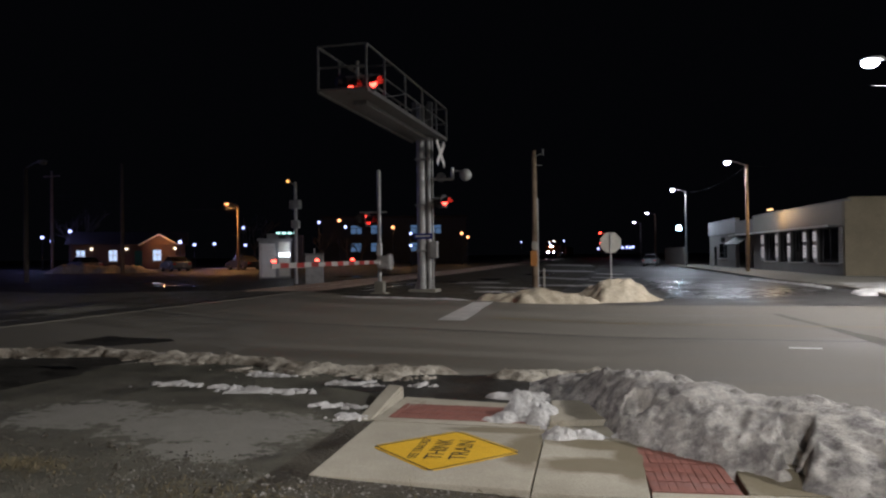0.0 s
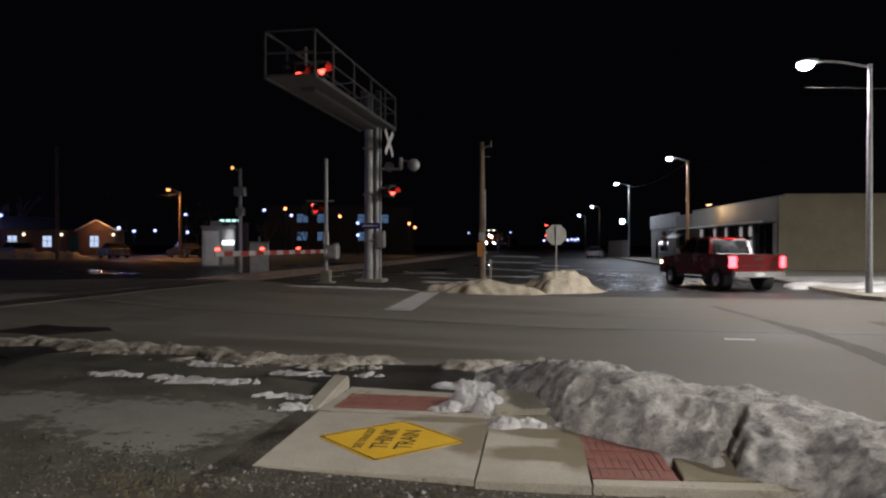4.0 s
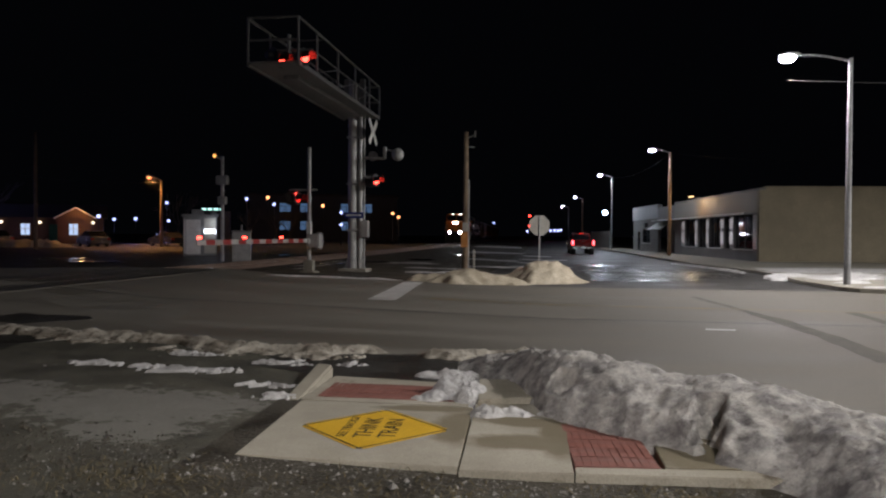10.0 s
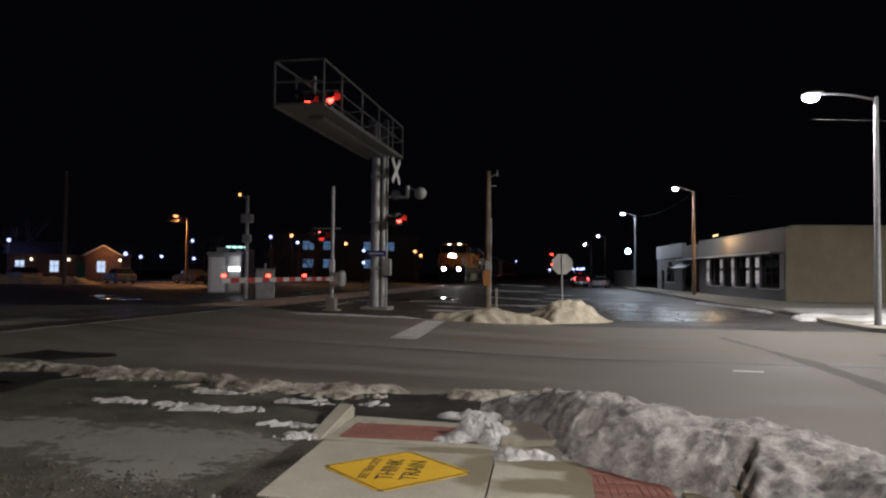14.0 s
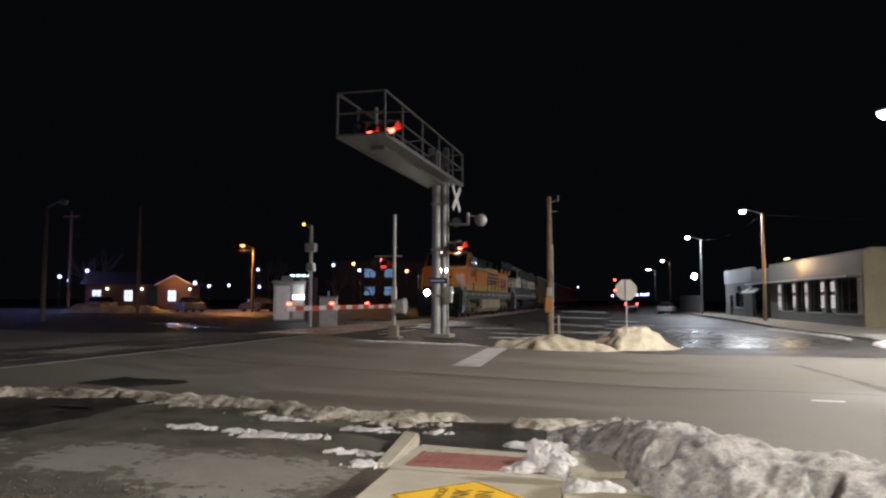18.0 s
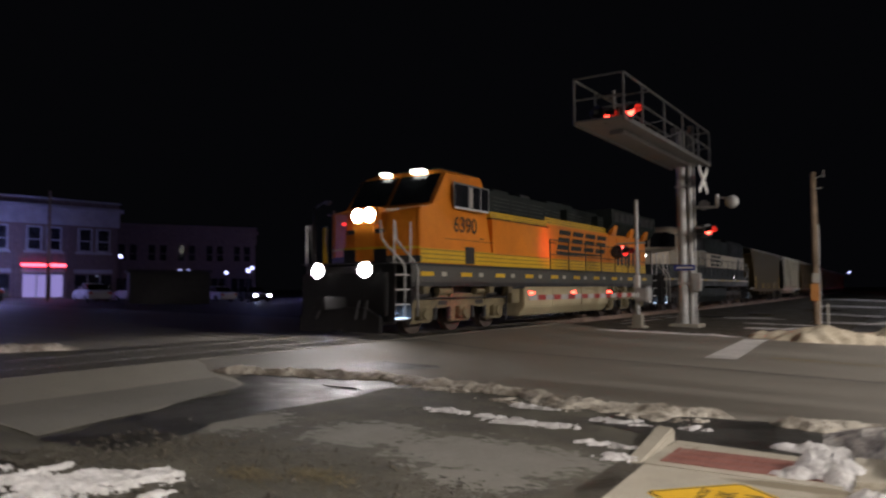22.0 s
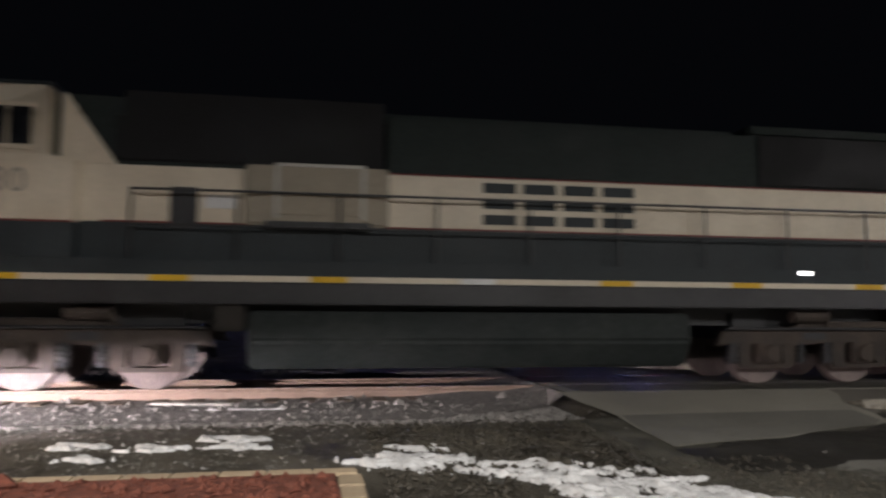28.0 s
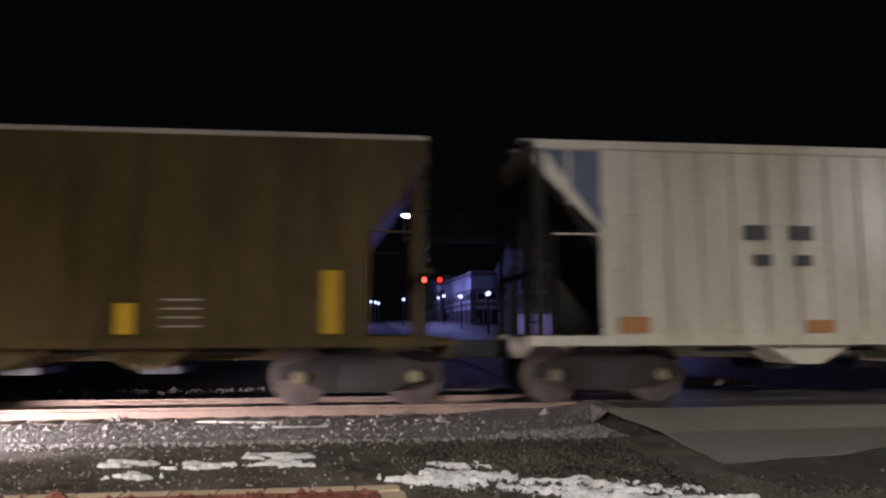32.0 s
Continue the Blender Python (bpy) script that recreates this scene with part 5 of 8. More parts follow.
# signal pole with lamp, bungalow and case beyond the track
t = thing("signal_pole", pose(-16.3, 34.6, 0.25), "grey pole with a small amber lamp by the bungalow", "pole")
part("pole", rods(((0, 0, 0), (0, 0, 5.3), 0.1, 0.08)), GALV, t)
each("bracket", GALV, t, (-0.28, 0.28, -0.18, 0.18, 3.9, 4.35, 0.03), (-0.2, 0.2, -0.15, 0.15, 2.9, 3.3, 0.03))
part("arm", rods(((0, 0, 5.1), (-0.35, 0, 5.35), 0.03)), GALV, t)
part("lamp", made(ball, (-0.42, 0, 5.35), 0.09), glow("amber_lamp", (1.0, 0.42, 0.10), 2.2), t, "small amber lamp")
t = thing("signal_bungalow", pose(-20.2, 40.2, 0.32, 0, 0, 27), "grey metal signal bungalow beyond the railway", "equipment hut")
part("body", boxes((-1.05, 0.8, -1.0, 0.4, 0.05, 2.35, 0.02)), CAGE, t)
part("roof", boxes((-1.15, 0.9, -1.1, 0.5, 2.35, 2.45, 0.02), (-0.6, 0.1, -0.5, 0.3, 2.45, 2.75, 0.03), (0.5, 0.8, -0.6, -0.2, 2.45, 2.62, 0.03)), CAGE, t)
part("door", boxes((-0.9, -0.1, -1.03, -1.0, 0.15, 2.15, 0.01)), ALU, t, "grey hut door")
part("panel", boxes((-0.75, -0.25, -1.05, -1.03, 1.2, 1.8, 0.01), (-1.0, -0.93, -1.03, -1.0, 0.2, 2.2, 0.01)), ALU, t, "pale panel")
part("panel", boxes((0.1, 0.72, -1.04, -1.0, 0.2, 2.25, 0.01)), SIGNBACK, t, "white lit panel")
each("lamp_tube", glow("hut_lamp", (0.9, 0.93, 1.0), 5), t, *[(0.1 + k * 0.17, 0.22 + k * 0.17, -1.16, -1.1, 1.35, 1.6, 0.02) for k in range(4)], label="lit lamp on the hut wall")
lamp_light("lamp_light", (0.75, -1.7, 1.9), 16, (0.9, 0.93, 1.0), t, 0.1)
t = thing("signal_case", pose(-15.4, 34.9, 0.25, 0, 0, 20), "grey metal signal case beside the rails", "equipment cabinet")
part("body", boxes((-0.45, 0.45, -0.35, 0.35, 0, 1.5, 0.02)), GALV, t)
part("lid", boxes((-0.5, 0.5, -0.4, 0.4, 1.5, 1.58, 0.02)), CAGE, t)
part("finial", rods(((0, 0, 1.58), (0, 0, 1.85), 0.04)), GALV, t)

t = thing("sign_lamp", pose(6.35, 84.0, 0), "small bluish-white lamp on a bracket by the street", "lamp")
part("bracket", rods(((0.9, 2.2, 4.45), (0, 0, 4.45), 0.03)), DARKMETAL, t)
part("lens", made(ball, (0, 0, 4.35), 0.28), glow("cyan_white_lamp", (0.55, 0.85, 1.0), 25), t, "lit bluish-white lens")

# cables
for a, b, sag in (((9.6, 59.9, 8.3), (7.29, 86.3, 8.5), 0.6), ((9.6, 59.9, 8.3), (40, 56, 8.5), 1.0), ((7.9, 25.7, 6.9), (40, 22, 7.4), 0.8), ((-37, 65.2, 6.6), (-58, 64, 8.6), 0.7)):
    cu = bpy.data.curves.new("cable", "CURVE")
    cu.dimensions, cu.bevel_depth = "3D", 0.012
    sp = cu.splines.new("POLY")
    sp.points.add(12)
    for k in range(13):
        p = Vector(a).lerp(Vector(b), k / 12)
        sp.points[k].co = (p.x, p.y, p.z - sag * 4 * (k / 12) * (1 - k / 12), 1)
    cu.materials.append(DARKMETAL)
    tagged(new("overhead_cable", cu), "thin black overhead cable between poles", "cable")


# ---- shops on the street ----
LAMP_SODIUM_DIM = glow("sign_lamp_lit", (1.0, 0.6, 0.25), 3)


def shop_row():
    """The row of single-storey shops; local x runs along the front, away from the crossing, local y out of the front."""
    t = thing("shop_building", pose(13.05, 48.0, 0, 0, 0, 95.5), "single-storey tan and grey shops with dark windows and glass-block piers", "building")
    L, D, S = 36.6, 18.0, 19.3
    part("side_wall", boxes((-0.35, 0, -D, 0, 0, 4.75)), TANWALL, t, "plain tan stucco side wall")
    part("back_wall", boxes((0, L, -D, -D + 0.25, 0, 4.4)), TANWALL, t)
    part("roof", boxes((0, L, -D, -0.3, 4.1, 4.3)), ROOFING, t)
    part("coping", boxes((-0.4, S, -0.35, 0.05, 4.62, 4.74, 0.02)), SHOPWALL, t, "grey coping")
    part("coping", boxes((-0.42, 0.05, -D, -0.35, 4.75, 4.85, 0.02)), TANWALL, t)
    part("fascia", boxes((0, S, -0.3, 0.0, 3.22, 4.62)), FASCIA, t, "weathered brick fascia above the windows")
    course = meshed("brick_course", boxes((0, S - 0.05, -0.012, 0.012, -0.055, 0.055, 0.008)), FASCIA)
    for k in range(10):
        ob = new("brick_course", course)
        ob.parent, ob.location = t, (0.02, 0.004, 3.36 + k * 0.13)
    part("canopy", boxes((0.1, 24.5, 0.0, 0.8, 3.12, 3.2, 0.02)), SHOPWALL, t, "thin flat canopy")
    part("canopy_edge", boxes((0.1, 24.5, 0.8, 0.83, 3.1, 3.22)), ALU, t, "bright canopy edge")
    part("front_wall", boxes((0, S, -0.3, -0.02, 0, 0.85)), SHOPWALL, t, "blue-grey brick wall below the windows")
    part("grey_pier", boxes((17.15, S, -0.3, 0.0, 0.85, 3.2)), SHOPWALL, t)
    # openings: windows and doors between glass-block piers
    block = meshed("glass_block", boxes((-0.095, 0.095, -0.03, 0.03, -0.095, 0.095, 0.012)), GLASSBLOCK)
    for x0, x1 in ((0.0, 0.7), (4.2, 5.0), (6.15, 6.9), (9.5, 10.2), (12.35, 13.05), (16.0, 17.1)):
        part("pier", boxes((x0, x1, -0.3, -0.03, 0.85, 3.2)), SHOPWALL, t, "grey pier behind glass blocks")
        for u in range(max(2, int((x1 - x0) / 0.2))):
            for w in range(11):
                ob = new("block", block)
                ob.parent, ob.location = t, (x0 + 0.12 + u * 0.2, 0.0, 0.98 + w * 0.2)
    for x0, x1, z0, words in ((0.7, 4.2, 0.85, "dark shop window"), (5.0, 6.15, 0.02, "dark glazed shop door"), (6.9, 9.5, 0.85, "dark shop window"), (10.2, 12.35, 0.02, "dark glazed shop door"), (13.05, 16.0, 0.85, "dark shop window")):
        part("window" if z0 > 0.5 else "door", boxes((x0, x1, -0.22, -0.19, z0, 3.15)), DARKGLASS, t, words)
        for fx0, fx1, fz0, fz1 in ((x0, x0 + 0.06, z0, 3.15), (x1 - 0.06, x1, z0, 3.15), (x0, x1, 3.09, 3.15), (x0, x1, z0, z0 + 0.07), ((x0 + x1) / 2 - 0.03, (x0 + x1) / 2 + 0.03, z0, 3.15)):
            part("window_frame", boxes((fx0, fx1, -0.24, -0.15, fz0, fz1)), DARKMETAL, t)
    for x, x1 in ((4.2, 5.0), (6.15, 6.9), (9.5, 10.2), (12.35, 13.05), (16.0, 16.8)):
        for k in range(8):
            part("lit_pane", boxes((x + 0.06, x1 - 0.06, 0.031, 0.036, 1.2 + k * 0.22, 1.36 + k * 0.22)), LITBLOCK, t, "glass block lit from inside") if k != 4 else None
    for x0, x1 in ((0.7, 4.2), (6.9, 9.5), (13.05, 16.0)):
        part("window_sill", boxes((x0 - 0.05, x1 + 0.05, -0.1, 0.06, 0.8, 0.86, 0.01)), ALU, t, "bright window sill")
    part("sign_lamp", boxes((10.6, 11.6, 0.85, 1.0, 4.75, 4.85, 0.02)), LAMP_SODIUM_DIM, t, "lit warm lamp over the fascia")
    part("sign_lamp_arm", rods(((11.1, 0, 4.7), (11.1, 0.9, 4.8), 0.025)), DARKMETAL, t)
    lamp_light("lamp_light", (11.1, 0.95, 4.45), 170, (1.0, 0.62, 0.28), t, 0.15)
    part("window_lamp", boxes((8.0, 8.4, -0.6, -0.5, 2.3, 2.5, 0.02)), WIN_WARM, t)
    # recessed entrance under a dark sloped awning
    part("recess_wall", boxes((S, 25.4, -1.2, -0.9, 0, 3.1)), SHOPWALL, t)
    part("recess_fascia", boxes((S, 25.4, -0.3, 0.0, 3.2, 4.5)), SHOPWALL, t)
    bm = bmesh.new()
    prism(bm, [(0.0, 3.1), (1.1, 2.35), (1.1, 2.28), (0.0, 3.0)], "x", 20.0, 25.2)
    part("awning", bm, BLACKP, t, "black sloped awning")
    part("recess_door", boxes((21.5, 22.7, -0.9, -0.85, 0.02, 2.2)), DARKGLASS, t, "dark door")
    # the further shop
    part("far_front", boxes((25.4, L, -0.35, -0.05, 0, 3.45)), SHOPWALL, t, "grey front of the further shop")
    part("far_fascia", boxes((25.3, L + 0.1, -0.4, 0.05, 3.45, 4.85, 0.02)), surf("pale_sign_fascia", (0.3, 0.3, 0.3), (0.4, 0.4, 0.41), 1, (0.5, 0.7), 0.1), t, "pale fascia of the further shop")
    each("far_window", DARKGLASS, t, (28.8, 31.9, -0.06, -0.02, 1.0, 2.5), (33.2, 34.3, -0.06, -0.02, 0.05, 2.2), label="dark window of the further shop")
    part("far_sill", boxes((28.7, 32.0, -0.05, 0.05, 0.92, 1.0, 0.01)), ALU, t)
    part("hanging_lamp", boxes((29.4, 30.2, 0.0, 0.35, 2.6, 3.1, 0.05)), BLACKP, t, "dark wall lantern")


LITBLOCK = glow("lit_glass_block", (0.95, 0.86, 0.84), 0.42)
GLASSBLOCK = surf("glass_block", (0.42, 0.42, 0.42), (0.6, 0.6, 0.6), 2, (0.12, 0.25), 0.1, fine=14)
shop_row()
# local frame of shops turns the front to the street: pavement and kerb before it
bm = bmesh.new()
pts = [(8.95, 23.9), (8.85, 27.6), (9.3, 31), (9.4, 34.8), (8.9, 38.6), (8.2, 43), (7.9, 60), (6.8, 84), (6.2, 100), (9.5, 100), (12.9, 48), (40, 48), (40, 22.9), (9.9, 22.95), (9.3, 23.2)]
prism(bm, pts, "z", -0.1, 0.13)
tagged(new("pavement", meshed("pavement", bm, PANEL)), "concrete pavement with a raised kerb before the shops", "pavement", "", "structure")
patch("pavement_snow", [(9.4, 33), (10.1, 37.5), (13.2, 38.5), (22, 38), (22, 34), (14, 33.6), (11.4, 32.8)], SNOW, "thin trodden snow on the pavement", 0.137, 0.35, 101, "snow", n=9, kind="")
patch("pavement_snow", [(9.7, 27.5), (9.5, 31.0), (11, 31.6), (14, 31.2), (22, 31), (22, 28.5), (11, 28.2)], SNOW, "thin trodden snow on the pavement corner", 0.137, 0.35, 102, "snow", n=9, kind="")
patch("pavement_snow", [(9.6, 23.5), (9.7, 24.2), (14, 24.4), (20, 24.2), (20, 23.6)], SNOW, "strip of snow along the kerb top", 0.137, 0.2, 103, "snow", n=9, kind="")
t = thing("fence", pose(7.6, 92, 0, 0, 0, 95), "grey board fence along the street", "fence")
for k in range(16):
    part("board", boxes((k * 1.0, k * 1.0 + 0.97, -0.03, 0.03, 0, 2.3, 0.01)), SHOPWALL, t)


# ---- vehicles ----
def wheel_part(parent, at, r, w):
    bm = bmesh.new()
    rod(bm, (-w / 2, 0, 0), (w / 2, 0, 0), r, seg=28)
    tyre = part("wheel", bm, RUBBER, parent, "black tyre")
    tyre.location = at
    s = -1 if at[0] < 0 else 1
    bm = bmesh.new()
    rod(bm, (s * (w / 2 - 0.03), 0, 0), (s * (w / 2 + 0.006), 0, 0), r * 0.62, r * 0.58, 20)
    for k in range(6):
        a = k * math.pi / 3
        bar(bm, (s * (w / 2 + 0.008), 0, 0), (s * (w / 2 + 0.008), r * 0.58 * math.cos(a), r * 0.58 * math.sin(a)), 0.03, 0.06)
    part("rim", bm, CHROME, tyre, "bright alloy rim")
    return tyre


def pickup():
    """A four-door pickup; local +y is ahead."""
    t = thing("pickup_truck", pose(8, 22, 0), "red four-door pickup truck with lit tail lamps", "pickup truck")
    body = bmesh.new()
    prism(body, [(-2.9, 0.66), (-2.93, 1.30), (-1.12, 1.31), (1.1, 1.27), (1.3, 1.25), (2.5, 1.18), (2.82, 1.08), (2.92, 0.6), (2.75, 0.5), (2.42, 0.5), (2.26, 0.78), (1.85, 0.93), (1.44, 0.78), (1.28, 0.5), (-1.28, 0.54), (-1.44, 0.8), (-1.85, 0.95), (-2.26, 0.8), (-2.42, 0.6)], "x", -0.98, 0.98)
    bmesh.ops.bevel(body, geom=[e for e in body.edges if abs(e.verts[0].co.x - e.verts[1].co.x) < 1e-4 and e.calc_length() > 0.3], offset=0.04, segments=2, affect="EDGES")
    part("body", body, REDPAINT, t, "glossy red body")
    cab = bmesh.new()
    prism(cab, [(-1.14, 1.27), (-0.98, 1.86), (-0.7, 1.95), (0.5, 1.95), (0.8, 1.87), (1.68, 1.24)], "x", -0.88, 0.88)
    for v in cab.verts:
        if v.co.z > 1.5:
            v.co.x *= 0.86
    bmesh.ops.bevel(cab, geom=[e for e in cab.edges if e.verts[0].co.z > 1.8 and e.verts[1].co.z > 1.8], offset=0.05, segments=2, affect="EDGES")
    part("cab_roof", cab, REDPAINT, t, "red cab roof and pillars")
    for prof in ([(-1.0, 1.34), (-0.88, 1.8), (-0.12, 1.86), (-0.12, 1.34)], [(0.0, 1.34), (0.0, 1.86), (0.62, 1.84), (1.3, 1.34)]):
        gl = bmesh.new()
        prism(gl, prof, "x", -0.885, 0.885)
        for v in gl.verts:
            v.co.x *= 1.0 if v.co.z < 1.5 else 0.872
        part("side_window", gl, DARKGLASS, t, "dark side glass")
    rw = bmesh.new()
    prism(rw, [(-0.74, 1.34), (0.74, 1.34), (0.66, 1.84), (-0.66, 1.84)], "y", -0.02, 0.0)
    for v in rw.verts:
        v.co.y += -1.135 + (v.co.z - 1.27) * 0.27
    part("rear_window", rw, DARKGLASS, t, "dark rear window")
    ws = bmesh.new()
    prism(ws, [(1.62, 1.3), (0.86, 1.84), (0.88, 1.87), (1.66, 1.32)], "x", -0.74, 0.74)
    part("windscreen", ws, DARKGLASS, t)
    part("tailgate_groove", boxes((-0.8, 0.8, -2.945, -2.93, 0.92, 0.94), (-0.8, -0.785, -2.945, -2.93, 0.72, 1.28), (0.785, 0.8, -2.945, -2.93, 0.72, 1.28)), BLACKP, t)
    part("tailgate_handle", boxes((-0.14, 0.14, -2.95, -2.93, 1.12, 1.2, 0.006)), BLACKP, t)
    part("bed", boxes((-0.82, 0.82, -2.8, -1.2, 1.0, 1.315)), BLACKP, t, "open cargo bed")
    part("rear_bumper", boxes((-0.95, 0.95, -3.05, -2.86, 0.52, 0.72, 0.03)), CHROME, t, "chrome rear bumper")
    part("front_bumper", boxes((-0.97, 0.97, 2.82, 3.0, 0.45, 0.7, 0.04)), CHROME, t)
    part("number_plate", boxes((-0.16, 0.16, -3.06, -3.05, 0.56, 0.68)), WHITEBAND, t, "plain pale number plate")
    for s in (-1, 1):
        part("tail_lamp", boxes((s * 0.83, s * 0.995, -2.965, -2.74, 0.86, 1.25, 0.01)), glow("tail_lamp_lit", (1.0, 0.05, 0.06), 12), t, "lit red tail lamp")
        part("headlamp", boxes((s * 0.72, s * 0.985, 2.6, 2.88, 0.85, 1.04, 0.02)), glow("car_headlamp", (1, 0.85, 0.55), 4), t, "lit headlamp")
        part("mirror", boxes((s * 0.98, s * 1.2, 1.0, 1.1, 1.3, 1.5, 0.02)), BLACKP, t)
        part("door_handle", boxes((s * 0.985, s * 1.005, 0.1, 0.25, 1.08, 1.12), (s * 0.985, s * 1.005, -0.85, -0.7, 1.08, 1.12)), CHROME, t)
        part("sill", boxes((s * 0.9, s * 1.0, -1.1, 1.3, 0.38, 0.46, 0.01)), BLACKP, t)
        part("brake_lamp", boxes((-0.2, 0.2, -1.03, -0.97, 1.86, 1.9)), RED_DIM, t) if s > 0 else None
        for y in (-1.85, 1.85):
            part("wheel_arch", rods(((s * 0.6, y, 0.46), (s * 0.93, y, 0.46), 0.46, 0.46, 24)), BLACKP, t)
            wheel_part(t, (s * 0.87, y, 0.40), 0.40, 0.27)
    return t


def car(m, paint, label, lit=False):
    """A parked saloon; local +y is ahead."""
    t = thing("parked_car", m, label, "car", "parked cars")
    b = bmesh.new()
    prism(b, [(-2.25, 0.35), (-2.3, 0.85), (-1.5, 0.98), (1.0, 0.95), (2.1, 0.78), (2.25, 0.4), (2.1, 0.25), (-2.1, 0.25)], "x", -0.88, 0.88)
    bmesh.ops.bevel(b, geom=[e for e in b.edges if abs(e.verts[0].co.x - e.verts[1].co.x) < 1e-4], offset=0.06, segments=2, affect="EDGES")
    part("body", b, paint, t)
    b = bmesh.new()
    prism(b, [(-1.7, 0.95), (-1.0, 1.42), (0.3, 1.45), (1.1, 0.94)], "x", -0.78, 0.78)
    for v in b.verts:
        if v.co.z > 1.2:
            v.co.x *= 0.82
    part("greenhouse", b, DARKGLASS, t, "dark windows")
    part("roof", boxes((-0.62, 0.62, -0.95, 0.28, 1.43, 1.47, 0.01)), paint, t)
    for s in (-1, 1):
        part("headlamp", boxes((s * 0.55, s * 0.85, 2.1, 2.24, 0.55, 0.72, 0.02)), glow("parked_headlamp", (0.9, 0.93, 1), 30) if lit else CHROME, t)
        part("tail_lamp", boxes((s * 0.55, s * 0.86, -2.32, -2.2, 0.62, 0.8, 0.02)), REDBAND, t)
        for y in (-1.4, 1.4):
            wheel_part(t, (s * 0.78, y, 0.32), 0.32, 0.2)
    return t


car(pose(3.9, 97, 0, 0, 0, -10), CARPAINT, "pale saloon car parked along the street")
DARKCAR = surf("dark_car_paint", (0.03, 0.03, 0.035), (0.05, 0.05, 0.055), 1, (0.2, 0.3), 0.0)
WHITECAR = surf("white_car_paint", (0.6, 0.61, 0.63), (0.68, 0.69, 0.7), 1, (0.2, 0.3), 0.0)
for x, y, r, p, lab, lit in ((-49, 58, 60, CARPAINT, "silver saloon car in the far car park", False), (-56, 50, 250, DARKCAR, "dark saloon car in the far car park", True), (-58, 38, 80, CARPAINT, "silver saloon car parked by the shops", False), (-57, 46, 85, WHITECAR, "white saloon car parked under a lamp", False),
                             (-56, 33, 75, WHITECAR, "white saloon car parked before the shops", False), (-42, 62, 50, CARPAINT, "silver saloon car beside the house", False), (-38, 68, 60, DARKCAR, "dark saloon car beside the house", False), (-60, 27, 70, DARKCAR, "dark saloon car before the shops", False)):
    car(pose(x, y, gz(x, y), 0, 0, r), p, lab, lit)


# ---- town beyond the railway ----
def post_lamp(x, y, z, power=0.0, head=LAMP_BLUE, colour=(0.34, 0.36, 1.0), r=0.2):
    """A short post with a globe."""
    g = gz(x, y)
    t = thing("post_lamp", pose(x, y, g), "lamp post with a bluish-white globe in the town", "lamp post", "post lamps")
    part("post", rods(((0, 0, 0), (0, 0, z - g - r), 0.06, 0.05)), DARKMETAL, t)
    part("globe", made(ball, (0, 0, z - g), r), head, t, "lit bluish globe")
    if power:
        lamp_light("lamp_light", (0, 0, z - g + 0.45), power * 0.45, colour, t, 0.2)
    return t


for x, y, z, p in ((-61.1, 66, 4.1, 900), (-60.4, 66.6, 3.7, 0), (-59.1, 67.8, 4.8, 0), (-55, 82.3, 3.6, 0), (-53.6, 83.3, 3.4, 0), (-51.5, 84.6, 3.5, 300), (-48.3, 86.4, 5.6, 0), (-48.1, 86.5, 3.3, 0), (-35.9, 82.6, 5.9, 300), (-33.0, 84, 5.3, 0),
                   (-64.4, 47.5, 3.65, 260), (-54.4, 40.9, 3.3, 0), (-51.1, 44.9, 3.4, 0), (-45.6, 68.2, 3.4, 300), (-59.8, 53.1, 4.0, 700), (-67.6, 42.8, 5.1, 300), (-65.4, 54.3, 3.6, 0), (-61.4, 28.1, 4.4, 1700), (-25.3, 86.4, 4.4, 0), (-25.3, 86.4, 2.9, 0), (-66.5, 12.0, 5.0, 600), (-68.8, 12.3, 5.05, 0), (-80, 11.3, 5.3, 800), (-94, 11.0, 6.0, 1500), (-104, 11.4, 6.2, 800), (-119, 10.6, 6.7, 600), (-90, 5.5, 5.4, 600), (-45, -1.2, 4.4, 0), (-75, -1.9, 5.4, 500), (-75.2, -1.0, 5.1, 0), (-70, -1.6, 4.3, 0), (-82, -1.4, 4.6, 0), (-88, -1.2, 4.8, 0), (-100, 0.3, 5.4, 1500), (-100, 1.6, 5.5, 0), (-108, 2.4, 5.7, 0), (-112, 3.0, 5.7, 0), (-20, 150, 4.2, 0), (-12, 160, 4.5, 0), (-16, 170, 4.0, 0)):
    post_lamp(x, y, z, p)
for x, y, z, p in ((-33.6, 83.5, 6.1, 900), (-27.4, 85.7, 5.2, 900), (-20.9, 96, 4.6, 500), (-20.3, 97, 4.1, 0)):
    post_lamp(x, y, z, p, LAMP_SODIUM, (1.0, 0.5, 0.18))
for x, y, z in ((-2.5, 210, 3.5), (-1.2, 215, 3.2), (0.6, 222, 3.3), (1.8, 222, 3.4), (2.8, 222, 3.3), (3.6, 222, 3.5), (-7, 240, 3.2), (-5, 245, 3.2)):
    post_lamp(x, y, z, 0, LAMP_BLUE, r=0.4)
t = thing("traffic_light", pose(-6, 230, 0), "distant red traffic lights on the street", "traffic light")
part("pole", rods(((0, 0, 0), (0, 0, 5.2), 0.1)), DARKMETAL, t)
for x, z in ((0, 4.8), (2.2, 2.2), (3.0, 2.4), (0, 8)):
    part("lamp", made(ball, (x, 0, z), 0.3), RED_ON, t, "lit red lamp")

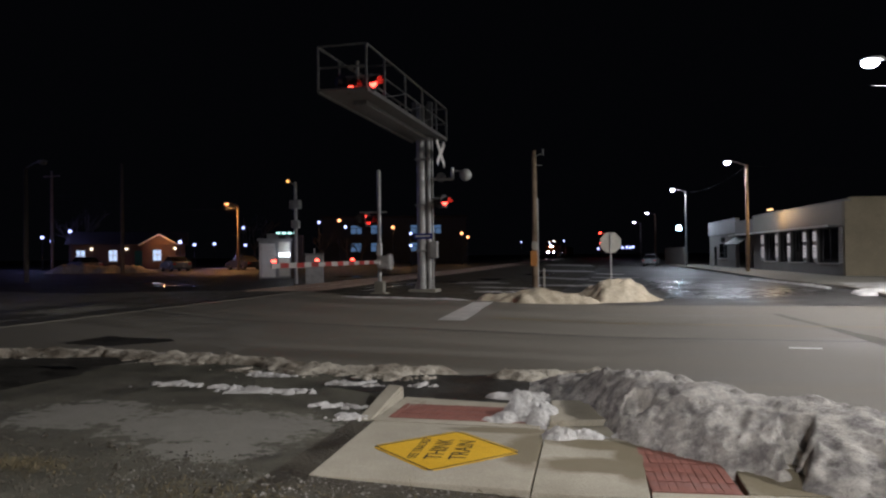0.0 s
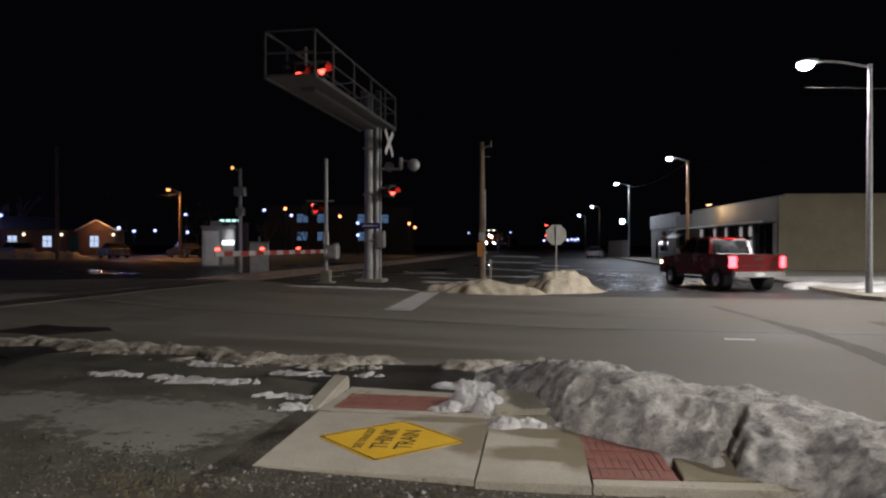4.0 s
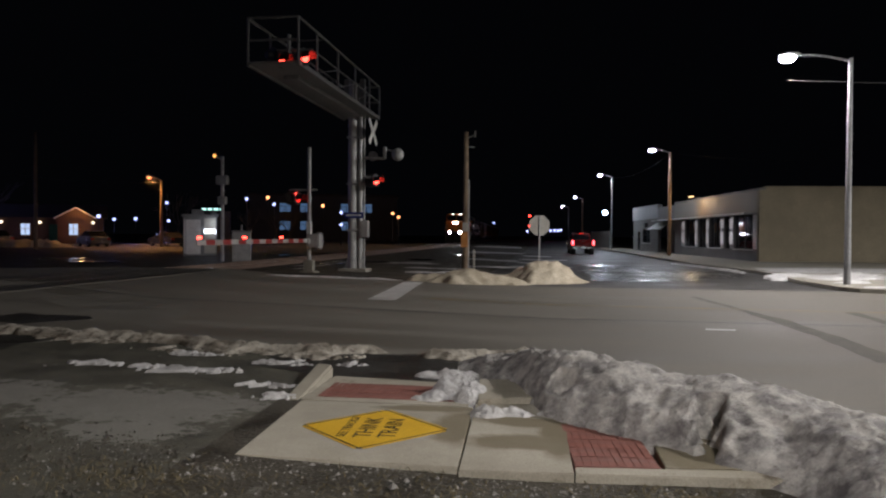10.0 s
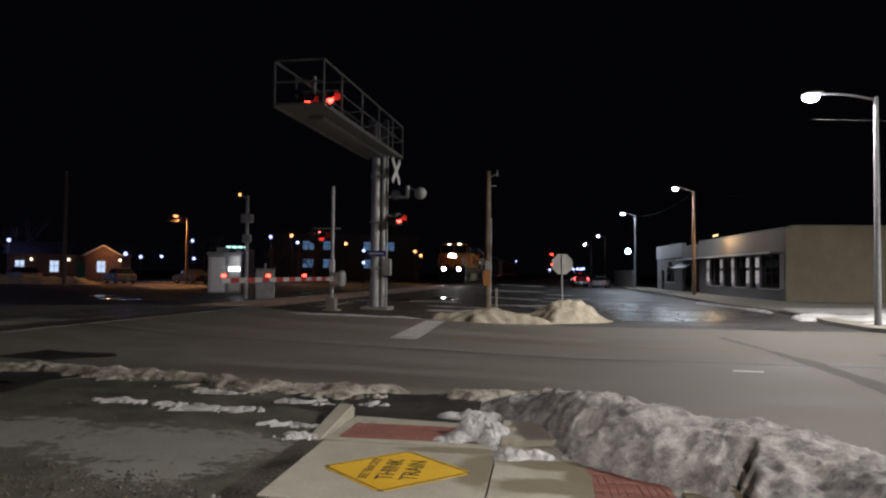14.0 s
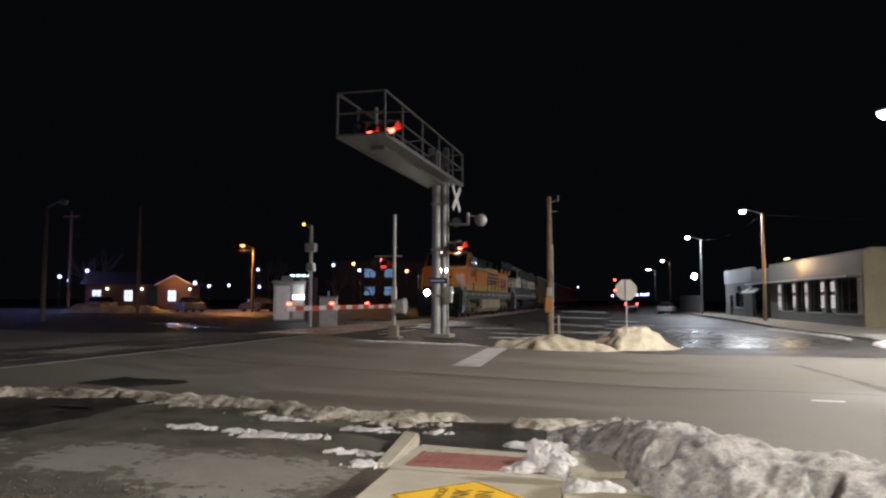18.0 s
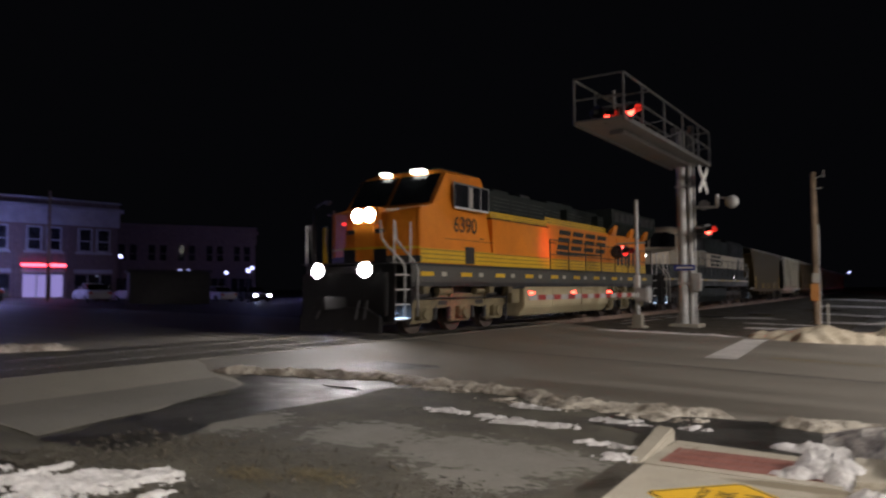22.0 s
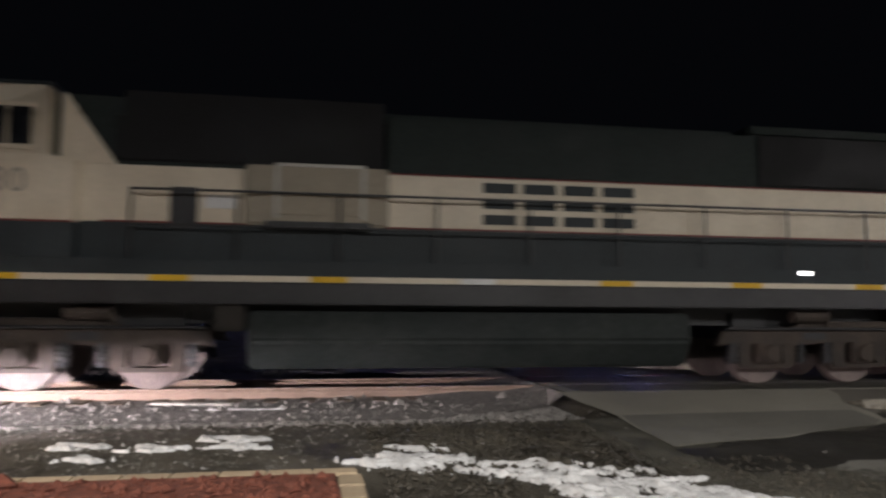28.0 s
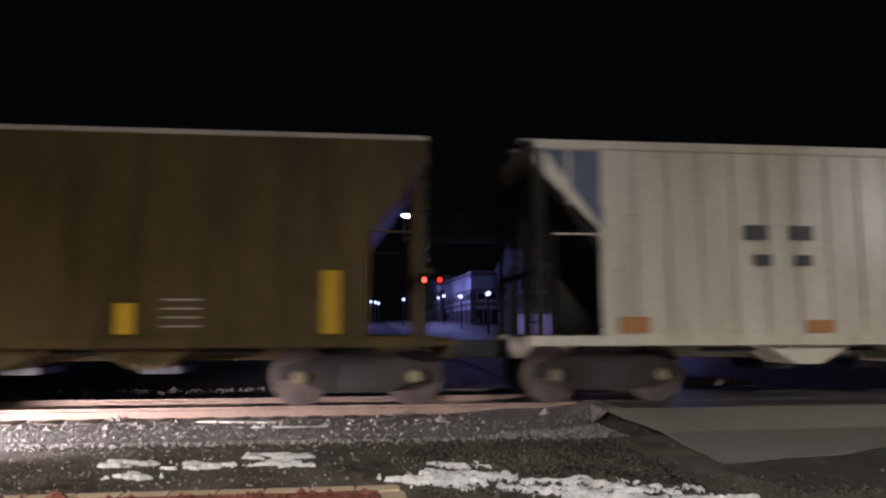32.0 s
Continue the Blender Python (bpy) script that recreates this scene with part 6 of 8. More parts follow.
t = thing("house", pose(-51.5, 73.2, 0.5, 0, 0, 33), "small brown clapboard house with a gabled porch and lit windows", "house")
part("wall", boxes((-9.5, 2.6, 0, 8, 0, 2.9)), HOUSEWALL, t)
bm = bmesh.new()
prism(bm, [(-0.5, 2.85), (4, 4.4), (8.5, 2.85)], "x", -9.9, 3.0)
part("roof", bm, ROOFING, t)
part("porch_wall", boxes((-1.85, 1.65, -1.6, 0, 0, 2.8)), HOUSEWALL, t)
bm = bmesh.new()
prism(bm, [(-2.1, 2.75), (-0.1, 3.85), (1.9, 2.75)], "y", -1.9, 2.5)
part("porch_roof", bm, HOUSEWALL, t, "tan gable over the porch")
part("gable_trim", rods(((-2.2, -1.95, 2.72), (-0.1, -1.95, 3.92), 0.08), ((2.0, -1.95, 2.72), (-0.1, -1.95, 3.92), 0.08)), CREAMTRIM, t)
part("door", boxes((-2.75, -1.9, -0.07, 0.1, 0, 2.1)), GREENP, t, "green door")
for x, y in ((-0.3, -1.64), (-5.0, -0.04), (-8.3, -0.04)):
    part("window", boxes((x - 0.42, x + 0.42, y - 0.03, y, 0.95, 2.15)), WIN_HOUSE, t, "lit window")
    part("window_frame", boxes((x - 0.56, x + 0.56, y - 0.045, y - 0.032, 1.57, 1.63), (x - 0.03, x + 0.03, y - 0.045, y - 0.032, 1.0, 2.2)), CREAMTRIM, t)
for x in (-7.2, 1.6, -3.6):
    part("wall_lamp", made(ball, (x, -1.75 if x > -3 else -0.2, 2.3), 0.16), WIN_WARM, t, "lit wall lamp")
lamp_light("lamp_light", (0.5, -3.2, 3.2), 110, (1.0, 0.5, 0.18), t, 0.2)


def brick_block(name, m, L, D, H, bays, label, lit=True, frames=None):
    """A two-storey brick shop block: pale cornice, paired sash windows, piers and a shopfront; its front faces local -y."""
    t = thing(name, m, label, "building")
    stone = frames or BLUEWHITE
    part("wall", boxes((0, L, 0, D, 0, H - 0.9)), BRICKWALL, t, "dark brick wall")
    part("cornice", boxes((-0.15, L + 0.15, -0.15, D + 0.1, H - 2.3, H - 0.9, 0.04), (-0.4, L + 0.4, -0.4, D + 0.2, H - 0.9, H - 0.55, 0.04)), stone, t, "pale stone cornice")
    part("parapet", boxes((-0.1, L + 0.1, -0.1, D, H - 0.55, H - 0.1)), BRICKWALL, t)
    part("coping", boxes((-0.2, L + 0.2, -0.2, D + 0.1, H - 0.1, H + 0.05, 0.02)), stone, t)
    bw = L / bays
    for side in ("front", "side"):
        n, w = (bays, bw) if side == "front" else (max(1, round(D / bw)), D / max(1, round(D / bw)))
        for k in range(n):
            c = (k + 0.5) * w
            def put(u0, u1, d0, d1, z0, z1):
                return (u0, u1, -d1, -d0, z0, z1) if side == "front" else (-d1, -d0, u0, u1, z0, z1)
            part("pier", boxes(put(k * w - 0.25, k * w + 0.25, 0, 0.12, 0, H - 2.3)), BRICKWALL, t)
            for s in (-1, 1):
                x = c + s * w * 0.19
                part("window_frame", boxes(put(x - w * 0.15, x + w * 0.15, 0.0, 0.07, H * 0.5, H - 2.5)), stone, t, "white sash frame")
                part("pane", boxes(put(x - w * 0.11, x + w * 0.11, 0.07, 0.085, H * 0.5 + 0.15, H * 0.5 + 0.95), put(x - w * 0.11, x + w * 0.11, 0.07, 0.085, H * 0.5 + 1.05, H - 2.65)), DARKGLASS, t)
            part("window_sill", boxes(put(c - w * 0.38, c + w * 0.38, 0, 0.14, H * 0.5 - 0.2, H * 0.5)), stone, t)
            part("shop_window", boxes(put(c - w * 0.38, c + w * 0.38, 0.0, 0.06, 0.6, 2.6)), DARKGLASS if k % 2 or not lit else WIN_BLUE_D, t)
            for u in (-0.13, 0.13):
                part("shop_mullion", boxes(put(c + w * u - 0.05, c + w * u + 0.05, 0.06, 0.1, 0.6, 2.6)), stone, t)
            part("transom", boxes(put(c - w * 0.4, c + w * 0.4, 0.0, 0.09, 2.75, 3.1)), stone, t)
            if lit and side == "front" and (bays == 1 or k % 3 == 1):
                part("neon_band", boxes(put(c - w * 0.42, c + w * 0.42, 0.1, 0.17, 3.3, 3.55)), NEON_RED, t, "lit red neon band") if bays > 1 else part("neon_window", boxes(put(c - w * 0.3, c - w * 0.05, 0.07, 0.1, 0.9, 2.4)), NEON_VIOLET, t, "violet lit window")
    if lit:
        part("neon_sign", boxes((L * 0.3, L * 0.42, -0.3, -0.15, 1.6, 2.3)), NEON_BLUE, t, "lit blue window sign, wording unreadable")
    return t


NEON_VIOLET = glow("violet_window", (0.22, 0.12, 1.0), 1.2)
WIN_BLUE_D = glow("shop_window_lit", (0.50, 0.42, 1.0), 0.4)
# shop block at the street corner, its front towards the railway
brick_block("brick_shops", pose(-67.6, 14.4, 0.5, 0, 0, 82), 26, 24, 9.4, 6, "two-storey brick shop block with pale cornice and red neon bands")
brick_block("brick_shops", pose(-85.9, 53.2, 0.6, 0, 0, 60), 18, 14, 9.6, 5, "dark three-storey building beyond the shops", False, BRICKWALL)
brick_block("brick_shops", pose(-93.2, 14.6, 1.6, 0, 0, 92), 16, 22, 7.6, 4, "pale brick shops further along the cross road", False)
brick_block("brick_shops", pose(-118, 13.4, 2.4, 0, 0, 92), 16, 26, 8.0, 4, "far brick shops along the cross road", False)
brick_block("corner_shop", pose(-67.9, -7.0, 0.8, 0, 0, 91), 5.0, 22, 9.3, 1, "narrow ornate brick shop with pale stone frames and blue lit windows", True)
brick_block("brick_shops", pose(-93, -12.5, 1.8, 0, 0, 91), 10.5, 24, 7.5, 3, "low brick shops across the road", False)
patch("snow_patch", [(-58, -7.5), (-52, -6.5), (-52, -2.5), (-60, -1.8)], SNOW, "old snow on the far roadside", 0.03, 0.7, 130, "snow", n=8, kind="")
patch("lit_snow", [(-46, 72), (-41, 70), (-34, 72), (-33, 76), (-44, 78)], SNOW, "thin snow lit by the sodium lamp beside the house", 0.05, 0.8, 131, "snow", n=8, kind="")
snow_bank("snow_bank", [(-50, 54), (-46, 55.5), (-43, 57.2), (-40.5, 58)], 1.1, 0.7, SNOW_S, "long heap of old snow before the house", 133, 0.3, 14)
patch("snow_patch", [(-62, 64), (-48, 68), (-47.5, 69), (-62, 65.4)], SNOW, "line of snow before the house", 0.05, 0.3, 132, "snow", n=8, kind="")
t = thing("dark_shed", pose(-50, 36, 0.48, 0, 0, 60), "small dark shed beyond the railway", "shed")
part("wall", boxes((-3, 3, 0, 4, 0, 2.6)), DARKMETAL, t)
part("roof", boxes((-3.2, 3.2, -0.2, 4.2, 2.6, 2.8, 0.02)), ROOFING, t)
t = thing("office_building", pose(-52, 121, 0.5, 0, 0, 19), "long two-storey office building with bluish lit windows", "building")
part("wall", boxes((0, 26, 0, 12, 0, 8.0)), surf("dark_panel_wall", (0.05, 0.05, 0.055), (0.08, 0.08, 0.085), 0.5, (0.6, 0.8), 0.1), t)
part("roof", boxes((-0.4, 26.4, -0.4, 12.4, 8.0, 8.4)), ROOFING, t)
for k in range(7):
    for z in (2.0, 5.2):
        if k in (1, 2, 4) or (k == 5 and z > 4):
            part("window", boxes((1.5 + k * 3.6, 3.4 + k * 3.6, -0.05, 0.0, z, z + 1.5)), WIN_BLUE, t, "bluish lit window")
            part("window_frame", boxes((1.42 + k * 3.6, 3.48 + k * 3.6, -0.1, -0.06, z + 0.95, z + 1.03), (2.4 + k * 3.6, 2.5 + k * 3.6, -0.1, -0.06, z, z + 0.95)), DARKMETAL, t)
t = thing("canopy_building", pose(-40, 84, 0.45, 0, 0, 24), "low building with a lit roof edge behind the bungalow", "building")
part("wall", boxes((-2.4, 1.2, 0, 6, 0, 4.0)), BLACKP, t)
part("lit_edge", boxes(*[(-2.1 + k * 0.7, -1.6 + k * 0.7, -0.1, 0.0, 4.1, 4.35) for k in range(4)]), glow("greenish_tubes", (0.55, 1.0, 0.85), 2.2), t, "greenish tube lights")


# ---- bare trees behind the bungalow ----
def bare_tree(x, y, h, seed):
    rng = random.Random(seed)
    t = thing("bare_tree", pose(x, y, gz(x, y)), "bare winter tree with thin pale branches", "tree", "bare trees")
    trunk, twigs = bmesh.new(), bmesh.new()
    rod(trunk, (0, 0, -0.2), (0, 0, h * 0.35), 0.2, 0.13, 8)

    def grow(bm, p, d, length, r, depth):
        q = p + d * length
        rod(bm, p, q, r, r * 0.6, 5)
        if depth:
            for _ in range(3 if depth > 1 else 4):
                nd = (d + Vector((rng.uniform(-0.8, 0.8), rng.uniform(-0.8, 0.8), rng.uniform(-0.1, 0.6)))).normalized()
                grow(twigs if depth < 3 else bm, p.lerp(q, rng.uniform(0.6, 1.0)), nd, length * rng.uniform(0.55, 0.8), r * 0.5, depth - 1)
    for k in range(5):
        a = k * 1.26 + rng.uniform(-0.3, 0.3)
        grow(trunk, Vector((0, 0, h * rng.uniform(0.22, 0.35))), Vector((math.cos(a) * 0.7, math.sin(a) * 0.7, 0.9)).normalized(), h * 0.28, 0.08, 3)
    part("trunk", trunk, BARK, t)
    part("crown", twigs, BARK, t, "thin bare twigs")


for i, (x, y, h) in enumerate(((-42, 98, 6), (-39, 100, 5.5), (-36.5, 99, 6), (-63, 74, 8), (-54, 100, 9))):
    bare_tree(x, y, h, i + 5)


# ---- the train; every vehicle's space: origin at its front coupler on the rail head, +y to its rear, +x to the near side ----
def disc(bm, at, r):
    """A flat lens that faces ahead, along -y."""
    bmesh.ops.create_circle(bm, cap_ends=True, segments=24, radius=r, matrix=pose(*at, 90))


def wheelset(parent, y, r, gauge=0.7525, steel=WHEEL):
    bm = bmesh.new()
    rod(bm, (-1.1, 0, 0), (1.1, 0, 0), 0.08, seg=10)
    for s in (-1, 1):
        rod(bm, (s * gauge - 0.07, 0, 0), (s * gauge + 0.07, 0, 0), r, seg=32)
        rod(bm, (s * (gauge - 0.07) - s * 0.02, 0, 0), (s * (gauge - 0.07), 0, 0), r + 0.03, seg=32)
        rod(bm, (s * (gauge + 0.07), 0, 0), (s * (gauge + 0.075), 0, 0), r * 0.78, r * 0.74, 28)
        rod(bm, (s * (gauge + 0.07), 0, 0), (s * (gauge + 0.14), 0, 0), r * 0.26, r * 0.2, 16)
        for k in range(3):
            a = k * 2.094
            rod(bm, (s * (gauge + 0.07), r * 0.48 * math.cos(a), r * 0.48 * math.sin(a)), (s * (gauge + 0.085), r * 0.48 * math.cos(a), r * 0.48 * math.sin(a)), r * 0.09, seg=8)
    ob = part("wheelset", bm, steel, parent, "steel wheelset with worn bright treads", True)
    for p in ob.data.polygons:
        p.use_smooth = False
    ob.location = (0, y, r)
    return ob


def loco_truck(parent, yc, material, ax=2.0, springs=True, steel=WHEEL):
    """A three-axle truck: cast side frames, journal boxes, springs and brake gear, with wheelsets."""
    for s in (-1, 1):
        bm = bmesh.new()
        x0, x1 = sorted((s * 0.98, s * 1.16))
        prism(bm, [(yc - 2.75, 0.66), (yc - 2.62, 0.92), (yc - 1.3, 0.96), (yc - 1.1, 1.08), (yc + 1.1, 1.08), (yc + 1.3, 0.96), (yc + 2.62, 0.92), (yc + 2.75, 0.66), (yc + 2.2, 0.70), (yc + 1.3, 0.66), (yc + 0.6, 0.72), (yc - 0.6, 0.72), (yc - 1.3, 0.66), (yc - 2.2, 0.70)], "x", x0, x1)
        bmesh.ops.bevel(bm, geom=[e for e in bm.edges if abs(e.verts[0].co.x - e.verts[1].co.x) < 1e-4], offset=0.025, segments=1, affect="EDGES")
        part("side_frame", bm, material, parent, "cast steel truck side frame")
        for dy in (-ax, 0.0, ax):
            for k in (-1, 1):
                bm = bmesh.new()
                u = yc + dy + k * 0.42
                prism(bm, [(u - 0.14, 0.74), (u + 0.14, 0.74), (u + 0.10, 0.34), (u - 0.10, 0.34)], "x", s * 1.0, s * 1.13)
                part("pedestal", bm, material, parent, "pedestal leg of the side frame")
            part("pedestal_tie", boxes((s * 1.03, s * 1.1, yc + dy - 0.5, yc + dy + 0.5, 0.28, 0.35, 0.01)), material, parent)
        for dy in (-ax * 0.5, ax * 0.5):
            part("frame_window", boxes((s * 1.161, s * 1.168, yc + dy - 0.22, yc + dy + 0.22, 0.76, 0.88, 0.003)), DARKMETAL, parent, "dark opening in the side frame")
        for dy in (-ax, 0.0, ax):
            bm = bmesh.new()
            box(bm, s * 1.02, s * 1.24, yc + dy - 0.22, yc + dy + 0.22, 0.38, 0.72, 0.03)
            rod(bm, (s * 1.26, yc + dy, 0.54), (s * 1.31, yc + dy, 0.54), 0.15, 0.13, 14)
            part("journal_box", bm, material, parent)
            if springs:
                for k in (-0.64, 0.64):
                    bm = bmesh.new()
                    rod(bm, (s * 1.12, yc + dy + k, 0.36), (s * 1.12, yc + dy + k, 0.72), 0.06, seg=8)
                    for i in range(4):
                        rod(bm, (s * 1.12, yc + dy + k, 0.40 + i * 0.08), (s * 1.12, yc + dy + k, 0.435 + i * 0.08), 0.09, seg=10)
                    part("spring", bm, DARKMETAL, parent)
        for dy in (-1.0, 1.0):
            bm = bmesh.new()
            rod(bm, (s * 1.2, yc + dy - 0.35, 1.16), (s * 1.2, yc + dy + 0.25, 1.16), 0.11, seg=12)
            rod(bm, (s * 1.2, yc + dy + 0.25, 1.16), (s * 1.2, yc + dy + 0.3, 1.16), 0.13, seg=12)
            bar(bm, (s * 1.18, yc + dy + 0.3, 1.14), (s * 1.1, yc + dy + 0.5, 0.6), 0.05, 0.07)
            part("brake_cylinder", bm, material, parent)
        part("pipe", rods(((s * 1.22, yc - 2.6, 0.95), (s * 1.22, yc + 2.6, 0.95), 0.025)), DARKMETAL, parent)
    part("bolster", boxes((-0.9, 0.9, yc - 2.3, yc + 2.3, 0.75, 1.2)), DARKMETAL, parent)
    return [wheelset(parent, yc + dy, 0.53, steel=steel) for dy in (-ax, 0.0, ax)]


def handrail(parent, s, x, y0, y1, z0, z1, n, mid=True, material=LOCOBLACK):
    for k in range(n + 1):
        y = y0 + (y1 - y0) * k / n
        part("handrail_post", rods(((s * x, y, z0), (s * x, y, z1), 0.022, 0.02, 6)), material, parent)
    rr = [((s * x, y0, z1), (s * x, y1, z1), 0.02, 0.02, 6)]
    if mid:
        rr.append(((s * x, y0, (z0 + z1) / 2), (s * x, y1, (z0 + z1) / 2), 0.016, 0.016, 6))
    part("handrail", rods(*rr), material, parent)


def step_well(parent, y, s, frame_mat, lit=True):
    """Corner steps with bright edges and a small light on the lowest tread."""
    for k in range(4):
        z = 0.42 + k * 0.38
        part("step", boxes((s * 1.02, s * 1.5, y - 0.3, y + 0.3, z, z + 0.035)), ALU, parent, "bright step edge")
    part("step_frame", boxes((s * 0.98, s * 1.02, y - 0.36, y + 0.36, 0.3, 1.8)), LOCOBLACK, parent)
    for d in (-0.36, 0.33):
        part("step_stile", boxes((s * 1.05, s * 1.52, y + d, y + d + 0.03, 0.38, 1.85)), frame_mat, parent)
        part("grab_rail", rods(((s * 1.5, y + d, 1.85), (s * 1.5, y + d, 2.95), 0.022)), ALU, parent, "pale grab rail")
    if lit:
        part("step_light", boxes((s * 1.1, s * 1.48, y - 0.28, y + 0.28, 0.46, 0.475), (s * 1.06, s * 1.075, y - 0.26, y + 0.26, 0.47, 0.62)), STEPLIGHT, parent, "lit bluish step light")


def stair_rail(parent, y, s, material, height=2.95):
    """The two bent rails beside a corner stair: upright by the nose, slanting out, then down to the lowest tread."""
    for d in (0.0, 0.62):
        bm = bmesh.new()
        tube(bm, [(s * 1.2, y - 0.55 + d, height), (s * 1.22, y - 0.52 + d, 2.5), (s * 1.3, y - 0.4 + d, 2.3), (s * 1.5, y - 0.02 + d * 0.9, 1.9), (s * 1.53, y + 0.04 + d * 0.9, 1.75), (s * 1.53, y + 0.04 + d * 0.9, 0.5)], 0.03, 8)
        part("stair_rail", bm, material, parent, "pale bent stair rail", True)


def brand(parent, y0, y1, z0, z1, x, material, lean):
    """The railway's mark: four plain blocks of slanted bars in its colour."""
    w = (y1 - y0) / 4
    rows = ((0.0, 0.24), (0.38, 0.62), (0.76, 1.0))
    for s in (-1, 1):
        for k in range(4):
            a, b = y0 + k * w, y0 + k * w + w * 0.82
            bm = bmesh.new()
            for r0, r1 in rows:
                za, zb = z0 + (z1 - z0) * r0, z0 + (z1 - z0) * r1
                prism(bm, [(a - lean * s * r0, za), (b - lean * s * r0, za), (b - lean * s * r1, zb), (a - lean * s * r1, zb)], "x", s * x, s * (x + 0.006))
            part("mark", bm, material, parent, "plain bars in place of the railway's lettering")


SILLGREY = surf("sill_grey_paint", (0.05, 0.052, 0.046), (0.085, 0.085, 0.075), 1.1, (0.45, 0.7), 0.15, fine=15)
COALBLACK = surf("coal_black_paint", (0.005, 0.005, 0.005), (0.011, 0.011, 0.011), 1.2, (0.5, 0.8), 0.1, fine=20, spec=0.25)
TANKDARK = surf("grimy_dark_green", (0.012, 0.016, 0.015), (0.03, 0.034, 0.031), 1.1, (0.55, 0.8), 0.2, fine=15, spec=0.18)


def wide_cab(t, prof, y0, yf, z0, zn, half, paint, words):
    """A full-width cab: side outline prof (y, z), and a chamfered nose from yf to y0 that reaches up to zn."""
    bm = bmesh.new()
    prism(bm, prof, "x", -half, half)
    for v in bm.verts:
        if v.co.z > 4.5:
            v.co.x *= 0.74
    bmesh.ops.bevel(bm, geom=bm.edges[:], offset=0.03, segments=2, affect="EDGES")
    part("cab", bm, paint, t, words + " cab")
    bm = bmesh.new()
    prism(bm, [(-half, y0 + 0.05), (-0.72, yf), (0.72, yf), (half, y0 + 0.05), (half, y0 + 0.3), (-half, y0 + 0.3)], "z", z0, zn)
    for v in bm.verts:
        if v.co.z > zn - 0.01 and v.co.y < y0:
            v.co.y += 0.12
            v.co.z -= 0.14
    bmesh.ops.bevel(bm, geom=bm.edges[:], offset=0.03, segments=2, affect="EDGES")
    part("nose", bm, paint, t, words + " chamfered nose")


